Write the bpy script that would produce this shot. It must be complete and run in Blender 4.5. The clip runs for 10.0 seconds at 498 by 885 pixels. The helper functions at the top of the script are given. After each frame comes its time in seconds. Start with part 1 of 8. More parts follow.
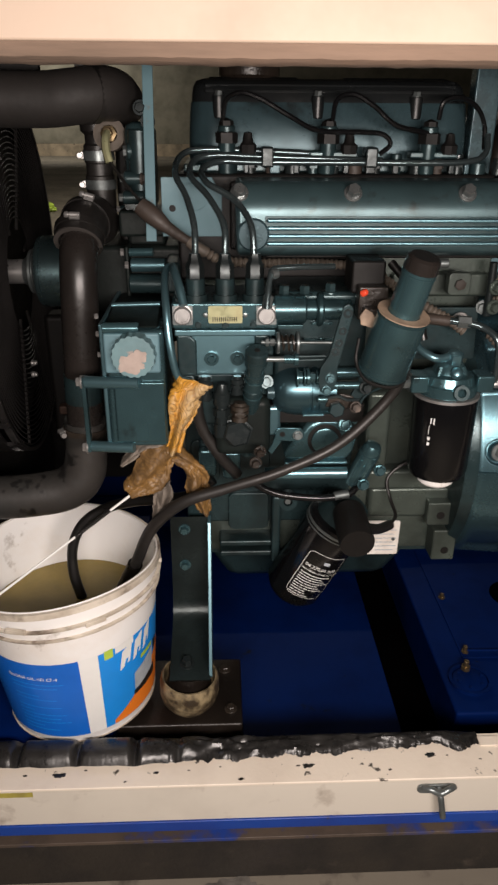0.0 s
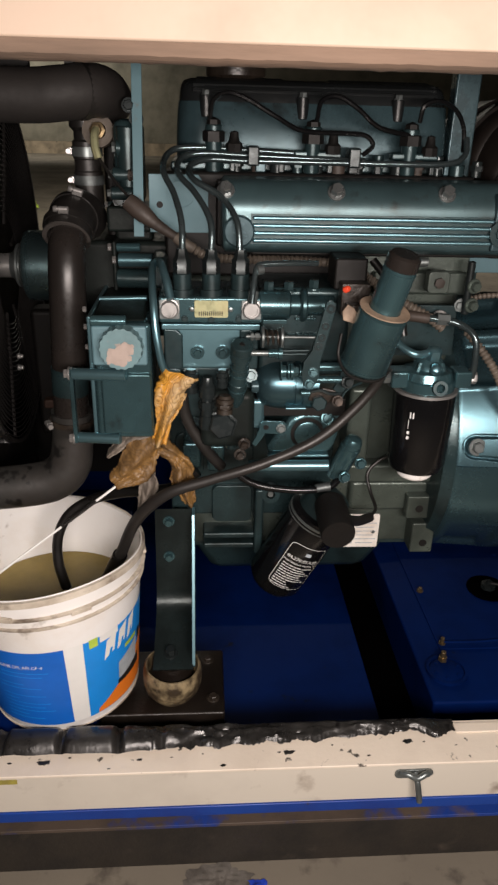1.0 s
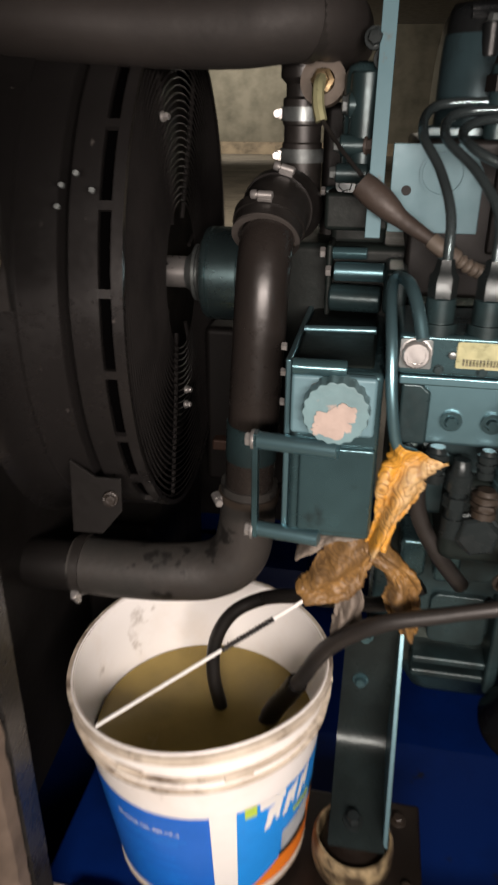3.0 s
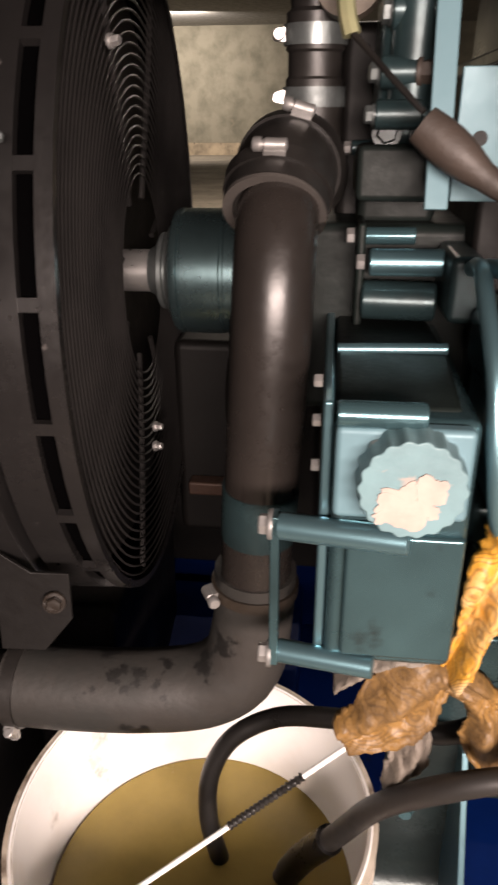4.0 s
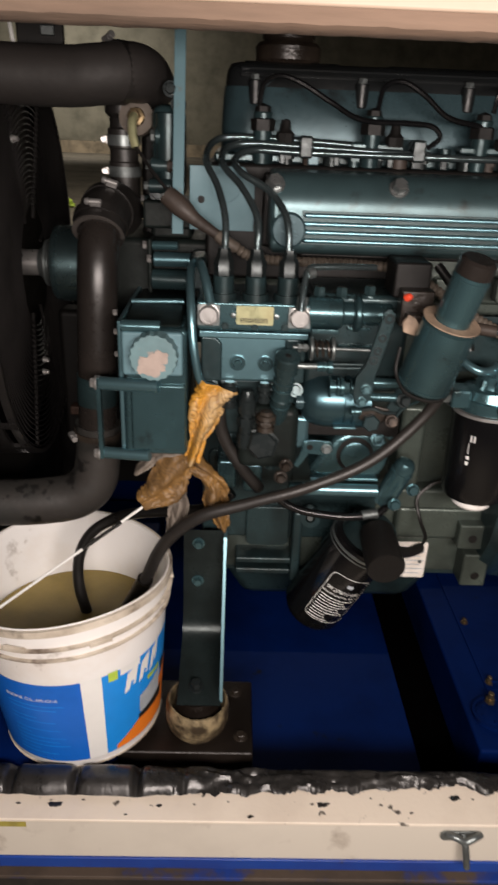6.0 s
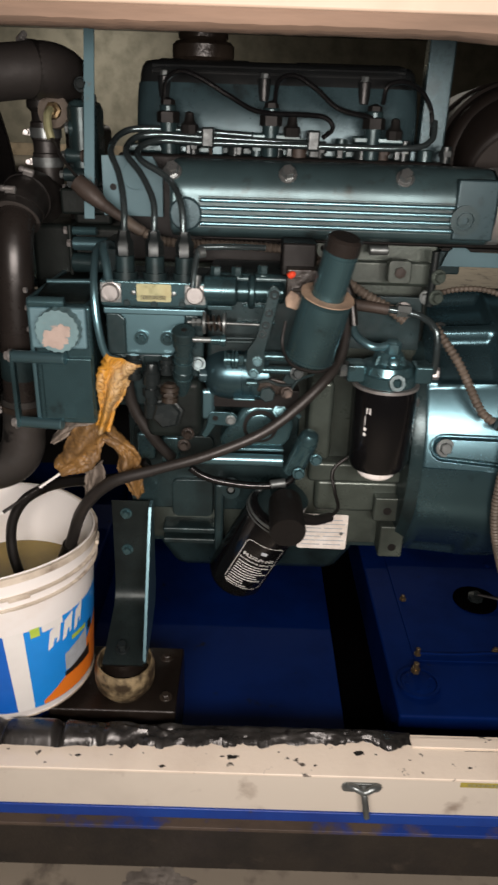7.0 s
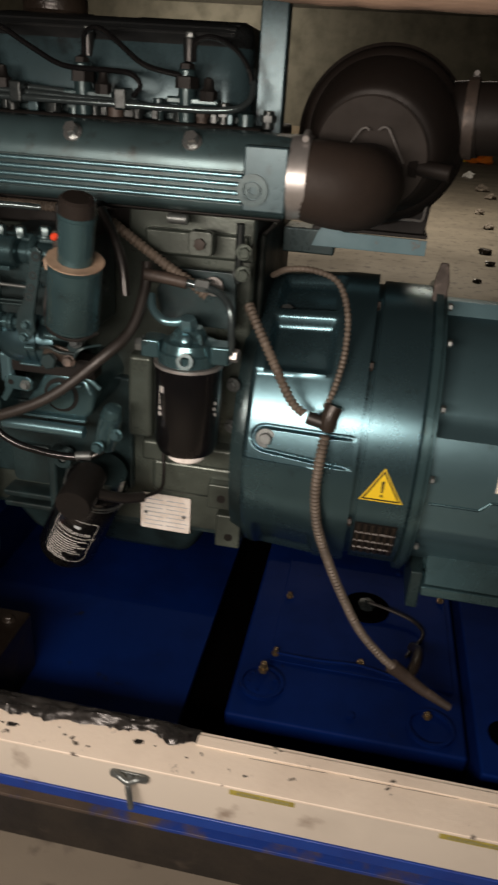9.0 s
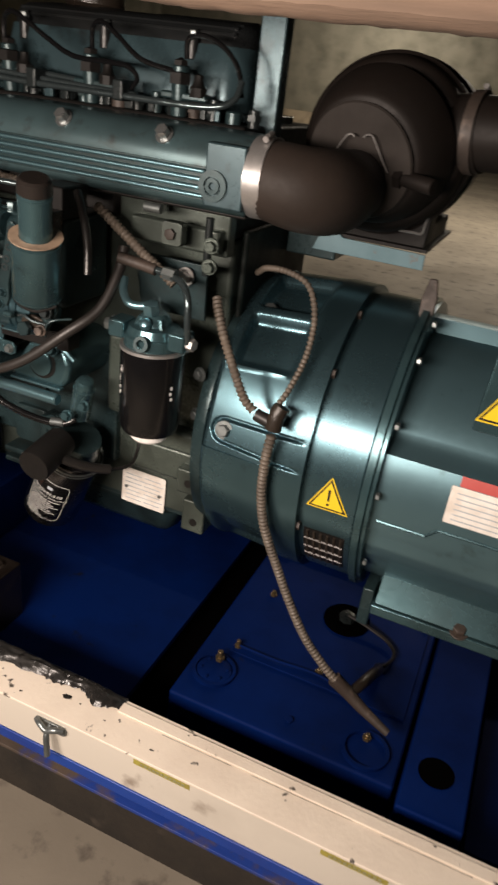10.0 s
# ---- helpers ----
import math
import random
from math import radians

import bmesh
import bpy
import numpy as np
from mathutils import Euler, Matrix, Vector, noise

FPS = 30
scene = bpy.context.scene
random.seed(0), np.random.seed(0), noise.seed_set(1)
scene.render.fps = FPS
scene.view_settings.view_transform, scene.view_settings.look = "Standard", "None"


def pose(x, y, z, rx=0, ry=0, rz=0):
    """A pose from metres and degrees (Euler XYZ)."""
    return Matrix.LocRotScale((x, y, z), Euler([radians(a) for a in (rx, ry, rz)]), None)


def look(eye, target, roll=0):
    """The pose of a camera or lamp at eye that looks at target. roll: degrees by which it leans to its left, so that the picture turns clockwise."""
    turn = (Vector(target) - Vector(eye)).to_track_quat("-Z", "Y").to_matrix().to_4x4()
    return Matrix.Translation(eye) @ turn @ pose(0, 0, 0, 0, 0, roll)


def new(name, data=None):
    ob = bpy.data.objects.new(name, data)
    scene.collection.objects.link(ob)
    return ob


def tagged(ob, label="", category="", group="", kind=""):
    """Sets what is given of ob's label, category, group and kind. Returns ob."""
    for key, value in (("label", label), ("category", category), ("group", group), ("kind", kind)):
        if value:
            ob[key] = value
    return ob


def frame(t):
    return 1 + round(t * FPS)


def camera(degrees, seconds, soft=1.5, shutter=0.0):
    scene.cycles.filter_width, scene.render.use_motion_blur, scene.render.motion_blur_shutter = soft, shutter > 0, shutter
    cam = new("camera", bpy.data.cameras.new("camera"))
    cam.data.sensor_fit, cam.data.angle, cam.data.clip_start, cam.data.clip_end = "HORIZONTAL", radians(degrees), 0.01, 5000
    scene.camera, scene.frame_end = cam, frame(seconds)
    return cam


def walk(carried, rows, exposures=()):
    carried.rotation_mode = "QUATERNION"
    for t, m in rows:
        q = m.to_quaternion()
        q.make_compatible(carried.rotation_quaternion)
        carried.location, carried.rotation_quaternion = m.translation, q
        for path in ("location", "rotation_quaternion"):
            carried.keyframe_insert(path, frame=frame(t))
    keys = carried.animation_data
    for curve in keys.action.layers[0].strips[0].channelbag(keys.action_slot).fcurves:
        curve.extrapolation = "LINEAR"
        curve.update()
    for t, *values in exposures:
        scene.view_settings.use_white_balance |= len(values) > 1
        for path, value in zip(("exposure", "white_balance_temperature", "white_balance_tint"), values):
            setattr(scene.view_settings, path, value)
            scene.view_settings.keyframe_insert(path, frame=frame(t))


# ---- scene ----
cam = camera(39.1, 10.0, 2.5, 0.5)
PATH = [
    (0, (0.035, 0.138, 1.205), (0.111, 1.952, 0.366), 0.4),
    (0.5, (0.032, 0.12, 1.205), (0.142, 1.933, 0.368), 0.8),
    (1, (0.029, 0.112, 1.203), (0.159, 1.924, 0.367), 1.5),
    (1.5, (0.029, 0.121, 1.202), (0.161, 1.931, 0.362), 2.5),
    (2, (0.01, 0.204, 1.196), (-0.012, 2.029, 0.379), 4.4),
    (2.2, (-0.013, 0.267, 1.190), (-0.135, 2.092, 0.380), 6.1),
    (2.5, (-0.013, 0.346, 1.179), (-0.406, 2.108, 0.32), 7.3),
    (2.7, (-0.023, 0.381, 1.171), (-0.428, 2.145, 0.319), 3.2),
    (3.8, (-0.142, 0.71, 1.09), (-0.373, 2.515, 0.261), -0.4),
    (4, (-0.134, 0.709, 1.094), (-0.34, 2.514, 0.258), -0.2),
    (4.5, (-0.097, 0.667, 1.136), (-0.229, 2.475, 0.292), 0.3),
    (5, (-0.044, 0.513, 1.191), (-0.176, 2.334, 0.376), 1.5),
    (5.2, (-0.007, 0.41, 1.203), (-0.147, 2.24, 0.408), 1.9),
    (6.3, (0.032, 0.195, 1.176), (0.127, 2.008, 0.336), 2.4),
    (6.5, (0.064, 0.181, 1.175), (0.157, 1.994, 0.336), 2.5),
    (7, (0.175, 0.133, 1.172), (0.182, 1.955, 0.348), 1.9),
    (7.5, (0.286, 0.098, 1.171), (0.231, 1.924, 0.356), 1.7),
    (8, (0.364, 0.142, 1.161), (0.238, 1.96, 0.337), 1.6),
    (8.5, (0.473, 0.198, 1.157), (0.278, 2.001, 0.314), 2.1),
    (9, (0.627, 0.217, 1.167), (0.353, 1.991, 0.285), 4.0),
    (9.5, (0.809, 0.222, 1.191), (0.407, 1.956, 0.28), 6.2),
    (10, (0.881, 0.27, 1.191), (0.272, 1.94, 0.275), 7.5),
]
walk(cam, [(t, look(eye, target, roll)) for t, eye, target, roll in PATH],
     [(0.0, 0.07, 6500, 10), (1.6, 0.07, 6500, 10), (2.0, 0.15, 6550, 10), (2.3, 0.24, 6600, 10), (2.6, 0.26, 6600, 10), (4.0, 1.27, 6950, 18), (4.6, 1.14, 6900, 18), (5.2, 0.53, 6700, 14),
      (6.3, 0.08, 6500, 10), (8.0, 0.07, 6650, 10), (9.0, -0.08, 7000, 11), (9.5, 0.22, 6950, 12), (10.0, 0.45, 7000, 12)])

# ---------------------------------------------------------------- light
FLOOR = 0.014
world = bpy.data.worlds.new("world")
scene.world = world
world.use_nodes = True
world.node_tree.nodes["Background"].inputs[0].default_value = (0.9, 0.95, 1.0, 1)
world.node_tree.nodes["Background"].inputs[1].default_value = 0.011


def area_lamp(name, eye, target, watts, sx, sy, colour):
    data = bpy.data.lights.new(name, "AREA")
    data.shape, data.size, data.size_y, data.energy, data.color = "RECTANGLE", sx, sy, watts, colour
    ob = new(name, data)
    ob.matrix_world = look(eye, target)
    return ob


# unseen fixed stand-in for the hand-held light, widened to stretch highlights
area_lamp("work_lamp", (0.25, -0.12, 1.16), (0.26, 0.90, 0.42), 26.3, 0.95, 0.20, (1.0, 0.882, 0.815))
# two added fills, no known source: left far wall, then hall floor
area_lamp("wall_lamp", (-5.0, 22.5, 3.6), (-5.4, 25.9, 0.8), 135.0, 2.4, 0.2, (1.0, 0.95, 0.86))
area_lamp("hall_lamp", (0.8, 8.4, 3.65), (0.8, 9.2, 0.05), 215.0, 2.4, 0.2, (1.0, 0.92, 0.80))


# ---------------------------------------------------------------- materials
def material(name, base, rough=0.5, metal=0.0, dark=None, mix=0.5, scale=6.0, fine=120.0, bump=0.15, vary=0.12, coat=0.0, lo=0.42, hi=0.68,
             third=None, third_scale=25.0, third_lo=0.62, third_hi=0.7, trans=0.0, spec=0.5, squash=None, random_tone=0.0, rings=None, detail=6.0):
    m = bpy.data.materials.new(name)
    m.use_nodes = True
    nt = m.node_tree
    bsdf = nt.nodes["Principled BSDF"]
    coord = nt.nodes.new("ShaderNodeTexCoord")
    vec = coord.outputs["Object"]
    if squash:
        mp = nt.nodes.new("ShaderNodeMapping")
        mp.inputs["Scale"].default_value = squash
        nt.links.new(vec, mp.inputs["Vector"])
        vec = mp.outputs["Vector"]

    def noise_node(s, detail=6.0, rough_=0.6):
        n = nt.nodes.new("ShaderNodeTexNoise")
        n.inputs["Scale"].default_value, n.inputs["Detail"].default_value, n.inputs["Roughness"].default_value = s, detail, rough_
        nt.links.new(vec, n.inputs["Vector"])
        return n.outputs["Fac"]

    def ramp(src, a, b, va=0.0, vb=1.0):
        r = nt.nodes.new("ShaderNodeMapRange")
        r.inputs["From Min"].default_value, r.inputs["From Max"].default_value = a, b
        r.inputs["To Min"].default_value, r.inputs["To Max"].default_value = va, vb
        nt.links.new(src, r.inputs["Value"])
        return r.outputs["Result"]

    def mixc(fac, a, b):
        x = nt.nodes.new("ShaderNodeMix")
        x.data_type = "RGBA"
        nt.links.new(fac, x.inputs["Factor"])
        for sock, v in ((x.inputs["A"], a), (x.inputs["B"], b)):
            if isinstance(v, tuple):
                sock.default_value = (*v, 1)
            else:
                nt.links.new(v, sock)
        return x.outputs["Result"]

    big, small = noise_node(scale, detail), noise_node(fine, 3.0)
    dark = dark or tuple(c * 0.45 for c in base)
    col = mixc(ramp(big, lo, hi, 0.0, mix), base, dark)
    if third:
        col = mixc(ramp(noise_node(third_scale), third_lo, third_hi), col, third)
    if rings:
        band = nt.nodes.new("ShaderNodeMath")
        band.operation = "MULTIPLY"
        nt.links.new(noise_node(13.0, 2.0), band.inputs[0])
        band.inputs[1].default_value = 250.0
        wave = nt.nodes.new("ShaderNodeMath")
        wave.operation = "SINE"
        nt.links.new(band.outputs[0], wave.inputs[0])
        col = mixc(ramp(wave.outputs[0], 0.1, 1.0, 0.0, 0.55), col, rings)
    if random_tone:
        info = nt.nodes.new("ShaderNodeObjectInfo")
        col = mixc(ramp(info.outputs["Random"], 0, 1, 0, random_tone), col, dark)
    nt.links.new(col, bsdf.inputs["Base Color"])
    rsum = nt.nodes.new("ShaderNodeMath")
    rsum.operation = "ADD"
    nt.links.new(ramp(big, 0.3, 0.7, rough - vary, rough + vary), rsum.inputs[0])
    nt.links.new(ramp(small, 0.3, 0.7, -0.3 * min(vary, 0.15), 0.3 * min(vary, 0.15)), rsum.inputs[1])
    nt.links.new(rsum.outputs[0], bsdf.inputs["Roughness"])
    bsdf.inputs["Metallic"].default_value = metal
    bsdf.inputs["Specular IOR Level"].default_value = spec
    bsdf.inputs["Coat Weight"].default_value = coat
    bsdf.inputs["Coat Roughness"].default_value = 0.15
    bsdf.inputs["Transmission Weight"].default_value = trans
    if bump:
        b = nt.nodes.new("ShaderNodeBump")
        b.inputs["Strength"].default_value, b.inputs["Distance"].default_value = bump, 0.002
        nt.links.new(small, b.inputs["Height"])
        nt.links.new(b.outputs["Normal"], bsdf.inputs["Normal"])
    return m


TEAL = material("engine_paint", (0.080, 0.160, 0.180), 0.25, 0.72, dark=(0.018, 0.030, 0.032), mix=0.75, scale=7, bump=0.04, vary=0.05, detail=3.0, lo=0.42, hi=0.75,
                third=(0.026, 0.020, 0.016), third_scale=30, third_lo=0.61, third_hi=0.80)
TEAL_BRIGHT = material("bright_engine_paint", (0.165, 0.305, 0.350), 0.31, 0.85, dark=(0.12, 0.23, 0.265), mix=0.4, scale=2.5, bump=0.0, vary=0.02, detail=1.0)
BELL = material("glossy_housing_paint", (0.084, 0.163, 0.192), 0.28, 0.84, dark=(0.048, 0.095, 0.112), mix=0.5, scale=3.5, bump=0.03, vary=0.04, detail=3.0,
                third=(0.035, 0.05, 0.05), third_scale=14, third_lo=0.63, third_hi=0.80)
HUB = material("worn_hub_paint", (0.165, 0.255, 0.272), 0.27, 0.9, dark=(0.105, 0.165, 0.178), mix=0.5, scale=14, bump=0.03, vary=0.05)
FRAME = material("dull_frame_paint", (0.115, 0.212, 0.245), 0.36, 0.70, dark=(0.075, 0.14, 0.162), mix=0.6, scale=4, bump=0.03, vary=0.05, detail=3.0,
                 third=(0.04, 0.055, 0.055), third_scale=14, third_lo=0.63, third_hi=0.80)
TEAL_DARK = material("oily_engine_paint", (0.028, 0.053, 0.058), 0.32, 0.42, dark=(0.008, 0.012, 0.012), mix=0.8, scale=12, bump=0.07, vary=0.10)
ROCKER = material("dark_cover_paint", (0.040, 0.072, 0.083), 0.30, 0.35, dark=(0.016, 0.028, 0.032), mix=0.6, scale=5, bump=0.05, vary=0.08, spec=0.3,
                  third=(0.012, 0.010, 0.009), third_scale=16, third_lo=0.56, third_hi=0.75)
MANIFOLD = material("grimy_manifold_paint", (0.062, 0.108, 0.118), 0.34, 0.5, dark=(0.022, 0.036, 0.038), mix=0.7, scale=6, bump=0.05, vary=0.06, detail=3.0,
                    third=(0.024, 0.019, 0.016), third_scale=22, third_lo=0.60, third_hi=0.78)
COVER_TOP = material("black_cover_top_paint", (0.014, 0.016, 0.017), 0.34, 0.2, dark=(0.007, 0.0075, 0.0075), mix=0.8, scale=9, bump=0.08)
CAST = material("painted_casting", (0.080, 0.101, 0.088), 0.33, 0.4, dark=(0.016, 0.020, 0.017), mix=0.75, scale=8, bump=0.14, fine=220)
PALE = material("pale_blue_paint", (0.108, 0.200, 0.232), 0.55, 0.15, dark=(0.068, 0.130, 0.150), mix=0.35, scale=8, bump=0.04,
                third=(0.15, 0.095, 0.065), third_scale=18, third_lo=0.645, third_hi=0.72)
STEEL = material("bright_steel", (0.44, 0.43, 0.42), 0.40, 0.75, mix=0.5, scale=30, bump=0.05)
BOLT_STEEL = material("plated_bolt_steel", (0.36, 0.38, 0.38), 0.33, 0.85, dark=(0.15, 0.155, 0.155), mix=0.6, scale=40, bump=0.06)
NUT_DARK = material("dark_plated_nut", (0.020, 0.026, 0.027), 0.28, 0.35, dark=(0.010, 0.012, 0.012), mix=0.7, scale=25, bump=0.05, spec=0.25)
DULL = material("dull_steel", (0.21, 0.235, 0.235), 0.40, 0.75, dark=(0.06, 0.066, 0.066), mix=0.7, scale=25, bump=0.1)
PIPE = material("painted_pipe", (0.115, 0.150, 0.158), 0.20, 0.8, dark=(0.05, 0.067, 0.072), mix=0.6, scale=12, bump=0.04)
UPPER_HOSE = material("dusty_upper_hose", (0.024, 0.0208, 0.0192), 0.6, dark=(0.013, 0.0115, 0.0108), mix=0.8, scale=8, bump=0.12, spec=0.35)
RUBBER = material("black_rubber", (0.011, 0.010, 0.0095), 0.42, dark=(0.020, 0.0175, 0.0155), mix=0.8, scale=10, bump=0.12)
OLD_RUBBER = material("dusty_rubber", (0.030, 0.027, 0.0245), 0.55, dark=(0.015, 0.016, 0.0145), mix=0.9, scale=14, bump=0.2,
                      third=(0.006, 0.0055, 0.005), third_scale=19, third_lo=0.565, third_hi=0.60)
HOSE_BLACK = material("oily_black_hose", (0.0062, 0.0057, 0.0054), 0.36, dark=(0.012, 0.0108, 0.0100), mix=0.7, scale=12, bump=0.08)
HOSE = material("dusty_black_hose", (0.020, 0.0172, 0.0155), 0.46, dark=(0.009, 0.0082, 0.0075), mix=0.8, scale=9, bump=0.06)
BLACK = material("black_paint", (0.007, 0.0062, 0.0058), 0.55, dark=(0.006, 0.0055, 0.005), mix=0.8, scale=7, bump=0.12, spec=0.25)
BROWN_BLACK = material("brown_black_enamel", (0.019, 0.0158, 0.0142), 0.29, dark=(0.009, 0.0078, 0.0072), mix=0.7, scale=6, bump=0.08)
GLOSS_BLACK = material("gloss_black_enamel", (0.005, 0.005, 0.0055), 0.20, dark=(0.004, 0.004, 0.004), mix=0.6, scale=10, bump=0.03)
BEIGE = material("cream_powder_coat", (0.60, 0.465, 0.36), 0.5, dark=(0.43, 0.335, 0.26), mix=0.6, scale=5, bump=0.06, lo=0.5, hi=0.8,
                 third=(0.25, 0.18, 0.12), third_scale=16, third_lo=0.70, third_hi=0.78)
SILL = material("grubby_cream_sill", (0.60, 0.555, 0.48), 0.5, dark=(0.46, 0.42, 0.36), mix=0.6, scale=6, bump=0.06, lo=0.5, hi=0.8,
                third=(0.24, 0.19, 0.15), third_scale=13, third_lo=0.595, third_hi=0.78)
CHIPPED = material("chipped_cream_paint", (0.78, 0.69, 0.58), 0.55, dark=(0.60, 0.51, 0.42), mix=0.6, scale=9, bump=0.2, lo=0.45, hi=0.75,
                   third=(0.08, 0.068, 0.056), third_scale=30, third_lo=0.645, third_hi=0.675)
ELBOW = material("dusty_brown_elbow", (0.030, 0.0225, 0.0185), 0.6, dark=(0.015, 0.0115, 0.0098), mix=0.8, scale=8, bump=0.12, spec=0.25)
AIR_BLACK = material("dusty_brown_black_rubber", (0.012, 0.0092, 0.0078), 0.55, dark=(0.007, 0.0056, 0.005), mix=0.7, scale=6, bump=0.08, spec=0.22)
AIR_DUST = material("dusty_end_cover", (0.036, 0.031, 0.028), 0.6, dark=(0.020, 0.017, 0.015), mix=0.8, scale=9, bump=0.1, spec=0.22)
SEAL_BROWN = material("brown_foam_seal", (0.26, 0.175, 0.125), 0.85, dark=(0.11, 0.08, 0.06), mix=0.9, scale=12, bump=0.5, squash=(0.16, 1.0, 1.6))
POST = material("dark_brown_post", (0.145, 0.112, 0.088), 0.7, dark=(0.06, 0.046, 0.036), mix=0.9, scale=9, bump=0.2, lo=0.4, hi=0.65, spec=0.25)
# casting green darkened to stand for shade on deep-set parts
SHADE_GREEN = material("shaded_green_casting", (0.009, 0.013, 0.012), 0.5, dark=(0.005, 0.0065, 0.006), mix=0.8, scale=12, bump=0.2, spec=0.15)
FOAM = material("torn_black_foam", (0.016, 0.0152, 0.0145), 0.30, dark=(0.032, 0.030, 0.028), mix=0.8, scale=14, bump=0.3, fine=140,
                third=(0.008, 0.007, 0.007), third_scale=40, third_lo=0.60, third_hi=0.66)
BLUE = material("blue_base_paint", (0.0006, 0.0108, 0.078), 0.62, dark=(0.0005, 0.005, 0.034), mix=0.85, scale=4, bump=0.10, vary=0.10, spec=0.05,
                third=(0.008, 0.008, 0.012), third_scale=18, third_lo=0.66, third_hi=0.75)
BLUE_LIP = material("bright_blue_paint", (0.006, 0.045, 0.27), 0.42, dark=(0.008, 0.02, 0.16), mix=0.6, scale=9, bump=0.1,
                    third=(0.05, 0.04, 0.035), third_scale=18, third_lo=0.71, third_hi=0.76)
RUST = material("rusty_steel", (0.075, 0.042, 0.030), 0.55, 0.3, dark=(0.05, 0.028, 0.02), mix=0.8, scale=60, bump=0.2)
GRIME = material("oily_grime", (0.018, 0.0135, 0.0105), 0.36, dark=(0.038, 0.029, 0.021), mix=0.8, scale=14, bump=0.5)
SHROUD = material("satin_black_plastic", (0.0125, 0.0115, 0.0113), 0.32, dark=(0.006, 0.0056, 0.0056), mix=0.7, scale=6, bump=0.10, spec=0.6,
                  third=(0.075, 0.068, 0.064), third_scale=70, third_lo=0.68, third_hi=0.74)
GUARD = material("black_guard_wire", (0.019, 0.0175, 0.017), 0.6, dark=(0.006, 0.0055, 0.0055), mix=0.7, scale=9, bump=0.05, spec=0.12,
                 third=(0.05, 0.046, 0.044), third_scale=60, third_lo=0.70, third_hi=0.74)
WET = material("wet_oily_concrete", (0.15, 0.136, 0.12), 0.08, dark=(0.05, 0.043, 0.036), mix=0.9, scale=24, bump=1.0, fine=90, vary=0.06, spec=1.0)
LIP_DIRTY = material("mud_caked_blue_lip", (0.085, 0.062, 0.047), 0.6, dark=(0.03, 0.022, 0.017), mix=0.8, scale=9, bump=0.4,
                     third=(0.006, 0.035, 0.22), third_scale=4.5, third_lo=0.47, third_hi=0.54)
# flat black that stands for shade in gaps; also colours the sender gasket
PIT = material("shade_and_gasket_black", (0.0012, 0.0011, 0.0012), 0.9, bump=0.1, spec=0.0)
LEG = material("oily_black_green", (0.022, 0.032, 0.032), 0.30, 0.35, dark=(0.009, 0.012, 0.012), mix=0.85, scale=11, bump=0.16, vary=0.08, lo=0.36, hi=0.62, spec=0.3)
TAR = material("wet_tarry_dirt", (0.0075, 0.0052, 0.004), 0.40, dark=(0.015, 0.0105, 0.0075), mix=0.7, scale=11, bump=0.35)
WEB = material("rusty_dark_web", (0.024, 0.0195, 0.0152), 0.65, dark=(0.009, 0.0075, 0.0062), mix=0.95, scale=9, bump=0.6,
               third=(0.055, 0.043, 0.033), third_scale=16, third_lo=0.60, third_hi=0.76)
WHITE_PLASTIC = material("white_plastic", (0.82, 0.81, 0.795), 0.42, dark=(0.70, 0.63, 0.55), mix=0.6, scale=9, bump=0.05, lo=0.5, hi=0.75,
                         third=(0.22, 0.17, 0.125), third_scale=17, third_lo=0.64, third_hi=0.80)
DIRTY_RIM = material("grubby_white_plastic", (0.66, 0.595, 0.50), 0.5, dark=(0.25, 0.195, 0.14), mix=0.9, scale=12, bump=0.15, lo=0.36, hi=0.66,
                     third=(0.13, 0.098, 0.072), third_scale=18, third_lo=0.50, third_hi=0.64)
LABEL_BLUE = material("royal_blue_print", (0.008, 0.135, 0.60), 0.4, dark=(0.006, 0.10, 0.45), mix=0.6, scale=9, bump=0.04)
LABEL_CYAN = material("bright_blue_print", (0.012, 0.26, 0.78), 0.4, dark=(0.01, 0.20, 0.60), mix=0.5, scale=9, bump=0.04)
LABEL_ORANGE = material("orange_print", (0.85, 0.22, 0.02), 0.4, bump=0.04, mix=0.25)
LABEL_WHITE = material("white_print", (0.80, 0.80, 0.78), 0.45, bump=0.03, mix=0.2)
LABEL_GREY = material("grey_print", (0.42, 0.46, 0.50), 0.45, bump=0.03, mix=0.4, scale=30)
LABEL_YELLOW = material("yellow_print", (0.85, 0.60, 0.03), 0.4, bump=0.03, mix=0.15)
LABEL_BLACK = material("black_print", (0.012, 0.011, 0.011), 0.45, bump=0.03)
LABEL_RED = material("red_print", (0.55, 0.06, 0.05), 0.4, bump=0.03, mix=0.3)
LABEL_GREEN = material("green_yellow_print", (0.45, 0.62, 0.08), 0.4, bump=0.03)
PLATE = material("worn_aluminium_plate", (0.86, 0.83, 0.78), 0.45, 0.1, dark=(0.62, 0.54, 0.46), mix=0.7, scale=35, bump=0.1)
BRASS_PLATE = material("brass_tag", (0.40, 0.40, 0.23), 0.4, 0.5, dark=(0.3, 0.26, 0.14), mix=0.6, scale=60, bump=0.1)
BRASS = material("brass", (0.21, 0.155, 0.085), 0.42, 0.8, dark=(0.09, 0.065, 0.04), mix=0.6, scale=40, bump=0.08)
OIL = material("waste_oil", (0.30, 0.222, 0.066), 0.25, dark=(0.205, 0.150, 0.044), mix=0.7, scale=11, bump=0.0, vary=0.03, spec=0.25)
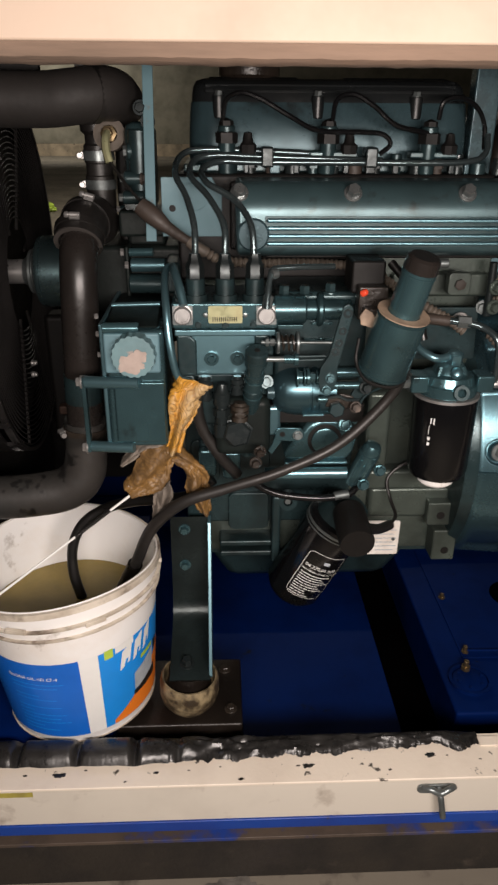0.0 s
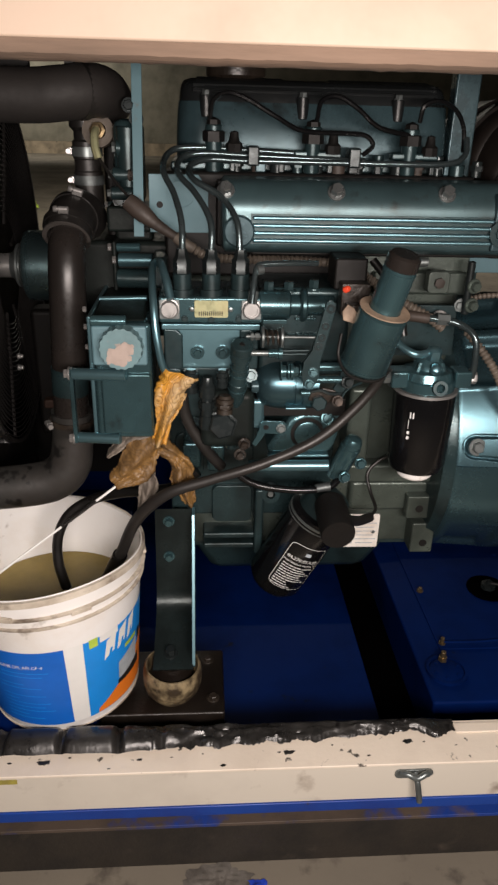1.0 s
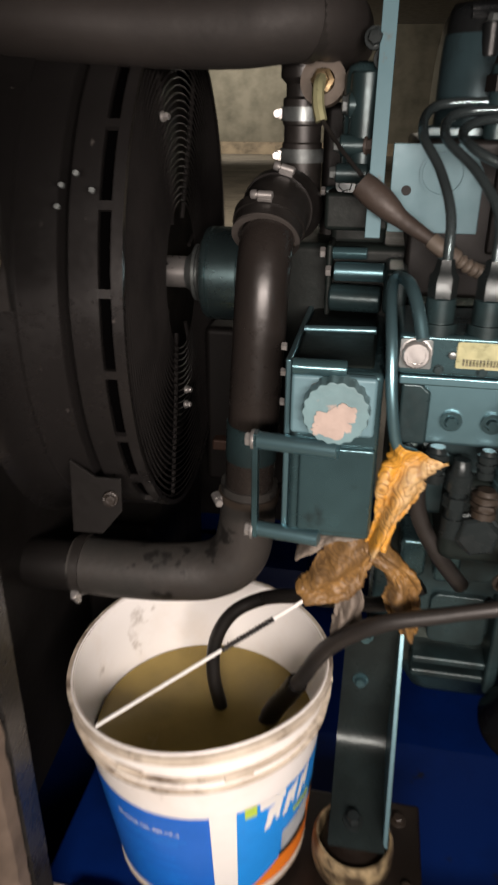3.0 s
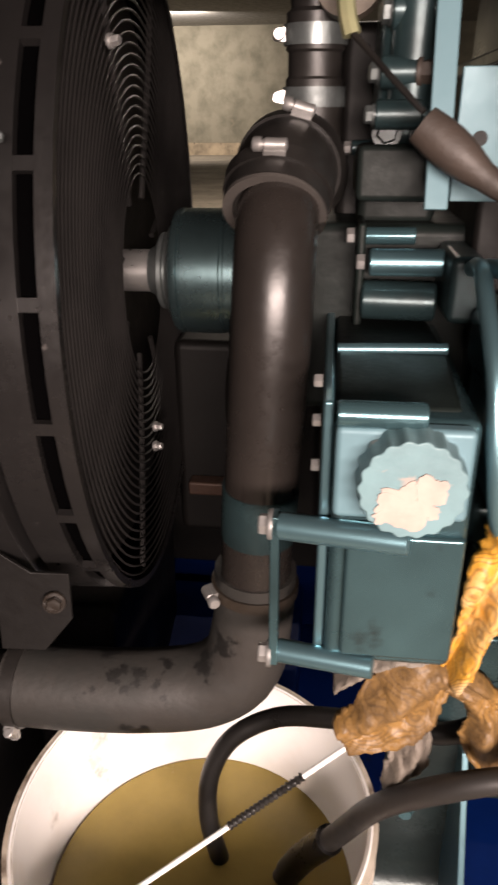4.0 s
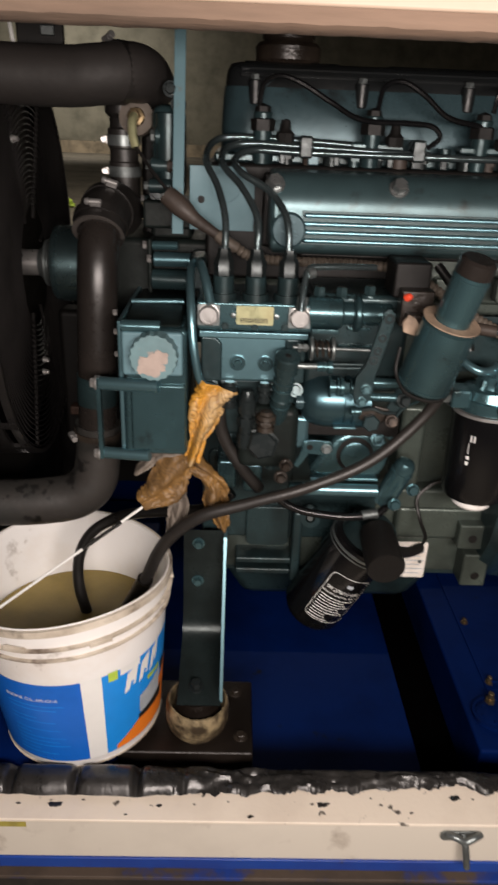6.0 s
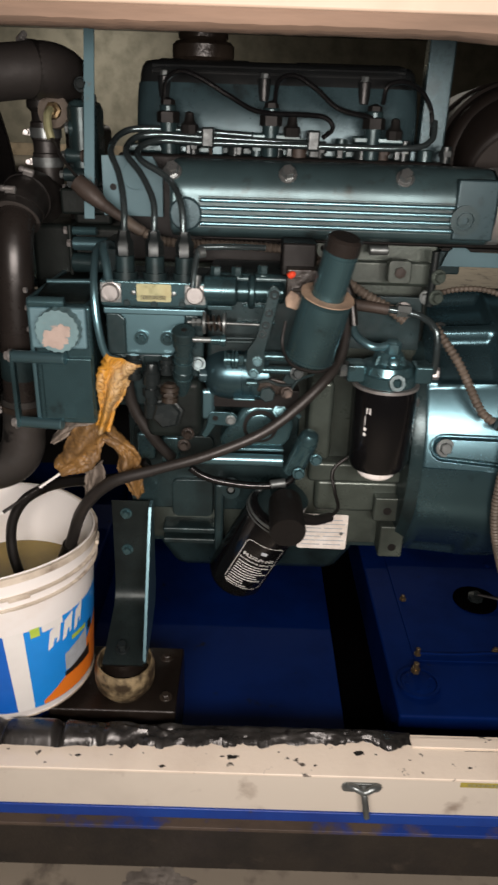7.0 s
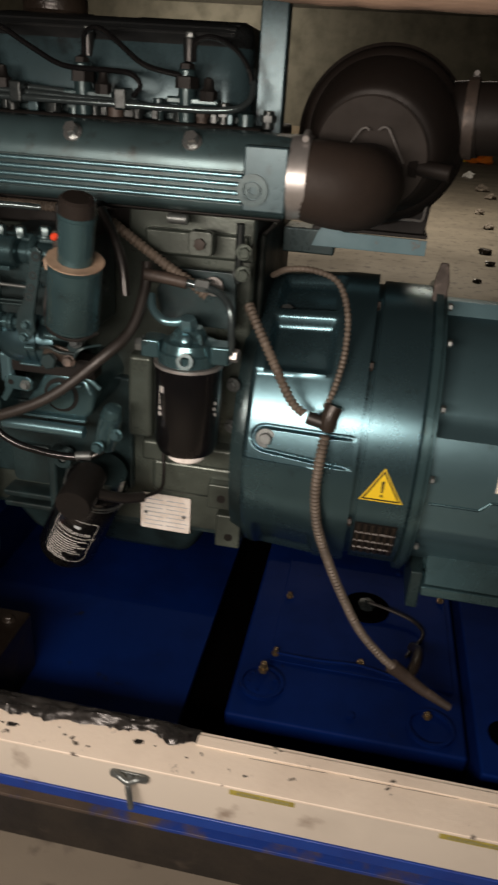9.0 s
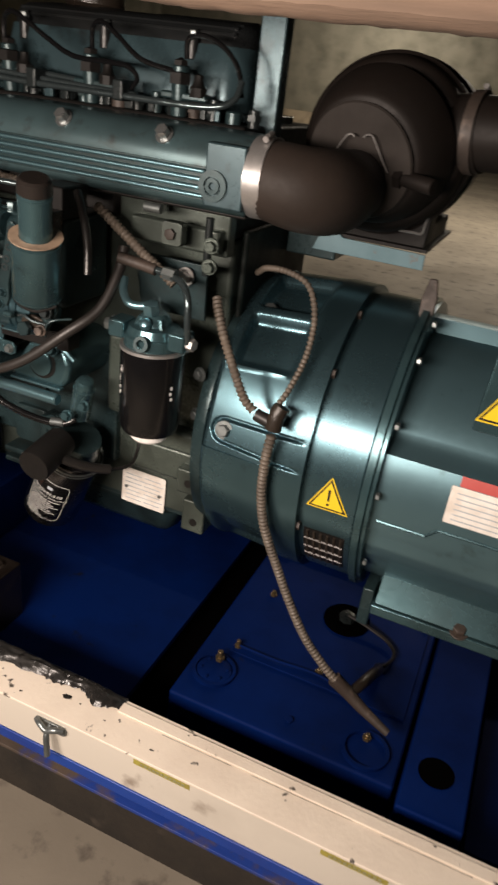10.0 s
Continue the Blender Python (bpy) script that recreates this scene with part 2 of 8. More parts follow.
RAG = material("oily_orange_rag", (0.55, 0.27, 0.035), 0.5, dark=(0.50, 0.36, 0.19), mix=0.9, scale=14, bump=0.5, fine=260, lo=0.46, hi=0.56,
               rings=(0.13, 0.055, 0.015))
RAG_BROWN = material("brown_oily_rag", (0.25, 0.135, 0.038), 0.5, dark=(0.10, 0.06, 0.028), mix=0.9, scale=18, bump=0.5, fine=300, lo=0.38, hi=0.62, rings=(0.07, 0.04, 0.018))
FADED = material("faded_yellow_print", (0.36, 0.31, 0.06), 0.6, dark=(0.22, 0.18, 0.05), mix=0.8, scale=40, bump=0.05)
RAG_GREY = material("grey_dirty_cloth", (0.20, 0.17, 0.14), 0.7, dark=(0.07, 0.055, 0.045), mix=0.9, scale=18, bump=0.6, fine=300)
RUBBER_EDGE = material("worn_rubber_edge", (0.052, 0.046, 0.042), 0.6, dark=(0.030, 0.026, 0.023), mix=0.7, scale=30, bump=0.1)
CONDUIT = material("dusty_conduit", (0.128, 0.105, 0.083), 0.55, dark=(0.055, 0.044, 0.035), mix=0.8, scale=18, bump=0.2)
BOOT = material("dusty_rubber_boot", (0.048, 0.035, 0.028), 0.6, dark=(0.022, 0.017, 0.014), mix=0.85, scale=16, bump=0.3,
                third=(0.15, 0.112, 0.09), third_scale=24, third_lo=0.60, third_hi=0.72)
TAN_DIRT = material("dirty_bare_bracket", (0.33, 0.235, 0.165), 0.6, dark=(0.09, 0.062, 0.045), mix=0.85, scale=30, bump=0.4)
CAP_PAINT = material("pale_cap_paint", (0.150, 0.250, 0.270), 0.42, dark=(0.09, 0.155, 0.17), mix=0.7, scale=24, bump=0.2,
                     third=(0.30, 0.26, 0.235), third_scale=45, third_lo=0.64, third_hi=0.68)
CAP_BARE = material("bare_pinkish_plastic", (0.40, 0.32, 0.28), 0.55, dark=(0.24, 0.19, 0.165), mix=0.6, scale=40, bump=0.1)
MOUNT_RUBBER = material("dirty_tan_rubber", (0.30, 0.235, 0.135), 0.42, dark=(0.035, 0.024, 0.014), mix=0.97, scale=34, bump=0.6, lo=0.36, hi=0.58)
BOTTLE = material("yellowed_translucent_plastic", (0.36, 0.29, 0.195), 0.6, dark=(0.29, 0.225, 0.145), mix=0.6, scale=8, bump=0.05, trans=0.0)
RED_CAP = material("red_plastic", (0.72, 0.07, 0.03), 0.35, bump=0.03)
CONCRETE = material("stained_concrete", (0.195, 0.170, 0.132), 0.75, dark=(0.10, 0.086, 0.068), mix=0.7, scale=1.3, bump=0.25, fine=60, lo=0.4, hi=0.7, detail=4.0,
                    third=(0.065, 0.054, 0.043), third_scale=11, third_lo=0.545, third_hi=0.68)
WALL = material("lime_washed_wall", (0.225, 0.205, 0.155), 0.8, dark=(0.12, 0.112, 0.084), mix=0.85, scale=1.6, bump=0.3, fine=40,
                third=(0.22, 0.19, 0.14), third_scale=3.5, third_lo=0.6, third_hi=0.75)
WALL_LOW = material("dirty_lower_wall", (0.42, 0.33, 0.225), 0.8, dark=(0.15, 0.125, 0.09), mix=0.85, scale=2.0, bump=0.4, fine=40,
                    third=(0.10, 0.08, 0.06), third_scale=10, third_lo=0.63, third_hi=0.68)
CEILING = material("grey_ceiling", (0.3, 0.29, 0.27), 0.85, bump=0.2)
SMEAR_BLUE = material("blue_polythene", (0.02, 0.06, 0.5), 0.25, bump=0.1)


# ---------------------------------------------------------------- mesh helpers
def thing(name, at, label, category, group="", kind=""):
    ob = new(name)
    ob.location, ob.empty_display_size = at, 0.05
    return tagged(ob, label, category, group, kind)


def finish(bm, mat, name, shift, smooth=38):
    bmesh.ops.translate(bm, verts=bm.verts, vec=shift)
    bmesh.ops.recalc_face_normals(bm, faces=bm.faces)
    me = bpy.data.meshes.new(name)
    bm.to_mesh(me)
    bm.free()
    me.materials.append(mat)
    me.shade_smooth()
    me.set_sharp_from_angle(angle=radians(smooth))
    return me


def part(name, bm, mat, parent, label="", bevel=0.0, smooth=38):
    root = parent
    while root.parent:
        root = root.parent
    ob = new(name, finish(bm, mat, name, -root.location, smooth))
    ob.parent = parent
    if label:
        ob["label"] = label
    if bevel:
        add_bevel(ob, bevel)
    return ob


def add_bevel(ob, width):
    mod = ob.modifiers.new("bevel", "BEVEL")
    mod.width, mod.segments, mod.limit_method, mod.angle_limit = width, 2, "ANGLE", radians(40)
    mod.harden_normals = True


def solo(name, bm, mat, at, label, category="", group="", kind="", bevel=0.0, smooth=38):
    ob = new(name, finish(bm, mat, name, -Vector(at), smooth))
    ob.location = at
    if bevel:
        add_bevel(ob, bevel)
    return tagged(ob, label, category, group, kind)


def box(bm, x0, x1, y0, y1, z0, z1, m=None):
    mat = Matrix.Translation(((x0 + x1) / 2, (y0 + y1) / 2, (z0 + z1) / 2)) @ Matrix.Diagonal((x1 - x0, y1 - y0, z1 - z0, 1))
    r = bmesh.ops.create_cube(bm, size=1, matrix=(m @ mat) if m else mat)
    return r["verts"]


def basis(d):
    d = Vector(d).normalized()
    u = d.cross(Vector((0, 0, 1)) if abs(d.z) < 0.9 else Vector((0, 1, 0))).normalized()
    return d, u, d.cross(u)


def lathe(bm, p, d, profile, seg=28, turn=0.0, cap=True):
    """A turned body: rings of (distance along d, radius) from p."""
    d, u, v = basis(d)
    p = Vector(p)
    rings = []
    for dist, r in profile:
        c = p + d * dist
        if r < 1e-5:
            rings.append([bm.verts.new(c)])
        else:
            rings.append([bm.verts.new(c + (u * math.cos(turn + 2 * math.pi * i / seg) + v * math.sin(turn + 2 * math.pi * i / seg)) * r) for i in range(seg)])
    for a, b in zip(rings, rings[1:]):
        if len(a) == 1 and len(b) == 1:
            continue
        for i in range(seg):
            j = (i + 1) % seg
            if len(a) == 1:
                bm.faces.new((a[0], b[i], b[j]))
            elif len(b) == 1:
                bm.faces.new((a[i], b[0], a[j]))
            else:
                bm.faces.new((a[i], b[i], b[j], a[j]))
    for ring in (rings[0], rings[-1]):
        if cap and len(ring) > 1:
            bm.faces.new(ring)


def rod(bm, p0, p1, r, seg=20, soft=0.12):
    """A cylinder with softened rims."""
    p0, p1 = Vector(p0), Vector(p1)
    n = (p1 - p0).length
    e = min(r * soft, n * 0.4)
    lathe(bm, p0, p1 - p0, [(0, r - e), (e, r), (n - e, r), (n, r - e)], seg)


def spline(pts, per=8):
    pts = [Vector(p) for p in pts]
    if len(pts) == 2:
        return [pts[0].lerp(pts[1], i / per) for i in range(per + 1)]
    ext = [pts[0] * 2 - pts[1]] + pts + [pts[-1] * 2 - pts[-2]]
    out = []
    for i in range(1, len(ext) - 2):
        a, b, c, d = ext[i - 1:i + 3]
        for k in range(per):
            t = k / per
            out.append(0.5 * (2 * b + (c - a) * t + (2 * a - 5 * b + 4 * c - d) * t * t + (3 * b - a - 3 * c + d) * t ** 3))
    out.append(pts[-1])
    return out


def tube(bm, pts, r, seg=12, per=8, radius=None):
    """A swept pipe; radius(s), if given, is its radius at the length s."""
    path = spline(pts, per)
    tang = [(path[min(i + 1, len(path) - 1)] - path[max(i - 1, 0)]).normalized() for i in range(len(path))]
    _, u, _ = basis(tang[0])
    rings, s = [], 0.0
    for i, (c, t) in enumerate(zip(path, tang)):
        u = (u - t * u.dot(t)).normalized()
        v = t.cross(u)
        if i:
            s += (c - path[i - 1]).length
        rr = radius(s) if radius else r
        rings.append([bm.verts.new(c + (u * math.cos(2 * math.pi * k / seg) + v * math.sin(2 * math.pi * k / seg)) * rr) for k in range(seg)])
    for a, b in zip(rings, rings[1:]):
        for k in range(seg):
            bm.faces.new((a[k], a[(k + 1) % seg], b[(k + 1) % seg], b[k]))
    bm.faces.new(rings[0])
    bm.faces.new(rings[-1])


def corrugated(bm, pts, r, pitch=0.0072, seg=12):
    """A ribbed flexible conduit."""
    length = sum((Vector(b) - Vector(a)).length for a, b in zip(pts, pts[1:]))
    per = max(4, int(length / pitch * 6 / (len(pts) - 1)))
    tube(bm, pts, r, seg, per, lambda s: r * (0.66 + 0.36 * abs(math.sin(math.pi * s / pitch))))


def slab(bm, outline, origin, u, v, depth):
    """A plate: a polygon in the axes u, v, given thickness along u x v."""
    o, u, v = Vector(origin), Vector(u).normalized(), Vector(v).normalized()
    n = u.cross(v)
    a = [bm.verts.new(o + u * p + v * q) for p, q in outline]
    b = [bm.verts.new(o + u * p + v * q + n * depth) for p, q in outline]
    bm.faces.new(a)
    bm.faces.new(b)
    for i in range(len(a)):
        j = (i + 1) % len(a)
        bm.faces.new((a[i], a[j], b[j], b[i]))


def rounded(w, h, r, n=5, cx=0.0, cy=0.0):
    out = []
    for sx, sy, a0 in ((1, 1, 0), (-1, 1, 90), (-1, -1, 180), (1, -1, 270)):
        for i in range(n + 1):
            a = radians(a0 + 90 * i / n)
            out.append((cx + sx * (w / 2 - r) + r * math.cos(a), cy + sy * (h / 2 - r) + r * math.sin(a)))
    return out


def bolt(parent, p, d, r=0.0075, h=0.006, mat=None, washer=1.45, name="bolt"):
    """A hexagon bolt head on its washer."""
    bm = bmesh.new()
    d = Vector(d).normalized()
    p = Vector(p) - d * 0.001
    if washer:
        lathe(bm, p, d, [(0, r * washer), (0.0022, r * washer), (0.003, r * washer * 0.95)], 18)
    lathe(bm, p + d * 0.002, d, [(0, r), (h * 0.85, r), (h, r * 0.86)], 6, 0.3)
    return part(name, bm, mat or TEAL, parent)


def ring(bm, p, d, r_out, r_in, h, seg=32):
    """A flat ring or collar."""
    d, u, v = basis(d)
    p = Vector(p)
    loops = []
    for dist, r in ((0, r_in), (0, r_out), (h, r_out), (h, r_in)):
        loops.append([bm.verts.new(p + d * dist + (u * math.cos(2 * math.pi * i / seg) + v * math.sin(2 * math.pi * i / seg)) * r) for i in range(seg)])
    for a, b in zip(loops, loops[1:] + loops[:1]):
        for i in range(seg):
            j = (i + 1) % seg
            bm.faces.new((a[i], a[j], b[j], b[i]))


def lettering(text, size):
    """Flat letters as a bmesh in the xy plane."""
    cu = bpy.data.curves.new("letters", "FONT")
    cu.body, cu.size, cu.align_x, cu.resolution_u = text, size, "LEFT", 2
    ob = new("letters", cu)
    me = bpy.data.meshes.new_from_object(ob.evaluated_get(bpy.context.evaluated_depsgraph_get()))
    bm = bmesh.new()
    bm.from_mesh(me)
    bpy.data.objects.remove(ob)
    bpy.data.meshes.remove(me)
    return bm


def remap(bm, fn):
    for v in bm.verts:
        v.co = fn(v.co)
    return bm


STAND = Vector((0.04, 0.13, 1.19))


def back(p, k):
    """A place set back from the front of the opening."""
    return STAND + (Vector(p) - STAND) * k


def set_back(ob, k):
    """Sets a built part or thing back from the front of the opening, with its children."""
    if ob.parent:
        ob.location = (STAND - ob.parent.location) * (1 - k)
    else:
        ob.location = back(ob.location, k)
    ob.scale = (k, k, k)
    return ob


def grid(bm, nu, nv, fn, close_u=False):
    """A sheet of (nu+1) x (nv+1) places fn(s, t), s and t from 0 to 1."""
    vs = [[bm.verts.new(fn(i / nu, j / nv)) for j in range(nv + 1)] for i in range(nu + 1)]
    for i in range(nu):
        for j in range(nv):
            bm.faces.new((vs[i][j], vs[i + 1][j], vs[i + 1][j + 1], vs[i][j + 1]))


def hose_clamp(parent, p, d, r, screw, width=0.011, band_mat=None):
    """A worm-drive band with its screw housing towards the direction screw."""
    bm = bmesh.new()
    d, s = Vector(d).normalized(), Vector(screw).normalized()
    ring(bm, Vector(p) - d * width / 2, d, r + 0.0015, r - 0.001, width)
    band = part("hose_clamp", bm, band_mat or STEEL, parent, "bright steel worm-drive hose clamp")
    bm = bmesh.new()
    side = d.cross(s).normalized()
    m = Matrix.Translation(Vector(p) + s * (r + 0.005)) @ Matrix((side, d, s)).transposed().to_4x4()
    lathe(bm, m @ Vector((-0.0085, 0, 0.0006)), m.to_3x3() @ Vector((1, 0, 0)), [(0, 0.0), (0, 0.0030), (0.001, 0.0042), (0.014, 0.0042), (0.015, 0.0030), (0.0165, 0.0030), (0.0165, 0.0046), (0.021, 0.0046), (0.022, 0.0038), (0.022, 0.0)], 12)
    box(bm, -0.0075, 0.0065, -0.0046, 0.0046, -0.0045, -0.0005, m)
    part("screw", bm, STEEL, band)
    return band


# ---------------------------------------------------------------- hall
def hall():
    bm = bmesh.new()
    box(bm, -14, 14, -7, 26.3, FLOOR - 0.2, FLOOR)
    solo("ground", bm, CONCRETE, (0, 0, FLOOR), "stained grey-brown concrete hall floor", "floor", kind="structure")
    bm = bmesh.new()
    box(bm, -14, 14, 26.0, 26.3, 0.40, 3.8)
    solo("wall_north", bm, WALL, (0, 26.0, FLOOR), "cream limewashed upper hall wall with stains", "wall", kind="structure")
    bm = bmesh.new()
    box(bm, -14, 14, 25.95, 26.3, FLOOR, 0.395)
    solo("wall_north_dado", bm, WALL_LOW, (0, 25.95, FLOOR), "dirty tan lower hall wall with dark marks", "wall", kind="structure")
    for name, dims in (("wall_south", (-14, 14, -7.3, -7)), ("wall_west", (-14.3, -14, -7, 26)), ("wall_east", (14, 14.3, -7, 26))):
        bm = bmesh.new()
        box(bm, *dims, FLOOR, 3.8)
        solo(name, bm, WALL, ((dims[0] + dims[1]) / 2, (dims[2] + dims[3]) / 2, FLOOR), "plain limewashed hall wall", "wall", kind="structure")
    bm = bmesh.new()
    box(bm, -14.3, 14.3, -7.3, 26.3, 3.8, 4.0)
    solo("ceiling", bm, CEILING, (0, 0, 3.8), "plain grey hall ceiling", "ceiling", kind="structure")


hall()


# ---------------------------------------------------------------- canopy and base
def ragged_seal(x0, x1, parent):
    """Foam strip: fat pinched lengths at one end, torn flat towards the other."""
    bm = bmesh.new()
    n = 420
    pinches = (-0.300, -0.205, -0.112, -0.042)

    def fn(s, t):
        x = x0 + (x1 - x0) * s
        fat = max(0.0, min(1.0, (0.02 - x) / 0.12))
        pinch = min(abs(x - p) for p in pinches)
        squeeze = 1.0 - 0.75 * math.exp(-(pinch / 0.006) ** 2) * fat
        end = min(1.0, (1 - s) * 26, s * 60)
        flat = max(0.0, min(1.0, (x - 0.02) / 0.15))
        rag_ = noise.noise(Vector((x * 26, 7.7, 2.0))) + 0.5 * noise.noise(Vector((x * 85, 1.0, 4.0))) + 0.35 * noise.noise(Vector((x * 230, 2.0, 6.0)))
        front = 0.946 + 0.012 * (1 - fat) + 0.045 * max(0.0, x - 0.05) - 0.010 * rag_ * (1 - 0.9 * fat) * (1 - t) ** 4 - 0.004 * noise.noise(Vector((x * 22, 3.1, 2.0))) + 0.006 * (1 - squeeze)
        if x > 0.37:
            front -= 0.016 * math.exp(-((x - 0.425) / 0.02) ** 2)
        back = 1.003 + 0.003 * noise.noise(Vector((x * 20, 5.0, 9.0)))
        y = front + (back - front) * t
        round_ = math.sin(math.pi * min(1, 0.04 + t * 0.96)) ** 0.5
        crumple = (1 - 0.55 * flat) * noise.noise(Vector((x * 30, t * 4.0, 1.7))) + (0.5 - 0.35 * flat) * noise.noise(Vector((x * 70, t * 7, 8.1))) + 0.25 * noise.noise(Vector((x * 50, t * 14, 3.3)))
        h = 0.026 * fat * squeeze * round_ + (1 - fat) * (0.008 + 0.007 * t + 0.0075 * crumple) * round_ + (0.0012 - 0.0008 * fat) * crumple + 0.0025 * fat * noise.noise(Vector((x * 16, t * 2.0, 5.5)))
        return Vector((x, y, 0.2556 + max(0.0012, h) * end))

    grid(bm, n, 14, fn)
    part("door_seal", bm, FOAM, parent, "torn black foam door seal on the sill", smooth=60)


def canopy():
    c = thing("generator_canopy", (0.4, 0.92, 0.17), "cream sheet-metal generator canopy with an open side", "generator canopy")
    bm = bmesh.new()
    box(bm, -0.80, 1.70, 0.915, 0.930, 0.173, 0.2505)
    part("sill_face", bm, SILL, c, "cream sill face with grubby marks", 0.002)
    bm = bmesh.new()
    box(bm, -0.80, 1.70, 0.913, 1.000, 0.2505, 0.2555)
    box(bm, -0.80, 1.70, 0.996, 1.000, 0.175, 0.2500)
    part("sill_ledge", bm, CHIPPED, c, "chipped cream sill ledge with dark glue marks", 0.0015)
    bm = bmesh.new()
    box(bm, 0.46, 1.70, 0.972, 0.992, 0.2555, 0.2585)
    part("sill_lip", bm, CHIPPED, c, "worn cream lip along the sill", 0.001)
    ragged_seal(-0.378, 0.462, c)
    # grey glue left where the seal has come away
    for k in range(17):
        bm = bmesh.new()
        cx = -0.36 + 0.055 * k + random.uniform(-0.026, 0.026)
        w = random.choice((0.0015, 0.002, 0.003, 0.004, 0.009))
        sd = random.uniform(0, 50)
        out = []
        for i in range(26):
            a = 2 * math.pi * i / 26
            q = 1 + 0.7 * noise.noise(Vector((math.cos(a) * 1.7, math.sin(a) * 1.7, sd))) + 0.4 * noise.noise(Vector((math.cos(a) * 5, math.sin(a) * 5, sd)))
            out.append((w * q * math.cos(a), min(0.006, w * 0.45) * q * math.sin(a)))
        near = 0.941 + 0.045 * max(0.0, cx - 0.05) if cx < 0.45 else 0.955
        slab(bm, out, (cx, near + random.choice((-0.020, -0.004, -0.002, 0.001, 0.003)) + random.uniform(-0.004, 0.002), 0.2556), (1, 0.05, 0), (0, 1, 0), 0.0006 + 0.0005 * (k % 3))
        part("glue_residue", bm, FOAM if k % 3 else BOOT, c)
    # dark scratches along the ledge
    for x0, y0, w in ((0.545, 0.968, 0.120), (0.700, 0.969, 0.160), (0.905, 0.968, 0.130), (1.08, 0.967, 0.150)):
        bm = bmesh.new()
        edge = [(w * k / 8, 0.0006 * (1 + noise.noise(Vector((x0 * 40, k * 1.7, 2.0))))) for k in range(9)]
        slab(bm, [(0, 0)] + edge + [(w, 0)], (x0, y0, 0.2556), (1, 0.01, 0), (0, 1, 0), 0.0003)
        part("scratch", bm, GRIME, c, "thin dark scratch in the paint")
    for x0 in (0.526, 0.832):
        bm = bmesh.new()
        slab(bm, [(0, 0), (0.098, 0), (0.098, 0.010), (0, 0.010)], (x0, 0.9150, 0.2375), (1, 0, 0), (0, 0, 1), 0.0006)
        s = part("sticker", bm, FADED, c, "faded yellow strip sticker")
        bm = bmesh.new()
        for i in range(11):
            slab(bm, [(0, 0), (0.005, 0), (0.005, 0.005), (0, 0.005)], (x0 + 0.012 + i * 0.0072, 0.9143, 0.240), (1, 0, 0), (0, 0, 1), 0.0004)
        part("print", bm, BRASS_PLATE, s)
    bm = bmesh.new()
    slab(bm, [(0, 0), (0.098, 0), (0.098, 0.010), (0, 0.010)], (-0.365, 0.9150, 0.2375), (1, 0, 0), (0, 0, 1), 0.0006)
    part("sticker", bm, FADED, c, "faded yellow strip sticker")
    # top rail over the opening
    bm = bmesh.new()
    box(bm, -0.80, 1.70, 0.845, 0.905, 1.2655, 1.42)
    part("top_rail", bm, BEIGE, c, "cream top rail above the opening", 0.003)
    bm = bmesh.new()
    n = 200
    grid(bm, n, 8, lambda s, t: Vector((-0.79 + 2.48 * s,
         0.874 - 0.026 * math.cos(math.pi * t), 1.2655 - (0.0165 + 0.0125 * max(0.0, min(1.0, (2.48 * s - 1.14) / 0.2)) + 0.0015 * noise.noise(Vector((s * 160, t * 3, 0)))) * math.sin(math.pi * min(1, max(0, t * 1.0))) ** 0.35)))
    part("rail_seal", bm, SEAL_BROWN, c, "brown foam seal under the top rail")
    # posts
    bm = bmesh.new()
    box(bm, -0.56, -0.416, 0.912, 0.96, 0.2560, 1.2655)
    part("post", bm, POST, c, "dark brown corner post", 0.003)
    bm = bmesh.new()
    n = 120
    grid(bm, n, 6, lambda s, t: Vector((-0.398 - 0.018 * math.cos(math.pi * t) + 0.0025 * noise.noise(Vector((s * 40, 2, t))),
         0.925 - 0.022 * math.sin(math.pi * t) ** 0.4, 0.262 + 1.0 * s)))
    part("post_seal", bm, POST, c, "worn brown foam seal on the post")
    # black strip put in for the shade of the gap beside the post
    bm = bmesh.new()
    box(bm, -0.414, -0.378, 0.930, 0.962, 0.2560, 1.2655)
    part("post_return", bm, FOAM, c, "dark strip for the shaded gap inside the post")
    bm = bmesh.new()
    box(bm, 1.48, 1.70, 0.912, 0.96, 0.2560, 1.2655)
    part("post", bm, CHIPPED, c, "chipped cream corner post", 0.003)
    bm = bmesh.new()
    box(bm, -0.80, 1.70, 0.9055, 2.02, 1.42, 1.44)
    part("roof", bm, BLACK, c, "dark underside of the canopy roof")
    for name, x0, x1 in (("end_panel", -0.82, -0.80), ("end_panel", 1.70, 1.72)):
        bm = bmesh.new()
        box(bm, x0, x1, 0.92, 2.02, 0.173, 1.42)
        part(name, bm, BLACK, c, "dark lined end panel")
    # wing latch on the sill face
    l = thing("latch", (0.374, 0.915, 0.215), "tarnished steel wing latch on the cream sill", "latch")
    bm = bmesh.new()
    slab(bm, rounded(0.062, 0.018, 0.008), (0.372, 0.9150, 0.233), (1, 0, 0), (0, 0, 1), 0.004)
    part("backplate", bm, DULL, l, "dark oval backplate", 0.001)
    bm = bmesh.new()
    tube(bm, [(0.349, 0.909, 0.240), (0.360, 0.902, 0.243), (0.374, 0.899, 0.238), (0.388, 0.902, 0.243), (0.399, 0.909, 0.240)], 0.0050, 10)
    part("wing", bm, DULL, l)
    bm = bmesh.new()
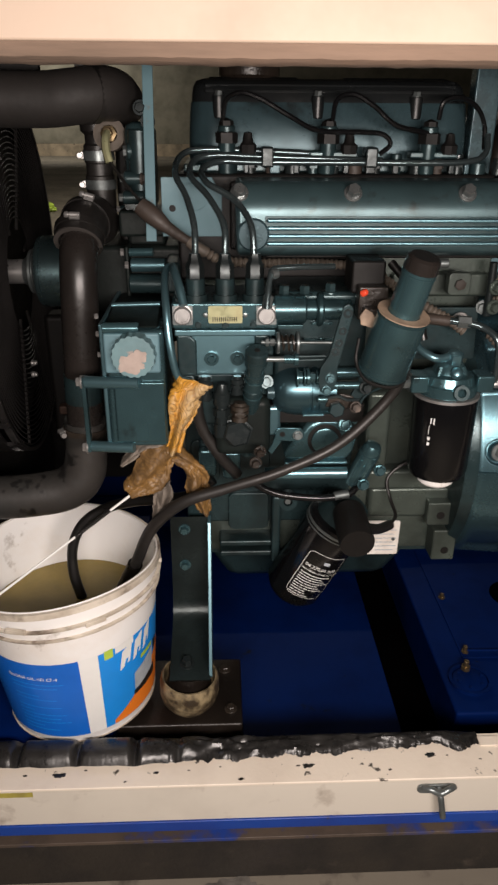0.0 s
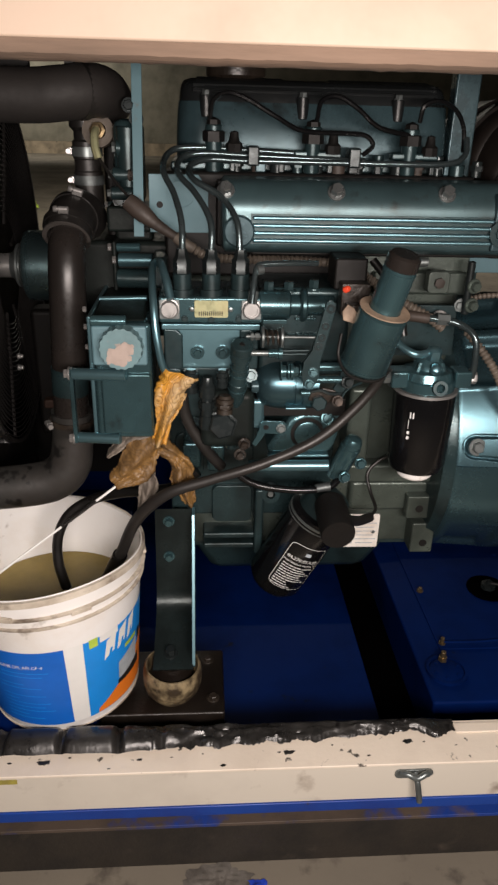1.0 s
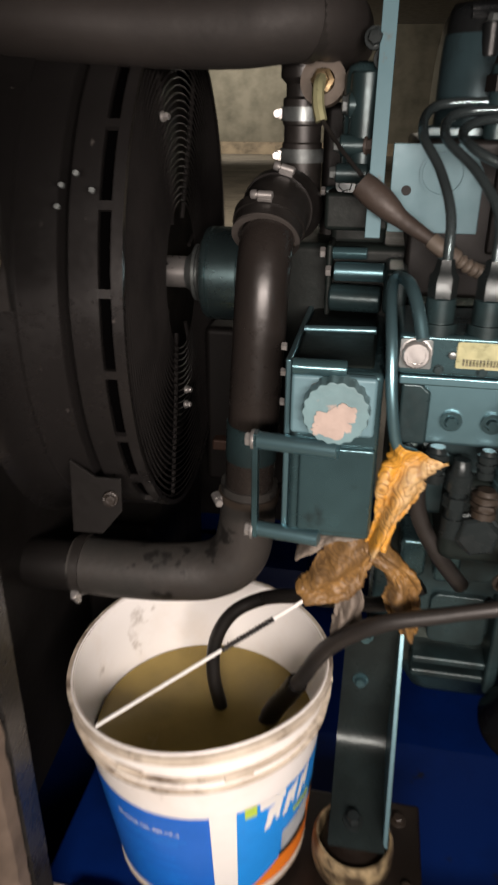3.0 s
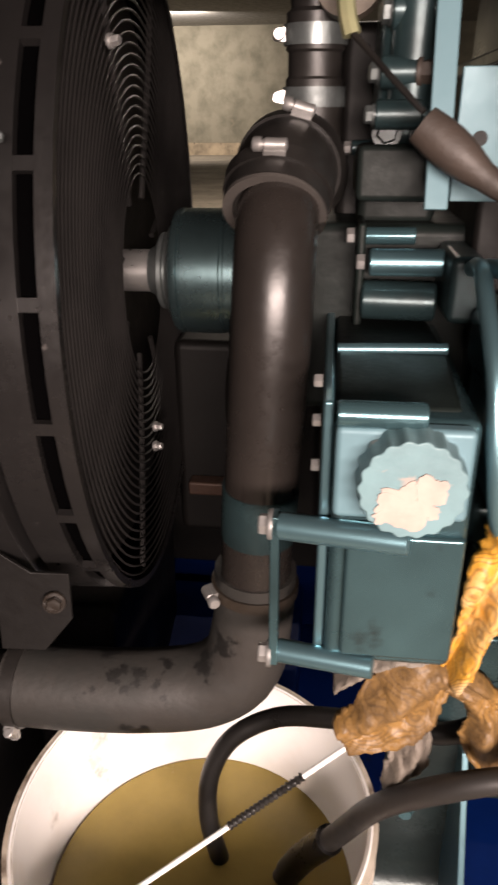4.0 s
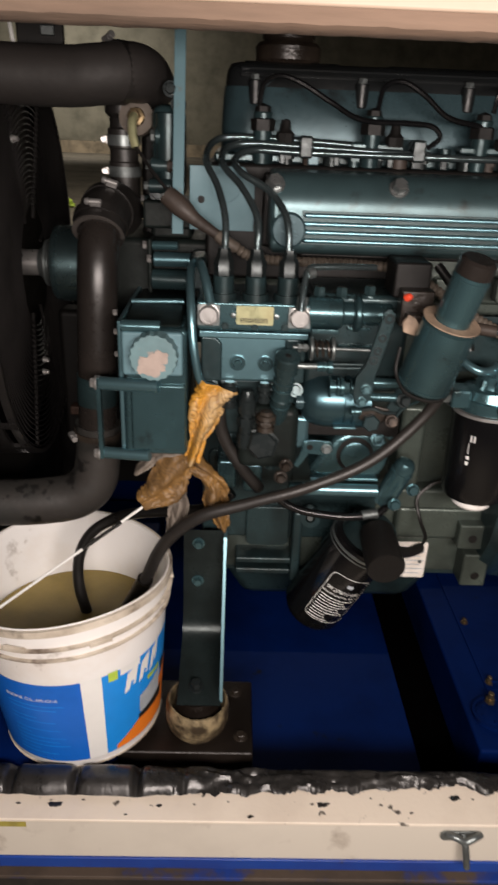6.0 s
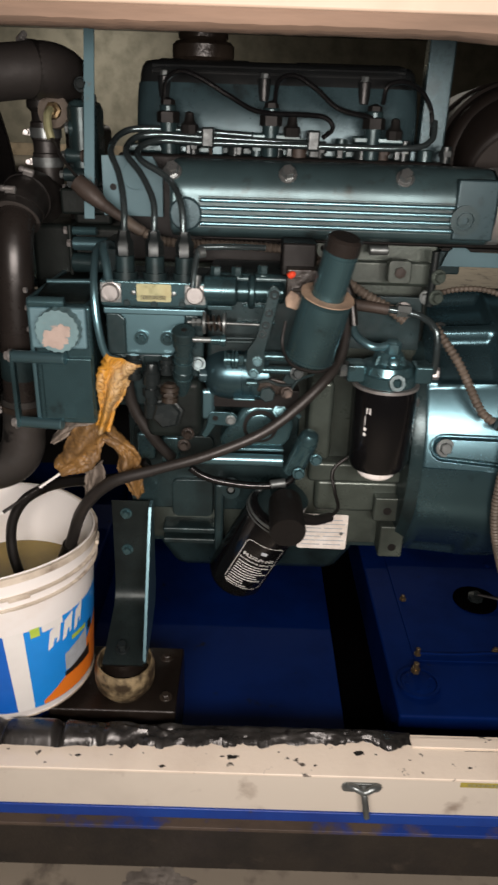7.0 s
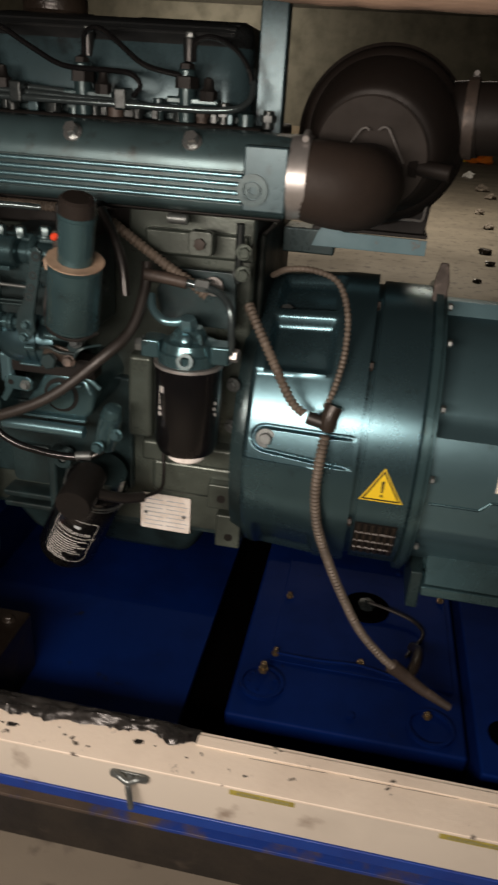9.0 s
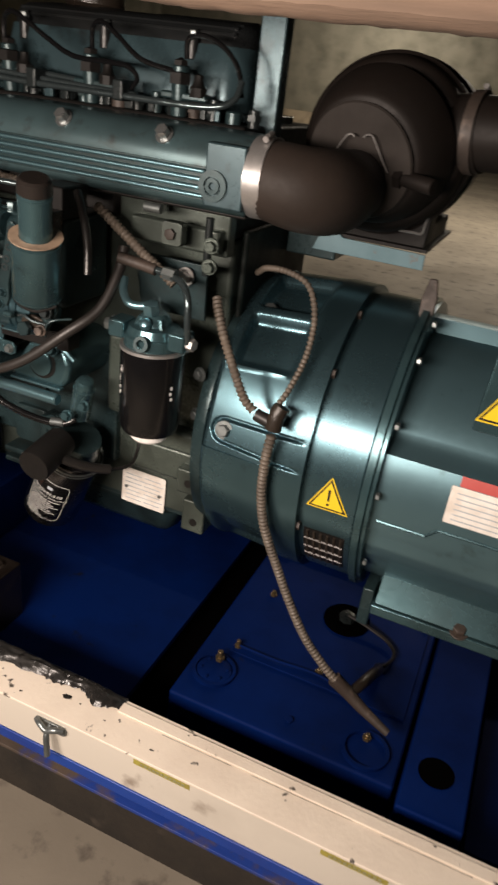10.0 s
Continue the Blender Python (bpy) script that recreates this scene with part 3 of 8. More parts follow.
    tube(bm, [(0.374, 0.911, 0.238), (0.375, 0.899, 0.230), (0.378, 0.895, 0.212), (0.381, 0.892, 0.192)], 0.0050, 10)
    part("handle", bm, DULL, l)


canopy()


def base():
    FLANGE, LIP = 0.151, 0.1195
    b = thing("base_frame", (0.4, 1.4, FLOOR), "blue painted steel base frame of the generator", "base frame")
    bm = bmesh.new()
    box(bm, -0.82, 1.72, 0.9125, 0.995, FLANGE, 0.173)
    part("upper_flange", bm, BLUE_LIP, b, "bright blue upper flange with chipped paint", 0.002)
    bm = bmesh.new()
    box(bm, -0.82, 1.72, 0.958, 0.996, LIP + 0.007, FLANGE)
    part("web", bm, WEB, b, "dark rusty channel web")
    bm = bmesh.new()
    box(bm, -0.82, 1.72, 0.915, 0.996, LIP, LIP + 0.007)
    part("lower_flange", bm, LIP_DIRTY, b, "thin blue lower flange caked with mud", 0.001)
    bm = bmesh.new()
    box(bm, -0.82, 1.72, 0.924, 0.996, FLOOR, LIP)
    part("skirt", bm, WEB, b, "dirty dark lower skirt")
    for x in (-0.35, -0.05, 0.21, 0.62, 1.02):
        bm = bmesh.new()
        slab(bm, [(0, 0), (0.05 + 0.05 * random.random(), 0.002), (0.06, 0.012), (0.01, 0.010)], (x, 0.957, LIP + 0.007), (1, 0, 0), (0, 0, 1), 0.004)
        part("grime_patch", bm, GRIME, b)
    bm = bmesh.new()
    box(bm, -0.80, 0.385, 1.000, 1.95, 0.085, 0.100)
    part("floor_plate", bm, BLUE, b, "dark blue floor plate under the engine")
    # bottom coloured near black for the shade in the gap beside the tank
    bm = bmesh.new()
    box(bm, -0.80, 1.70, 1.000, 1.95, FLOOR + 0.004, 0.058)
    part("bottom_plate", bm, PIT, b, "bottom of the base, blacked for the shade in the gap")
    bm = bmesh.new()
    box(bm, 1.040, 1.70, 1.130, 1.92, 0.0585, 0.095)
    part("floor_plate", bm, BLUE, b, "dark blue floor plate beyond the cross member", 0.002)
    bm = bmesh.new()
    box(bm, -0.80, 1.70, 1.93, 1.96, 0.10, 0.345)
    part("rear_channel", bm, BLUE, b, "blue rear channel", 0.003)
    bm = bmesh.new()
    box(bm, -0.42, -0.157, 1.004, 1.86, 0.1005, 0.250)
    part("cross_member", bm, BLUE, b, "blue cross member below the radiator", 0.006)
    bm = bmesh.new()
    box(bm, -0.156, 0.066, 1.050, 1.215, 0.1005, 0.2380)
    part("mount_pedestal", bm, TAR, b, "oily dark pedestal under the engine mount", 0.004)
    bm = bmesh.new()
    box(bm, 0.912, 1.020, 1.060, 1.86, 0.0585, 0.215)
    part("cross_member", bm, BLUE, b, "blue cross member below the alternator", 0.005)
    # flat black disc in place of the shade down the hole
    bm = bmesh.new()
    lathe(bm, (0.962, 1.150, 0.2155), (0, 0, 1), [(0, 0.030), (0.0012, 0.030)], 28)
    part("drain_hole", bm, PIT, b, "hole drawn as a black disc for the shade inside")
    for x, y in ((0.035, 1.185), (0.045, 1.085)):
        bolt(b, (x, y, 0.238), (0, 0, 1), 0.008, 0.007, GRIME)


base()


def fuel_tank():
    z = 0.175
    t = thing("fuel_tank", (0.69, 1.45, 0.0585), "blue steel fuel tank set into the base frame", "fuel tank")
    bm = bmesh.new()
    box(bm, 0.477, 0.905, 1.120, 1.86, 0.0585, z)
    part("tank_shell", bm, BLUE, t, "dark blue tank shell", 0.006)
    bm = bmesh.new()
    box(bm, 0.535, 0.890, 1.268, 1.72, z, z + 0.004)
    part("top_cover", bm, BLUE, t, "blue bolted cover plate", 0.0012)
    bm = bmesh.new()
    lathe(bm, (0.530, 1.205, z), (0, 0, 1), [(0, 0.034), (0.004, 0.034), (0.005, 0.032), (0.005, 0.0)], 36)
    fl = part("flange", bm, BLUE, t, "round blue bolted flange")
    for a in range(6):
        bolt(fl, (0.530 + 0.026 * math.cos(a * 1.047 + 0.3), 1.205 + 0.026 * math.sin(a * 1.047 + 0.3), z + 0.005), (0, 0, 1), 0.0035, 0.003, BLUE, 0)
    bm = bmesh.new()
    rod(bm, (0.529, 1.232, z), (0.529, 1.232, z + 0.028), 0.0055, 12)
    lathe(bm, (0.529, 1.232, z + 0.006), (0, 0, 1), [(0, 0.0095), (0.008, 0.0095)], 6)
    part("stud", bm, BRASS, t, "dirty brass stud")
    for x, y in ((0.530, 1.205), (0.842, 1.170)):
        bm = bmesh.new()
        ring(bm, (x, y, z), (0, 0, 1), 0.0425, 0.036, 0.007, 40)
        part("gasket_ring", bm, BLUE, t, "dark raised gasket ring")
    bm = bmesh.new()
    tube(bm, [(0.545, 1.285, z + 0.008), (0.63, 1.283, z + 0.009), (0.712, 1.290, z + 0.008), (0.80, 1.27, z + 0.008)], 0.0028, 8)
    part("breather_line", bm, BLUE, t, "thin painted pipe along the tank")
    for x, y, h in ((0.545, 1.285, 0.020), (0.549, 1.470, 0.016), (0.712, 1.300, 0.014), (0.838, 1.195, 0.014), (0.880, 1.540, 0.016), (0.700, 1.165, 0.003), (0.79, 1.62, 0.01)):
        bm = bmesh.new()
        rod(bm, (x, y, z), (x, y, z + h), 0.0045, 10)
        lathe(bm, (x, y, z + 0.002), (0, 0, 1), [(0, 0.008), (min(h, 0.006), 0.008)], 6)
        part("stud", bm, BRASS if h > 0.011 else BLUE, t)
    bm = bmesh.new()
    lathe(bm, (0.718, 1.475, z + 0.004), (0, 0, 1), [(0, 0.050), (0.004, 0.050), (0.005, 0.047), (0.005, 0.0)], 36)
    s = part("sender_gasket", bm, PIT, t, "round oily level sender gasket")
    bm = bmesh.new()
    lathe(bm, (0.718, 1.475, z + 0.009), (0, 0, 1), [(0, 0.018), (0.010, 0.018), (0.012, 0.006), (0.02, 0.006)], 8)
    part("sender", bm, NUT_DARK, s)
    bm = bmesh.new()
    tube(bm, [(0.72, 1.47, 0.200), (0.77, 1.46, 0.195), (0.82, 1.44, 0.190), (0.835, 1.40, 0.19), (0.80, 1.33, 0.19)], 0.0035, 8)
    part("wire", bm, RUBBER, s)


fuel_tank()


# ---------------------------------------------------------------- engine
def box_part(name, dims, mat, parent, label="", bevel=0.004):
    bm = bmesh.new()
    box(bm, *dims)
    return part(name, bm, mat, parent, label, bevel)


def rod_part(name, p0, p1, r, mat, parent, label="", seg=20):
    bm = bmesh.new()
    rod(bm, p0, p1, r, seg)
    return part(name, bm, mat, parent, label)


def tube_part(name, pts, r, mat, parent, label="", seg=10, per=8):
    bm = bmesh.new()
    tube(bm, pts, r, seg, per)
    return part(name, bm, mat, parent, label)


def engine():
    e = thing("diesel_engine", (0.22, 1.40, 0.37), "three-cylinder diesel engine in oily teal paint", "engine")
    # crankcase with cast ribs
    bm = bmesh.new()
    box(bm, -0.02, 0.455, 1.265, 1.58, 0.455, 0.97)
    part("crankcase", bm, CAST, e, "green-grey cast crankcase", 0.008)
    box_part("crankcase_panel", (-0.03, 0.265, 1.250, 1.27, 0.53, 0.74), TEAL_DARK, e, "dark oily side panel", 0.005)
    for z in (0.470, 0.492):
        box_part("cast_rib", (0.028, 0.135, 1.225, 1.27, z, z + 0.012), TEAL_DARK, e, "", 0.004)
    box_part("cast_rib", (0.122, 0.138, 1.215, 1.27, 0.462, 0.60), TEAL_DARK, e, "", 0.005)
    for x0, x1, z0, z1 in ((0.045, 0.118, 0.52, 0.595), (-0.02, 0.03, 0.62, 0.70), (0.05, 0.118, 0.62, 0.68)):
        bm = bmesh.new()
        slab(bm, rounded(x1 - x0, z1 - z0, 0.012), ((x0 + x1) / 2, 1.250, (z0 + z1) / 2), (1, 0, 0), (0, 0, 1), 0.010)
        part("core_plug", bm, TEAL_DARK, e, "", 0.002)
    box_part("casting_step", (0.285, 0.452, 1.235, 1.27, 0.600, 0.640), CAST, e, "", 0.008)
    box_part("casting_step", (0.30, 0.452, 1.245, 1.27, 0.535, 0.60), CAST, e, "", 0.010)
    bm = bmesh.new()
    box(bm, 0.275, 0.315, 1.20, 1.27, 0.66, 0.80)
    part("boss", bm, CAST, e, "cast boss", 0.008)
    # added block: covers the crankcase end with a shade colour
    box_part("end_casting", (0.4555, 0.4675, 1.285, 1.58, 0.80, 0.985), SHADE_GREEN, e, "added dark block that shades the crankcase end", 0.006)
    # sump
    bm = bmesh.new()
    vs = box(bm, 0.00, 0.40, 1.275, 1.56, 0.365, 0.455)
    for v in vs:
        if v.co.z < 0.4:
            v.co.x = 0.2 + (v.co.x - 0.2) * 0.78
            v.co.y += 0.03 if v.co.y < 1.4 else -0.03
    part("oil_sump", bm, TEAL_DARK, e, "dark teal pressed oil sump", 0.025)
    box_part("sump_flange", (-0.03, 0.44, 1.266, 1.58, 0.452, 0.462), TEAL_DARK, e, "", 0.002)
    # cylinder head: its black covers both oil and the shade between parts
    box_part("cylinder_head", (-0.03, 0.455, 1.255, 1.58, 0.972, 1.130), BLACK, e, "oily cylinder head, blacked further for shade in the gaps", 0.006)
    box_part("head_face", (0.27, 0.458, 1.232, 1.256, 0.95, 1.02), CAST, e, "grey-green upper block face", 0.004)
    # rocker cover: box with softened shoulders and top ribs
    bm = bmesh.new()
    x0, x1, y0, y1 = -0.012, 0.425, 1.300, 1.50
    prof = [(0.0, 1.135), (0.0, 1.158), (0.0015, 1.178), (0.0045, 1.196), (0.0090, 1.212), (0.0145, 1.225), (0.0155, 1.2275), (0.0215, 1.2275), (0.026, 1.240), (0.035, 1.250), (0.055, 1.258), (0.10, 1.262)]
    loops = []
    for inset, z in prof:
        w, h = x1 - x0 - 2 * inset * 0.22, y1 - y0 - 2 * inset * 0.75
        r = max(0.016, 0.042 - inset * 0.2)
        loops.append([bm.verts.new(((x0 + x1) / 2 + px, (y0 + y1) / 2 + py, z)) for px, py in rounded(w, h, r, 6)])
    for a, b in zip(loops, loops[1:7]):
        for i in range(len(a)):
            j = (i + 1) % len(a)
            bm.faces.new((a[i], a[j], b[j], b[i]))
    top = bmesh.new()
    upper = [[top.verts.new(v.co) for v in loop] for loop in loops[6:]]
    for a, b in zip(upper, upper[1:]):
        for i in range(len(a)):
            j = (i + 1) % len(a)
            top.faces.new((a[i], a[j], b[j], b[i]))
    top.faces.new(upper[-1])
    rc = part("rocker_cover", bm, ROCKER, e, "dark teal cast rocker cover with ribbed black top", 0, 50)
    part("cover_top", top, COVER_TOP, rc, "black ribbed top of the cover", 0, 50)
    for k in range(4):
        for xa, xb in ((0.02, 0.16), (0.235, 0.40)):
            rod_part("top_rib", (xa, 1.344 + 0.018 * k, 1.2535 + 0.0022 * k), (xb, 1.344 + 0.018 * k, 1.2535 + 0.0022 * k), 0.005, COVER_TOP, rc, "", 8)
    for y, z in ((1.322, 1.2425), (1.329, 1.2500)):
        rod_part("shoulder_rib", (0.015, y, z), (0.398, y, z), 0.0030, COVER_TOP, rc, "", 8)
    neck = rod_part("filler_neck", (0.085, 1.43, 1.262), (0.085, 1.43, 1.292), 0.050, GRIME, rc, "brown-black filler neck on the cover", 28)
    rod_part("neck_cap", (0.085, 1.43, 1.292), (0.085, 1.43, 1.330), 0.040, GRIME, neck, "", 12)
    box_part("cover_flange", (-0.02, 0.433, 1.290, 1.51, 1.130, 1.142), TEAL_DARK, e, "", 0.003)
    for x in (0.035, 0.185, 0.335):
        rod_part("cover_boss", (x, 1.312, 1.205), (x, 1.312, 1.236), 0.0095, COVER_TOP, rc, "", 18)
        bolt(rc, (x, 1.312, 1.236), (0, -0.2, 1), 0.0060, 0.007, DULL, 1.2)
    box_part("rear_head_plate", (0.43, 0.470, 1.33, 1.36, 1.07, 1.30), ROCKER, e, "upright dark teal bracket behind the cover", 0.003)
    # intake manifold
    bm = bmesh.new()
    vs = []
    sec = [(1.151, 1.035)] + [(1.190 - 0.039 * math.cos(radians(9 * k)), 1.084 + 0.042 * math.sin(radians(9 * k))) for k in range(11)] + [(1.250, 1.126), (1.250, 1.028), (1.165, 1.026)]
    for x in (0.058, 0.509):
        vs.append([bm.verts.new((x, y, z)) for y, z in sec])
    for i in range(len(sec)):
        j = (i + 1) % len(sec)
        bm.faces.new((vs[0][i], vs[0][j], vs[1][j], vs[1][i]))
    bm.faces.new(vs[0])
    bm.faces.new(vs[1])
    mf = part("intake_manifold", bm, MANIFOLD, e, "long teal intake manifold with raised ribs", 0.006)
    # groove shade and rib highlights put in as darker and brighter teal
    box_part("rib_ground", (0.098, 0.4515, 1.1495, 1.1512, 1.040, 1.082), TEAL_DARK, mf, "dark strip for the shade between the ribs", 0.0005)
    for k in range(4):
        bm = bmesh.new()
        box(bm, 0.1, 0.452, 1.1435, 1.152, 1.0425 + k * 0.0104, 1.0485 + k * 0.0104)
        part("rib", bm, TEAL_BRIGHT, mf, "rib in brighter teal for its highlight", 0.0028)
    rod_part("end_plug", (0.081, 1.165, 1.058), (0.081, 1.141, 1.058), 0.0225, ROCKER, mf, "round end plug", 28)
    box_part("end_block", (0.452, 0.5085, 1.1445, 1.185, 1.034, 1.114), ROCKER, mf, "", 0.003)
    bm = bmesh.new()
    ring(bm, (0.466, 1.1445, 1.061), (0, -1, 0), 0.020, 0.012, 0.004)
    ring(bm, (0.466, 1.1445, 1.061), (0, -1, 0), 0.010, 0.005, 0.004)
    part("port_boss", bm, TEAL_DARK, mf)
    for x in (0.062, 0.220, 0.381):
        bolt(mf, (x, 1.1605, 1.1115), (0, -0.80, 0.6), 0.0095, 0.012, BOLT_STEEL, 1.35)
    box_part("manifold_gasket", (0.05, 0.50, 1.250, 1.262, 1.02, 1.12), BLACK, mf)
    # lower dark lip for the shade band below the manifold
    box_part("heat_shield", (0.10, 0.50, 1.185, 1.25, 1.018, 1.026), BLACK, mf)
    # row of clutter between manifold and cover
    for k, x in enumerate(np.linspace(0.05, 0.46, 14)):
        h = 0.018 + 0.012 * ((k * 7) % 3) / 2
        bm = bmesh.new()
        rod(bm, (x, 1.272, 1.128), (x, 1.272, 1.128 + h), 0.0085 if k % 3 else 0.012, 10)
        lathe(bm, (x, 1.272, 1.128 + h * 0.4), (0, 0, 1), [(0, 0.011), (0.008, 0.011)], 6)
        part("head_stud", bm, (TEAL_DARK, NUT_DARK, BOOT, NUT_DARK)[(k * 5) % 4], e)
    for x, w, h in ((0.075, 0.008, 0.016), (0.118, 0.016, 0.018), (0.150, 0.009, 0.014), (0.225, 0.009, 0.017), (0.262, 0.015, 0.016), (0.300, 0.010, 0.018), (0.385, 0.009, 0.020), (0.408, 0.008, 0.015)):
        box_part("spring_seat", (x - w / 2, x + w / 2, 1.258, 1.266, 1.130, 1.130 + h), (NUT_DARK, CAST, NUT_DARK, ROCKER, CAST)[int(x * 1000) % 5], e, "small pale worn fitting", 0.002)
    # injectors
    for x in (0.046, 0.196, 0.346):
        inj = rod_part("injector", (x, 1.262, 1.13), (x, 1.258, 1.196), 0.0125, TEAL_DARK, e, "dark injector body with a hexagon cap", 12)
        bm = bmesh.new()
        lathe(bm, (x, 1.258, 1.172), (0, 0, 1), [(0, 0.0165), (0.014, 0.0165), (0.016, 0.012), (0.03, 0.010), (0.034, 0.0)], 6)
        part("hexagon_cap", bm, BLACK, inj)
        bm = bmesh.new()
        slab(bm, [(-0.028, 0), (0.045, 0), (0.045, 0.010), (-0.028, 0.010)], (x, 1.252, 1.152), (1, 0, 0), (0, 0, 1), -0.022)
        part("clamp_yoke", bm, TEAL_DARK, inj, "", 0.003)
        bm = bmesh.new()
        lathe(bm, (x + 0.031, 1.256, 1.158), (0, 0, 1), [(0, 0.0125), (0.012, 0.0125), (0.016, 0.008), (0.028, 0.006), (0.03, 0.0)], 8)
        part("yoke_nut", bm, BLACK, inj)
    # injection pipes
    A = [(0.003, 1.06, 1.043), (0.002, 1.07, 1.080), (-0.008, 1.10, 1.111), (-0.027, 1.19, 1.135), (-0.020, 1.245, 1.156), (0.012, 1.260, 1.163), (0.099, 1.262, 1.161), (0.192, 1.262, 1.157), (0.215, 1.270, 1.155)]
    B = [(0.041, 1.06, 1.043), (0.040, 1.07, 1.080), (0.021, 1.10, 1.111), (-0.006, 1.19, 1.132), (0.000, 1.235, 1.150), (0.034, 1.248, 1.156), (0.098, 1.250, 1.154), (0.258, 1.250, 1.150), (0.275, 1.262, 1.150)]
    C = [(0.079, 1.06, 1.036), (0.075, 1.07, 1.080), (0.054, 1.10, 1.108), (0.018, 1.165, 1.124), (0.010, 1.21, 1.138), (0.036, 1.236, 1.148), (0.097, 1.240, 1.147), (0.261, 1.240, 1.147), (0.395, 1.244, 1.148), (0.432, 1.256, 1.160), (0.437, 1.27, 1.185)]
    for pts in (A, B, C):
        pts = [back(p, 1.0 + 0.055 * max(0.0, min(1.0, (1.17 - p[1]) / 0.07))) for p in pts]
        tube_part("injection_pipe", pts, 0.0046, PIPE, e, "dark steel injection pipe", 10, 8)
    for x in (0.105, 0.258):
        bm = bmesh.new()
        box(bm, x - 0.009, x + 0.009, 1.233, 1.268, 1.140, 1.168)
        part("pipe_clip", bm, NUT_DARK, e, "pressed steel pipe clip", 0.003)
    # leak-off pipes
    for pts in ([(0.040, 1.255, 1.201), (0.046, 1.25, 1.228), (0.067, 1.24, 1.238), (0.095, 1.235, 1.230), (0.135, 1.235, 1.209), (0.178, 1.24, 1.190), (0.244, 1.24, 1.188), (0.273, 1.24, 1.185), (0.285, 1.243, 1.172), (0.272, 1.25, 1.158)],
                [(0.200, 1.255, 1.203), (0.205, 1.25, 1.230), (0.227, 1.24, 1.237), (0.256, 1.235, 1.222), (0.292, 1.24, 1.197), (0.342, 1.25, 1.187)],
                [(0.356, 1.255, 1.205), (0.360, 1.25, 1.228), (0.384, 1.25, 1.234), (0.412, 1.26, 1.222), (0.430, 1.27, 1.198), (0.436, 1.275, 1.165)]):
        tube_part("leak_off_pipe", pts, 0.0036, GLOSS_BLACK, e, "thin black leak-off pipe", 8, 8)
    # timing cover on the end
    tc = box_part("timing_cover", (-0.127, -0.044, 1.078, 1.30, 0.765, 0.941), TEAL, e, "square teal timing cover", 0.006)
    box_part("cover_panel", (-0.117, -0.046, 1.072, 1.08, 0.775, 0.868), TEAL, tc, "", 0.003)
    box_part("cover_step", (-0.1265, -0.0490, 1.067, 1.08, 0.882, 0.940), PALE, tc, "worn pale panel round the filler cap", 0.004)
    box_part("cover_flange", (-0.1340, -0.1275, 1.085, 1.30, 0.757, 0.948), TEAL_BRIGHT, tc, "pale edge flange", 0.002)
    # top coloured dark for shade, the paint itself being teal
    bm = bmesh.new()
    slab(bm, [(1.092, 0.88), (1.092, 0.9425), (1.168, 0.9535), (1.178, 0.951), (1.30, 0.945), (1.30, 0.88)], (-0.127, 0, 0), (0, 1, 0), (0, 0, 1), 0.074)
    part("upper_housing", bm, SHADE_GREEN, tc, "dark sloping top of the housing", 0.004)
    rod_part("bright_seam", (-0.126, 1.169, 0.9535), (-0.054, 1.167, 0.9560), 0.0040, TEAL_BRIGHT, tc, "bright edge of the housing", 14)
    box_part("rear_housing", (-0.114, -0.052, 1.305, 1.38, 1.016, 1.074), SHADE_GREEN, e, "", 0.008)
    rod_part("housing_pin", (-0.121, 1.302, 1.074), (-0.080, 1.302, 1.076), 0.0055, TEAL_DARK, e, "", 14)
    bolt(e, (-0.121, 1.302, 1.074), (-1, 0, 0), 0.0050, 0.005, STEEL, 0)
    box_part("housing_ear", (-0.156, -0.130, 1.300, 1.36, 0.950, 1.012), SHADE_GREEN, e, "rough green-grey casting ear", 0.008)
    rod_part("housing_drum", (-0.108, 1.262, 0.966), (-0.052, 1.258, 0.966), 0.0150, TEAL_DARK, e, "", 24)
    # oil filler cap with a scalloped rim
    bm = bmesh.new()
    fr, bk, c = [], [], Vector((-0.0840, 1.070, 0.9120))
    for i in range(96):
        a = 2 * math.pi * i / 96
        r = 0.0300 + 0.0009 * math.cos(18 * a)
        off = Vector((math.cos(a) * r, 0, math.sin(a) * r))
        bk.append(bm.verts.new(c + off))
        fr.append(bm.verts.new(c + off * 0.97 + Vector((0, -0.022, 0))))
    for i in range(96):
        j = (i + 1) % 96
        bm.faces.new((bk[i], bk[j], fr[j], fr[i]))
    bm.faces.new(fr)
    cap = part("oil_filler_cap", bm, CAP_PAINT, tc, "round filler cap with flaking pale blue paint", 0.001)
    # bare patches where the paint has flaked from the cap
    for cx, cz, r0, sd in ((-0.0865, 0.9045, 0.0150, 3.0), (-0.0745, 0.9130, 0.0100, 8.0), (-0.0960, 0.9030, 0.0085, 5.0), (-0.0735, 0.9000, 0.0050, 1.5), (-0.1000, 0.8960, 0.0045, 6.2)):
        bm = bmesh.new()
        pts = []
        for i in range(40):
            a = 2 * math.pi * i / 40
            r = r0 * (1 + 0.55 * noise.noise(Vector((math.cos(a) * 1.6, math.sin(a) * 1.6, sd))) + 0.25 * noise.noise(Vector((math.cos(a) * 5, math.sin(a) * 5, sd))))
            pts.append((r * math.cos(a), r * 0.85 * math.sin(a)))
        slab(bm, pts, (cx, 1.0480, cz), (1, 0, 0), (0, 0, 1), 0.0006 + 0.00008 * sd)
        part("bare_patch", bm, CAP_BARE, cap, "bare pinkish patch")
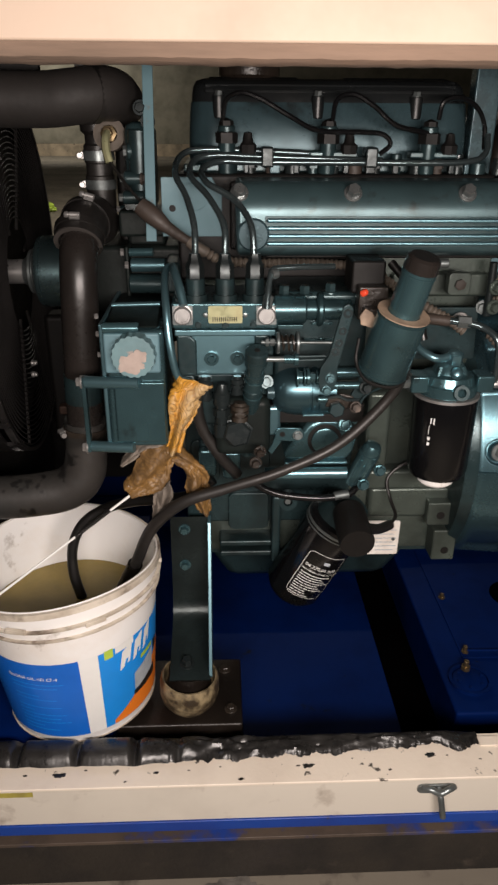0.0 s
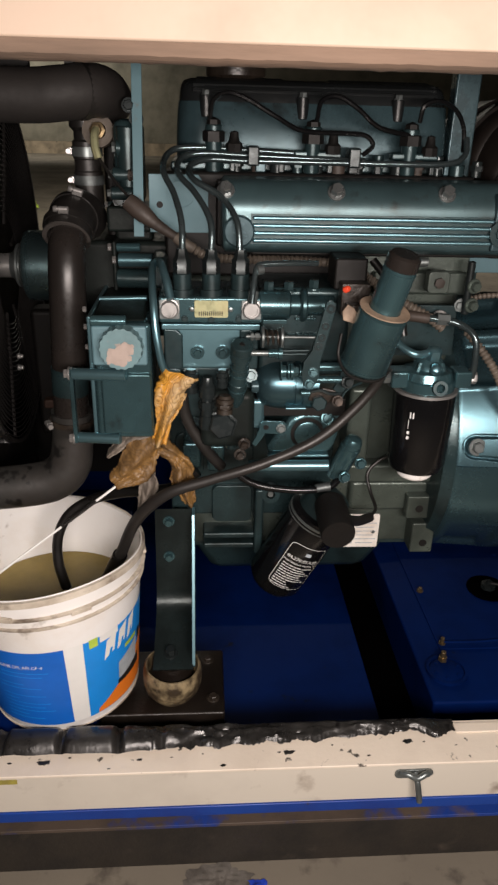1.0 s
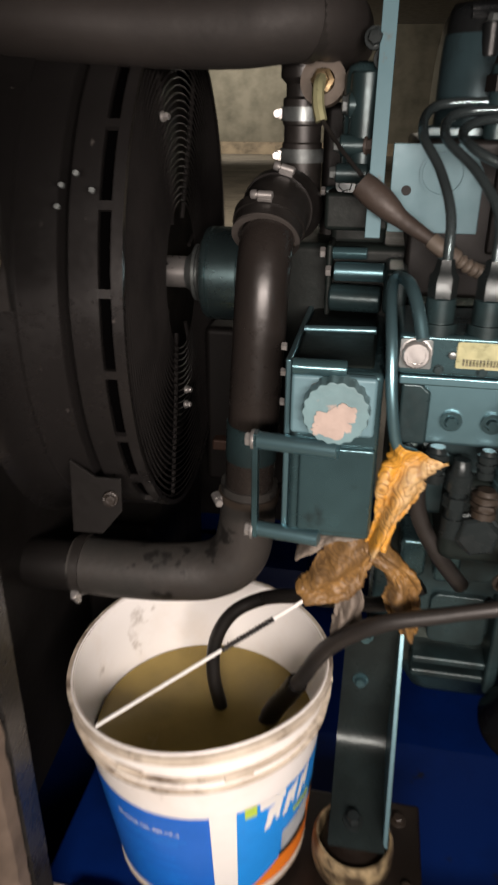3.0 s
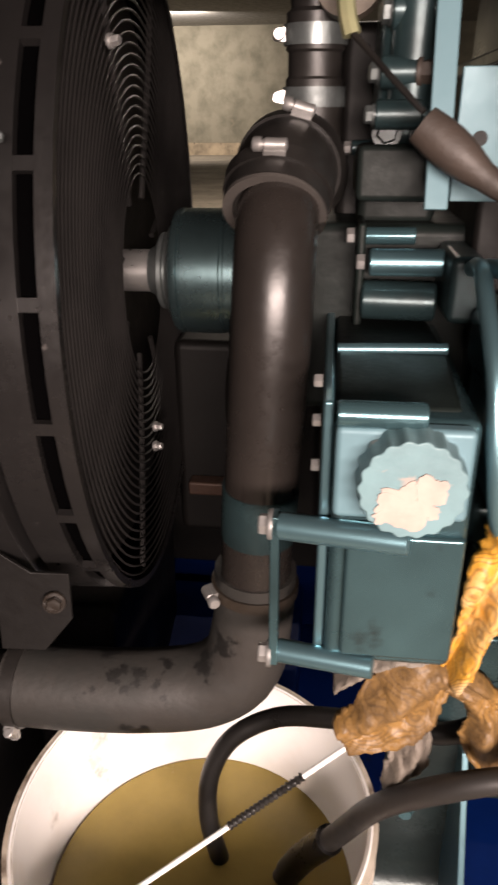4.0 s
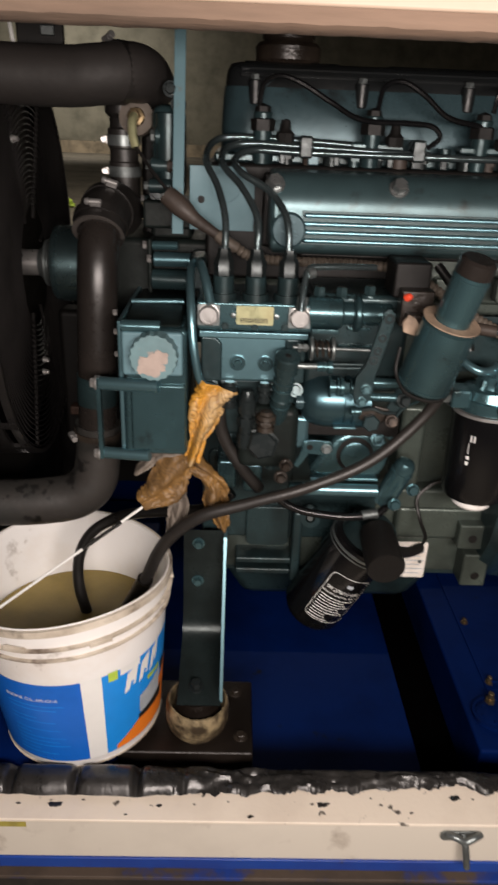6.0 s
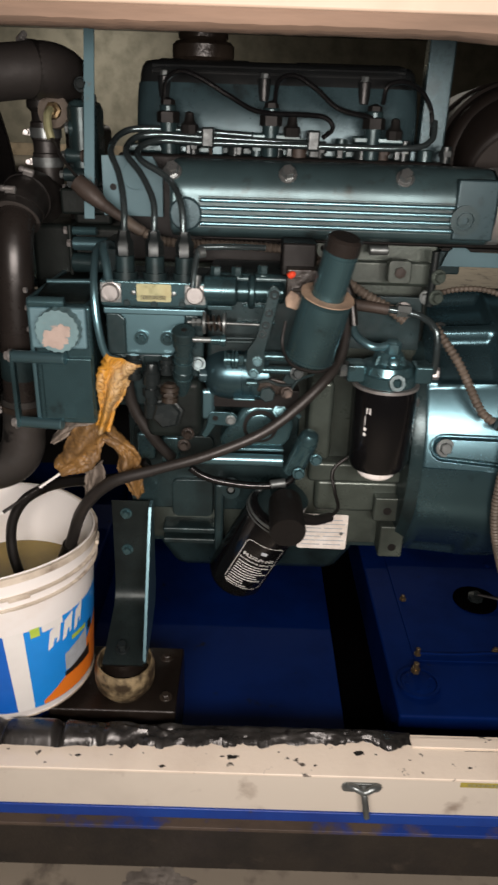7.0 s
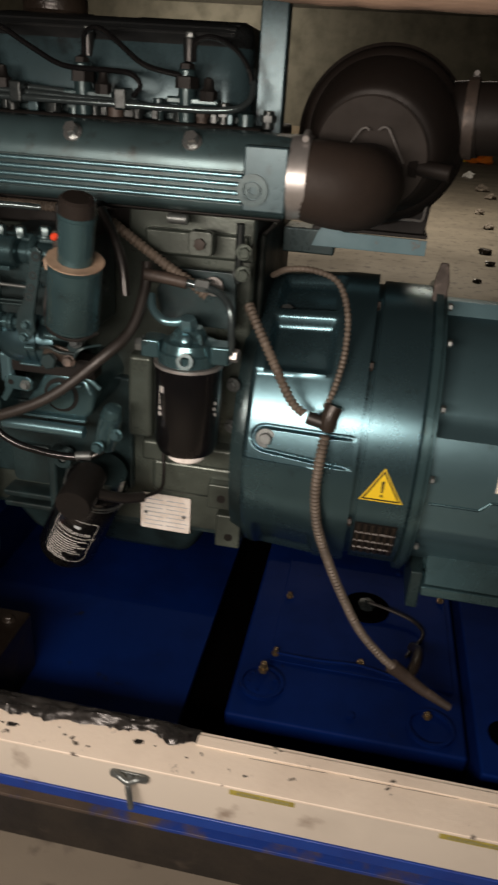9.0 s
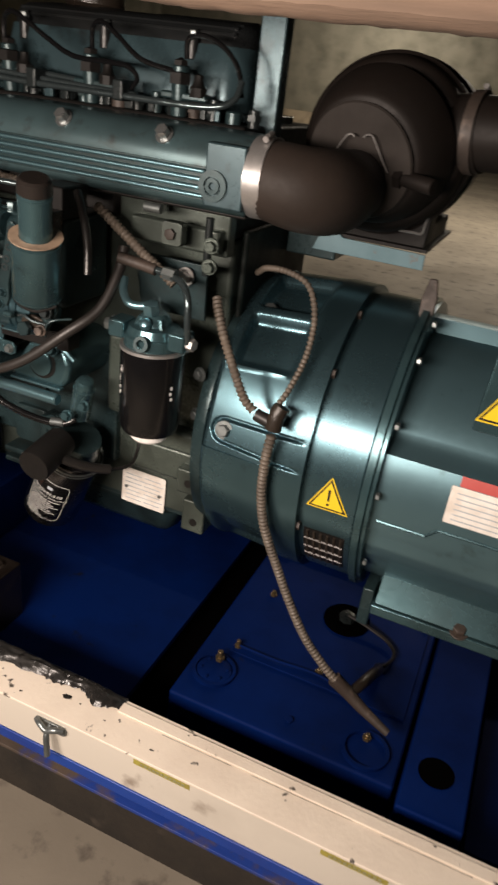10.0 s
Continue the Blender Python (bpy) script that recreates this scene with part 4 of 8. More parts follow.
    # stay bracket with two spacer rods
    rod_part("spacer_rod", (-0.1260, 1.072, 0.946), (-0.077, 1.072, 0.946), 0.0078, TEAL, e, "teal spacer rod")
    rod_part("spacer_rod", (-0.158, 1.083, 0.865), (-0.080, 1.066, 0.869), 0.0088, TEAL_BRIGHT, e, "teal spacer rod")
    rod_part("spacer_rod", (-0.158, 1.087, 0.763), (-0.094, 1.074, 0.766), 0.0082, TEAL_BRIGHT, e, "worn spacer rod")
    box_part("stay", (-0.1635, -0.1575, 1.078, 1.091, 0.757, 0.873), TEAL, e, "thin teal stay", 0.001)
    for z in (0.865, 0.763):
        bolt(e, (-0.1630, 1.084, z), (-1, 0, 0), 0.0068, 0.007, STEEL)
    for y, z, r, x0, x1 in ((1.270, 1.013, 0.0066, -0.112, -0.070), (1.254, 0.996, 0.0102, -0.104, -0.050)):
        rod_part("spacer_rod", (x0, y, z), (x1, y - 0.004, z + 0.001), r, TEAL_BRIGHT if r > 0.008 else TEAL, e, "teal spacer rod")
        bolt(e, (x0 - 0.003, y, z), (-1, 0, 0), 0.0062, 0.006, STEEL, 0)
    for z in (0.955, 0.93, 0.90):
        bolt(e, (-0.134, 1.10, z), (-1, 0, 0), 0.0042, 0.005, STEEL, 0)
    box_part("pump_flange", (-0.114, -0.1075, 1.256, 1.34, 0.938, 1.024), SHADE_GREEN, e, "", 0.003)
    box_part("pump_block", (-0.050, -0.026, 1.212, 1.29, 0.960, 1.008), TEAL_DARK, e, "", 0.006)
    # water pump shaft and pulley hub
    rod_part("fan_shaft", (-0.372, 1.43, 0.952), (-0.296, 1.43, 0.952), 0.0215, STEEL, e, "bare steel fan shaft", 32)
    bm = bmesh.new()
    lathe(bm, (-0.317, 1.43, 0.952), (1, 0, 0), [(0, 0.0225), (0.006, 0.026), (0.011, 0.036), (0.013, 0.0385), (0.017, 0.0385), (0.018, 0.0345), (0.022, 0.0345), (0.023, 0.047), (0.0285, 0.052)], 44)
    part("hub_collar", bm, DULL, e, "dull stepped steel collar")
    bm = bmesh.new()
    lathe(bm, (-0.290, 1.43, 0.952), (1, 0, 0), [(0, 0.054), (0.003, 0.0610), (0.006, 0.0625), (0.010, 0.0625), (0.011, 0.0605), (0.013, 0.0605), (0.014, 0.0625), (0.051, 0.0625), (0.052, 0.0610), (0.055, 0.0610), (0.056, 0.0630), (0.165, 0.0630)], 64)
    part("pulley_hub", bm, HUB, e, "teal pulley hub with a worn sheen")
    idler = rod_part("idler_pulley", (-0.236, 1.425, 0.826), (-0.206, 1.425, 0.826), 0.046, BLACK, e, "black idler pulley", 36)
    tube_part("drive_belt", [(-0.222, 1.380, 0.935), (-0.222, 1.377, 0.88), (-0.222, 1.374, 0.826), (-0.222, 1.388, 0.790), (-0.222, 1.425, 0.775), (-0.222, 1.462, 0.790), (-0.222, 1.474, 0.826), (-0.222, 1.478, 0.88), (-0.222, 1.486, 0.935)], 0.008, RUBBER, e, "worn rubber drive belt", 8)
    box_part("pump_housing", (-0.18, 0.0, 1.288, 1.50, 0.86, 1.02), SHADE_GREEN, e, "", 0.01)
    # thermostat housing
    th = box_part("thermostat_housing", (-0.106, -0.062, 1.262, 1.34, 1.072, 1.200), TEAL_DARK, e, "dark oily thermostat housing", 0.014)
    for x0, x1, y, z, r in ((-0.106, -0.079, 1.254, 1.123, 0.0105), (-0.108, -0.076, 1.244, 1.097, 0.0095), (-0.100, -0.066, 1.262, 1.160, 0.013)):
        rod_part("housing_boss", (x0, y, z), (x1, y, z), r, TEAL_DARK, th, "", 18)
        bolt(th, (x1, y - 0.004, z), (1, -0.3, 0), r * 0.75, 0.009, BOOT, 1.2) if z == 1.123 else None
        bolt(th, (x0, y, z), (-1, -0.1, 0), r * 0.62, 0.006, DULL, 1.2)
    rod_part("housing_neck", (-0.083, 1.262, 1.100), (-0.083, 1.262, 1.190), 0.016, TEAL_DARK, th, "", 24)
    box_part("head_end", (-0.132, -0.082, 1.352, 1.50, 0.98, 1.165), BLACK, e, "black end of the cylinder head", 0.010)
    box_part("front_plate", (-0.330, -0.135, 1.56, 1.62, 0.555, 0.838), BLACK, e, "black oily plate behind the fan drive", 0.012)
    # added sheet: stands for the shaded floor seen through the gap
    box_part("rear_sheet", (-0.45, -0.12, 1.800, 1.806, 0.34, 0.80), BLACK, e, "black sheet added to shade the gap behind the fan guard", 0.002)
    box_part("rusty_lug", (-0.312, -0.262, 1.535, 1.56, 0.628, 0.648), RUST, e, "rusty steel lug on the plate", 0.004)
    box_part("housing_foot", (-0.118, -0.05, 1.245, 1.34, 1.04, 1.078), SHADE_GREEN, e, "", 0.005)
    for x, z in ((-0.068, 1.20), (-0.078, 1.218), (-0.072, 1.085), (-0.098, 1.085), (-0.10, 1.055)):
        bolt(e, (x, 1.258, z), (0, -1, 0.1), 0.0075, 0.008, NUT_DARK)
    bm = bmesh.new()
    slab(bm, [(0, 0), (0.012, 0.006), (0.002, 0.016)], (-0.095, 1.2618, 1.155), (1, 0, 0), (0, 0, 1), 0.0012)
    part("cast_arrow", bm, TEAL_DARK, e)
    # blue bracket plate with a plug, and the flat bar beside it
    bp = bmesh.new()
    slab(bp, [(0, 0), (0.090, 0), (0.090, 0.06), (0.075, 0.085), (0, 0.085)], (-0.052, 1.243, 1.041), (1, 0, 0), (0, 0, 1), -0.005)
    bpo = part("bracket_plate", bp, PALE, e, "pale blue bracket plate with flaked corner", 0.001)
    bm = bmesh.new()
    lathe(bm, (-0.002, 1.243, 1.099), (0, -1, 0), [(0, 0.0225), (0.0025, 0.0225), (0.0025, 0.020), (0.0012, 0.0195), (0.0012, 0.0)], 36)
    part("core_plug", bm, PALE, bpo)
    bm = bmesh.new()
    lathe(bm, (-0.036, 1.2428, 1.082), (0, -1, 0), [(0, 0.005), (0.0008, 0.005)], 16)
    part("bolt_hole", bm, BLACK, bpo)
    bm = bmesh.new()
    slab(bm, [(-0.0075, 0), (0.0075, 0), (0.0075, 0.262), (-0.0075, 0.262)], (-0.066, 1.204, 1.040), (1, 0, 0), (0.0, 0.27, 1.0), -0.004)
    part("flat_bar", bm, PALE, e, "pale blue upright flat bar", 0.0008)
    # injection pump
    ip = box_part("injection_pump", (-0.024, 0.104, 1.052, 1.16, 0.882, 0.948), TEAL_BRIGHT, e, "teal in-line injection pump", 0.005)
    box_part("pump_gallery", (-0.030, 0.112, 1.046, 1.15, 0.950, 0.986), TEAL, ip, "", 0.004)
    box_part("pump_lip", (-0.027, 0.108, 1.047, 1.06, 0.940, 0.9490), TEAL_BRIGHT, ip, "", 0.002)
    box_part("pump_base", (-0.03, 0.10, 1.07, 1.20, 0.80, 0.882), TEAL_DARK, ip, "", 0.006)
    for x in (0.002, 0.041, 0.080):
        bm = bmesh.new()
        lathe(bm, (x, 1.062, 0.984), (0, 0, 1), [(0, 0.016), (0.010, 0.016), (0.010, 0.0125), (0.030, 0.0125), (0.031, 0.011)], 16)
        dv = part("delivery_valve", bm, TEAL_DARK, ip, "dark delivery valve holder")
        bm = bmesh.new()
        lathe(bm, (x, 1.062, 1.012), (0, 0, 1), [(0, 0.012), (0.020, 0.012), (0.024, 0.009), (0.034, 0.007)], 6)
        part("union_nut", bm, NUT_DARK, dv)
    for x in (-0.015, 0.095):
        bm = bmesh.new()
        lathe(bm, (x, 1.046, 0.970), (0, -1, 0), [(0, 0.0135), (0.003, 0.0135), (0.0032, 0.0122), (0.009, 0.0122), (0.011, 0.0104), (0.011, 0.0080), (0.0098, 0.0078), (0.0098, 0.0)], 12, 0.35)
        bj = part("banjo_bolt", bm, STEEL, ip, "bright steel banjo bolt")
        bm = bmesh.new()
        slab(bm, rounded(0.027, 0.026, 0.002), (x, 1.0455, 0.969), (1, 0, 0), (0, 0, 1), 0.0015)
        part("banjo_washer", bm, DULL, bj, "", 0.0005)
        # dark plate in place of the shade in the concave end
        bm = bmesh.new()
        slab(bm, [(-0.013, 0), (0.013, 0), (0.013, 0.05), (0.004, 0.058), (-0.013, 0.058)], (x + (0.004 if x < 0 else -0.002), 1.0525, 0.884), (1, 0, 0), (0, 0, 1), 0.006)
        part("pump_shoulder", bm, TEAL_DARK, ip, "dark plate for the shaded recess at the pump's end", 0.003)
    bm = bmesh.new()
    slab(bm, rounded(0.045, 0.023, 0.002), (0.041, 1.0455, 0.970), (1, 0, 0), (0, 0, 1), 0.001)
    tag = part("pump_tag", bm, BRASS_PLATE, ip, "small brass type plate with worn print")
    bm = bmesh.new()
    for r_ in range(2):
        for k in range(12):
            slab(bm, [(0, 0), (0.0014, 0), (0.0014, 0.004), (0, 0.004)], (0.024 + k * 0.0028, 1.0444, 0.961 + r_ * 0.002), (1, 0, 0), (0, 0, 1), 0.0002)
    part("print", bm, GRIME, tag)
    for x in (0.015, 0.067):
        bolt(ip, (x, 1.0445, 0.970), (0, -1, 0), 0.0035, 0.002, DULL, 0)
    for x, z in ((0.022, 0.908), (0.057, 0.908)):
        bm = bmesh.new()
        ring(bm, (x, 1.052, z), (0, -1, 0), 0.0095, 0.006, 0.004)
        lathe(bm, (x, 1.050, z), (0, -1, 0), [(0, 0.005), (0.006, 0.005)], 6)
        part("screw", bm, TEAL, ip)
    for x in (0.005, 0.041, 0.078):
        bolt(ip, (x, 1.047, 0.956), (0, -1, 0), 0.004, 0.003, TEAL_DARK, 1.2)
    for k, (x, z) in enumerate(((-0.012, 0.87), (0.012, 0.873), (0.075, 0.872), (0.098, 0.868))):
        bolt(ip, (x, 1.068, z), (0, -1, 0.3), 0.007, 0.008, TEAL_DARK)
    # governor and linkage
    gv = bmesh.new()
    lathe(gv, (0.108, 1.10, 0.846), (1, 0, 0), [(0, 0.0), (0.0, 0.018), (0.003, 0.026), (0.010, 0.0325), (0.020, 0.0365), (0.034, 0.0385), (0.052, 0.039), (0.0525, 0.0365), (0.0555, 0.0365), (0.056, 0.039), (0.064, 0.039), (0.0645, 0.0365), (0.067, 0.0365), (0.0675, 0.039), (0.090, 0.038)], 56)
    g = part("governor", gv, BELL, e, "round teal governor housing")
    box_part("governor_body", (0.11, 0.240, 1.088, 1.20, 0.86, 0.99), TEAL_DARK, g, "", 0.008)
    rod_part("governor_cap", (0.106, 1.078, 0.969), (0.151, 1.078, 0.969), 0.0195, TEAL, g, "round cap on the governor", 28)
    box_part("cap_foot", (0.112, 0.146, 1.060, 1.12, 0.946, 0.952), TEAL, g, "", 0.001)
    box_part("side_flange", (0.098, 0.122, 1.086, 1.10, 0.775, 0.824), TEAL_BRIGHT, g, "worn pale flange end", 0.008)
    rod_part("side_pin", (0.100, 1.085, 0.846), (0.112, 1.085, 0.846), 0.0105, ROCKER, g, "", 20)
    box_part("lower_edge", (0.150, 0.180, 1.058, 1.09, 0.8185, 0.8215), TEAL_BRIGHT, g, "", 0.001)
    # black box that draws the recess's shade as colour
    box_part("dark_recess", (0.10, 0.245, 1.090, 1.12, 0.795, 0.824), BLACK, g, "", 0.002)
    for z, x0, x1 in ((0.966, 0.160, 0.196), (0.946, 0.160, 0.19), (0.923, 0.150, 0.205)):
        box_part("cast_edge", (x0, x1, 1.080, 1.092, z, z + 0.004), TEAL, g, "", 0.001)
    for x in (0.166,):
        rod_part("cap_flange", (x, 1.09, 0.966), (x + 0.010, 1.09, 0.966), 0.0235, TEAL, g, "", 24)
    rod_part("cap_neck", (0.15, 1.09, 0.966), (0.215, 1.09, 0.966), 0.015, TEAL, g)
    for x, z in ((0.122, 0.992), (0.15, 0.992), (0.185, 0.995)):
        bolt(g, (x, 1.09, z - 0.006), (0, 0, 1), 0.0075, 0.012, TEAL_DARK)
    # upper control rod: stub, two steel discs with a rusty spring between, and the rod to the lever
    rod_part("control_rod", (0.088, 1.035, 0.9355), (0.190, 1.035, 0.9345), 0.0022, DULL, g, "steel control rod", 12)
    for x, r, h in ((0.094, 0.0055, 0.004), (0.100, 0.0050, 0.006)):
        bm = bmesh.new()
        lathe(bm, (x, 1.035, 0.9355), (1, 0, 0), [(0, r), (h, r)], 6)
        part("stop_nut", bm, DULL, g, "dull steel stop nut")
    for x in (0.108, 0.134):
        bm = bmesh.new()
        lathe(bm, (x, 1.035, 0.935), (1, 0, 0), [(0, 0.003), (0, 0.0135), (0.001, 0.0148), (0.0035, 0.0148), (0.0045, 0.0135), (0.0045, 0.003)], 28)
        part("spring_disc", bm, DULL, g, "dull steel spring disc")
    bm = bmesh.new()
    tube(bm, [(0.113 + 0.0213 * k / 36, 1.035 + 0.0098 * math.cos(k * math.pi / 6), 0.935 + 0.0098 * math.sin(k * math.pi / 6)) for k in range(37)], 0.0016, 6, 2)
    part("spring", bm, GRIME, g, "oily coil spring")
    # lower control rod with its sleeve
    rod_part("control_rod", (0.094, 1.035, 0.912), (0.125, 1.035, 0.912), 0.0038, DULL, g, "steel control rod", 14)
    bm = bmesh.new()
    lathe(bm, (0.119, 1.035, 0.912), (1, 0, 0), [(0, 0.004), (0, 0.0060), (0.013, 0.0060), (0.0135, 0.0085), (0.019, 0.0085), (0.0195, 0.004)], 14)
    part("adjuster_sleeve", bm, TEAL, g)
    for z in (0.9135, 0.9085):
        rod_part("link_wire", (0.138, 1.040, z), (0.176, 1.040, z + 0.0008), 0.0016, TEAL_DARK, g, "", 8)
    # drilled lever, broad at its foot
    bm = bmesh.new()
    slab(bm, [(-0.009, 0.000), (0.008, 0.002), (0.0125, 0.014), (0.013, 0.036), (0.017, 0.052), (0.0285, 0.106), (0.029, 0.116), (0.022, 0.122), (0.0155, 0.118), (0.013, 0.106), (0.000, 0.052), (-0.010, 0.036), (-0.0125, 0.016)], (0.178, 1.028, 0.866), (1, 0, 0), (0, 0, 1), -0.006)
    lv = part("throttle_lever", bm, TEAL_DARK, g, "dark drilled throttle lever", 0.0012)
    for dx, dz, r in ((0.022, 0.110, 0.0052), (0.0165, 0.086, 0.0042), (0.0125, 0.070, 0.0042), (0.0085, 0.058, 0.0046)):
        bm = bmesh.new()
        ring(bm, (0.178 + dx, 1.0281, 0.866 + dz), (0, -1, 0), r + 0.0012, r * 0.55, 0.0008, 18)
        part("eyelet", bm, PIPE, lv)
    for dx, dz in ((0.003, 0.021), (-0.001, 0.004)):
        bolt(lv, (0.178 + dx, 1.0275, 0.866 + dz), (0, -1, 0.15), 0.0052, 0.007, TEAL, 1.3)
    # nut stack on the governor's face
    for x, r, h, seg in ((0.137, 0.0135, 0.003, 24), (0.140, 0.0085, 0.006, 14), (0.147, 0.0125, 0.003, 24), (0.151, 0.0125, 0.0045, 24), (0.1555, 0.0075, 0.008, 6), (0.164, 0.0095, 0.003, 20)):
        bm = bmesh.new()
        lathe(bm, (x, 1.045, 0.8825), (1, 0, 0), [(0, r * 0.9), (0.0005, r), (h - 0.0005, r), (h, r * 0.9), (h, 0)], seg)
        part("link_nut", bm, TEAL, g)
    for z, h in ((0.885, 0.0065), (0.8655, 0.0055)):
        rod_part("link_pin", (0.188, 1.058, z), (0.229, 1.058, z), h, TEAL, g, "", 16)
    rod_part("small_plug", (0.168, 1.045, 0.850), (0.182, 1.045, 0.850), 0.0048, TEAL, g, "", 14)
    bm = bmesh.new()
    slab(bm, [(0, 0), (0.030, -0.004), (0.042, 0.004), (0.040, 0.016), (0.022, 0.020), (0.004, 0.014)], (0.182, 1.060, 0.832), (1, 0, 0), (0, 0, 1), -0.006)
    part("stop_bracket", bm, GRIME, g, "oily brown stop bracket", 0.002)
    bolt(g, (0.197, 1.056, 0.8315), (0, -1, 0.1), 0.0115, 0.009, TEAL_DARK, 0)
    bolt(g, (0.224, 1.054, 0.8345), (0.1, -1, 0.1), 0.0072, 0.008, BOOT, 1.2)
    bolt(g, (0.236, 1.052, 0.864), (0.1, -1, 0.2), 0.0068, 0.009, NUT_DARK, 1.4)
    bm = bmesh.new()
    slab(bm, [(-0.010, 0.0), (0.006, -0.004), (0.024, 0.028), (0.022, 0.044), (0.008, 0.046), (0.004, 0.030)], (0.222, 1.062, 0.836), (1, 0, 0), (0, 0, 1), -0.006)
    part("control_plate", bm, TEAL_DARK, g, "dark upright control plate", 0.001)
    tube_part("bleed_pipe", [(0.232, 1.062, 0.842), (0.212, 1.052, 0.846), (0.198, 1.050, 0.852), (0.184, 1.055, 0.848)], 0.0024, PIPE, g, "thin bent bleed pipe", 8)
    tube_part("bleed_pipe", [(0.262, 1.075, 0.855), (0.242, 1.060, 0.852), (0.232, 1.056, 0.842), (0.230, 1.056, 0.826)], 0.0018, TEAL_DARK, g, "thin bent bleed pipe", 8)
    # rounded gear case below the governor, with its dished plug
    out = [(0.126, 0.735), (0.222, 0.735), (0.232, 0.752), (0.238, 0.776), (0.226, 0.797), (0.205, 0.806), (0.180, 0.807), (0.160, 0.797), (0.142, 0.772), (0.128, 0.750)]
    bm = bmesh.new()
    slab(bm, out, (0, 1.078, 0), (1, 0, 0), (0, 0, 1), -0.18)
    gc = part("gear_case", bm, TEAL, e, "rounded teal lower gear case", 0.010, 45)
    bm = bmesh.new()
    lathe(bm, (0.187, 1.0782, 0.772), (0, -1, 0), [(0, 0.0255), (0.0010, 0.0255), (0.0012, 0.0215)], 44)
    part("plug_groove", bm, BLACK, gc, "dark oily groove round the plug")
    bm = bmesh.new()
    lathe(bm, (0.187, 1.0775, 0.772), (0, -1, 0), [(0, 0.0205), (0.0045, 0.0200), (0.0052, 0.0185), (0.0046, 0.002), (0.0058, 0.001), (0.0058, 0.0)], 44)
    part("case_plug", bm, TEAL, gc)
    tube_part("case_lip", [(0.156, 1.078, 0.812), (0.180, 1.074, 0.8125), (0.205, 1.074, 0.811), (0.228, 1.076, 0.803), (0.244, 1.080, 0.788)], 0.0035, TEAL_BRIGHT, gc, "", 8)
    rod_part("case_rail", (0.098, 1.070, 0.7215), (0.222, 1.070, 0.7215), 0.0092, TEAL_BRIGHT, gc, "bright horizontal rail", 20)
    box_part("case_edge", (0.128, 0.222, 1.074, 1.085, 0.7335, 0.7375), TEAL_BRIGHT, gc, "", 0.001)
    # two-eyed link with its bent arm
    bm = bmesh.new()
    slab(bm, [(0.111, 0.783), (0.118, 0.781), (0.146, 0.779), (0.153, 0.784), (0.1535, 0.794), (0.148, 0.800), (0.120, 0.801), (0.113, 0.797)], (0, 1.058, 0), (1, 0, 0), (0, 0, 1), -0.004)
    slab(bm, [(0.112, 0.790), (0.124, 0.783), (0.118, 0.772), (0.108, 0.757), (0.102, 0.762), (0.109, 0.776)], (0, 1.0625, 0), (1, 0, 0), (0, 0, 1), -0.004)
    cb = part("link_plate", bm, TEAL, gc, "small worn steel link plate", 0.001)
    bm = bmesh.new()
    lathe(bm, (0.122, 1.0578, 0.791), (0, -1, 0), [(0, 0.0040), (0.0006, 0.0040), (0.0006, 0)], 14)
    part("bolt_hole", bm, BLACK, cb)
    bolt(cb, (0.144, 1.0575, 0.7895), (0, -1, 0.1), 0.0058, 0.006, DULL, 1.25)
    bolt(gc, (0.214, 1.070, 0.800), (0, -1, 0.3), 0.0075, 0.008, TEAL, 1.3)
    bm = bmesh.new()
    lathe(bm, (0.240, 1.100, 0.690), (0.3, -0.22, 0.93), [(0, 0.0165), (0.060, 0.0165), (0.061, 0.0150), (0.070, 0.0145), (0.076, 0.0115), (0.078, 0.006), (0.078, 0.0)], 24)
    part("oil_pipe_stub", bm, TEAL, gc, "stub pipe")
    for p in ((0.271, 1.068, 0.7255), (0.246, 1.060, 0.706)):
        bolt(gc, p, (0, -1, 0.2), 0.0072, 0.008, TEAL, 1.3)
    # fuel lift pump with its hand primer
    lp = bmesh.new()
    axis = Vector((-0.012, 0.075, -0.20)).normalized()
    lathe(lp, (0.082, 1.022, 0.925), axis, [(0, 0.0), (0, 0.0125), (0.003, 0.0145), (0.020, 0.0145), (0.022, 0.0120), (0.034, 0.0120), (0.035, 0.0135), (0.040, 0.0135), (0.041, 0.0120), (0.060, 0.0120), (0.062, 0.0135), (0.105, 0.0115), (0.110, 0.0095), (0.19, 0.009)], 24)
    l = part("hand_primer", lp, TEAL_DARK, e, "dark upright hand primer pump")
    bm = bmesh.new()
    lathe(bm, Vector((0.082, 1.022, 0.925)) - axis * 0.004, axis, [(0, 0.0), (0, 0.0138), (0.0015, 0.0155), (0.0120, 0.0155), (0.0130, 0.0145), (0.0145, 0.0145), (0.0150, 0.0153), (0.0175, 0.0153), (0.0180, 0.014)], 32)
    knob = part("primer_knob", bm, TEAL_DARK, l, "flat-topped primer knob")
    bm = bmesh.new()
    lathe(bm, Vector((0.082, 1.022, 0.925)) - axis * 0.0038, -axis, [(0, 0.0040), (0.0008, 0.0036), (0.0008, 0.0)], 14)
    part("knob_pin", bm, BLACK, knob)
    for far in (0.045, 0.072):
        bm = bmesh.new()
        ring(bm, Vector((0.082, 1.022, 0.925)) + axis * far, axis, 0.0136, 0.009, 0.0022, 24)
        part("primer_band", bm, TEAL, l)
    box_part("lift_pump", (0.025, 0.105, 1.06, 1.17, 0.755, 0.845), SHADE_GREEN, e, "dark fuel lift pump", 0.012)
    bm = bmesh.new()
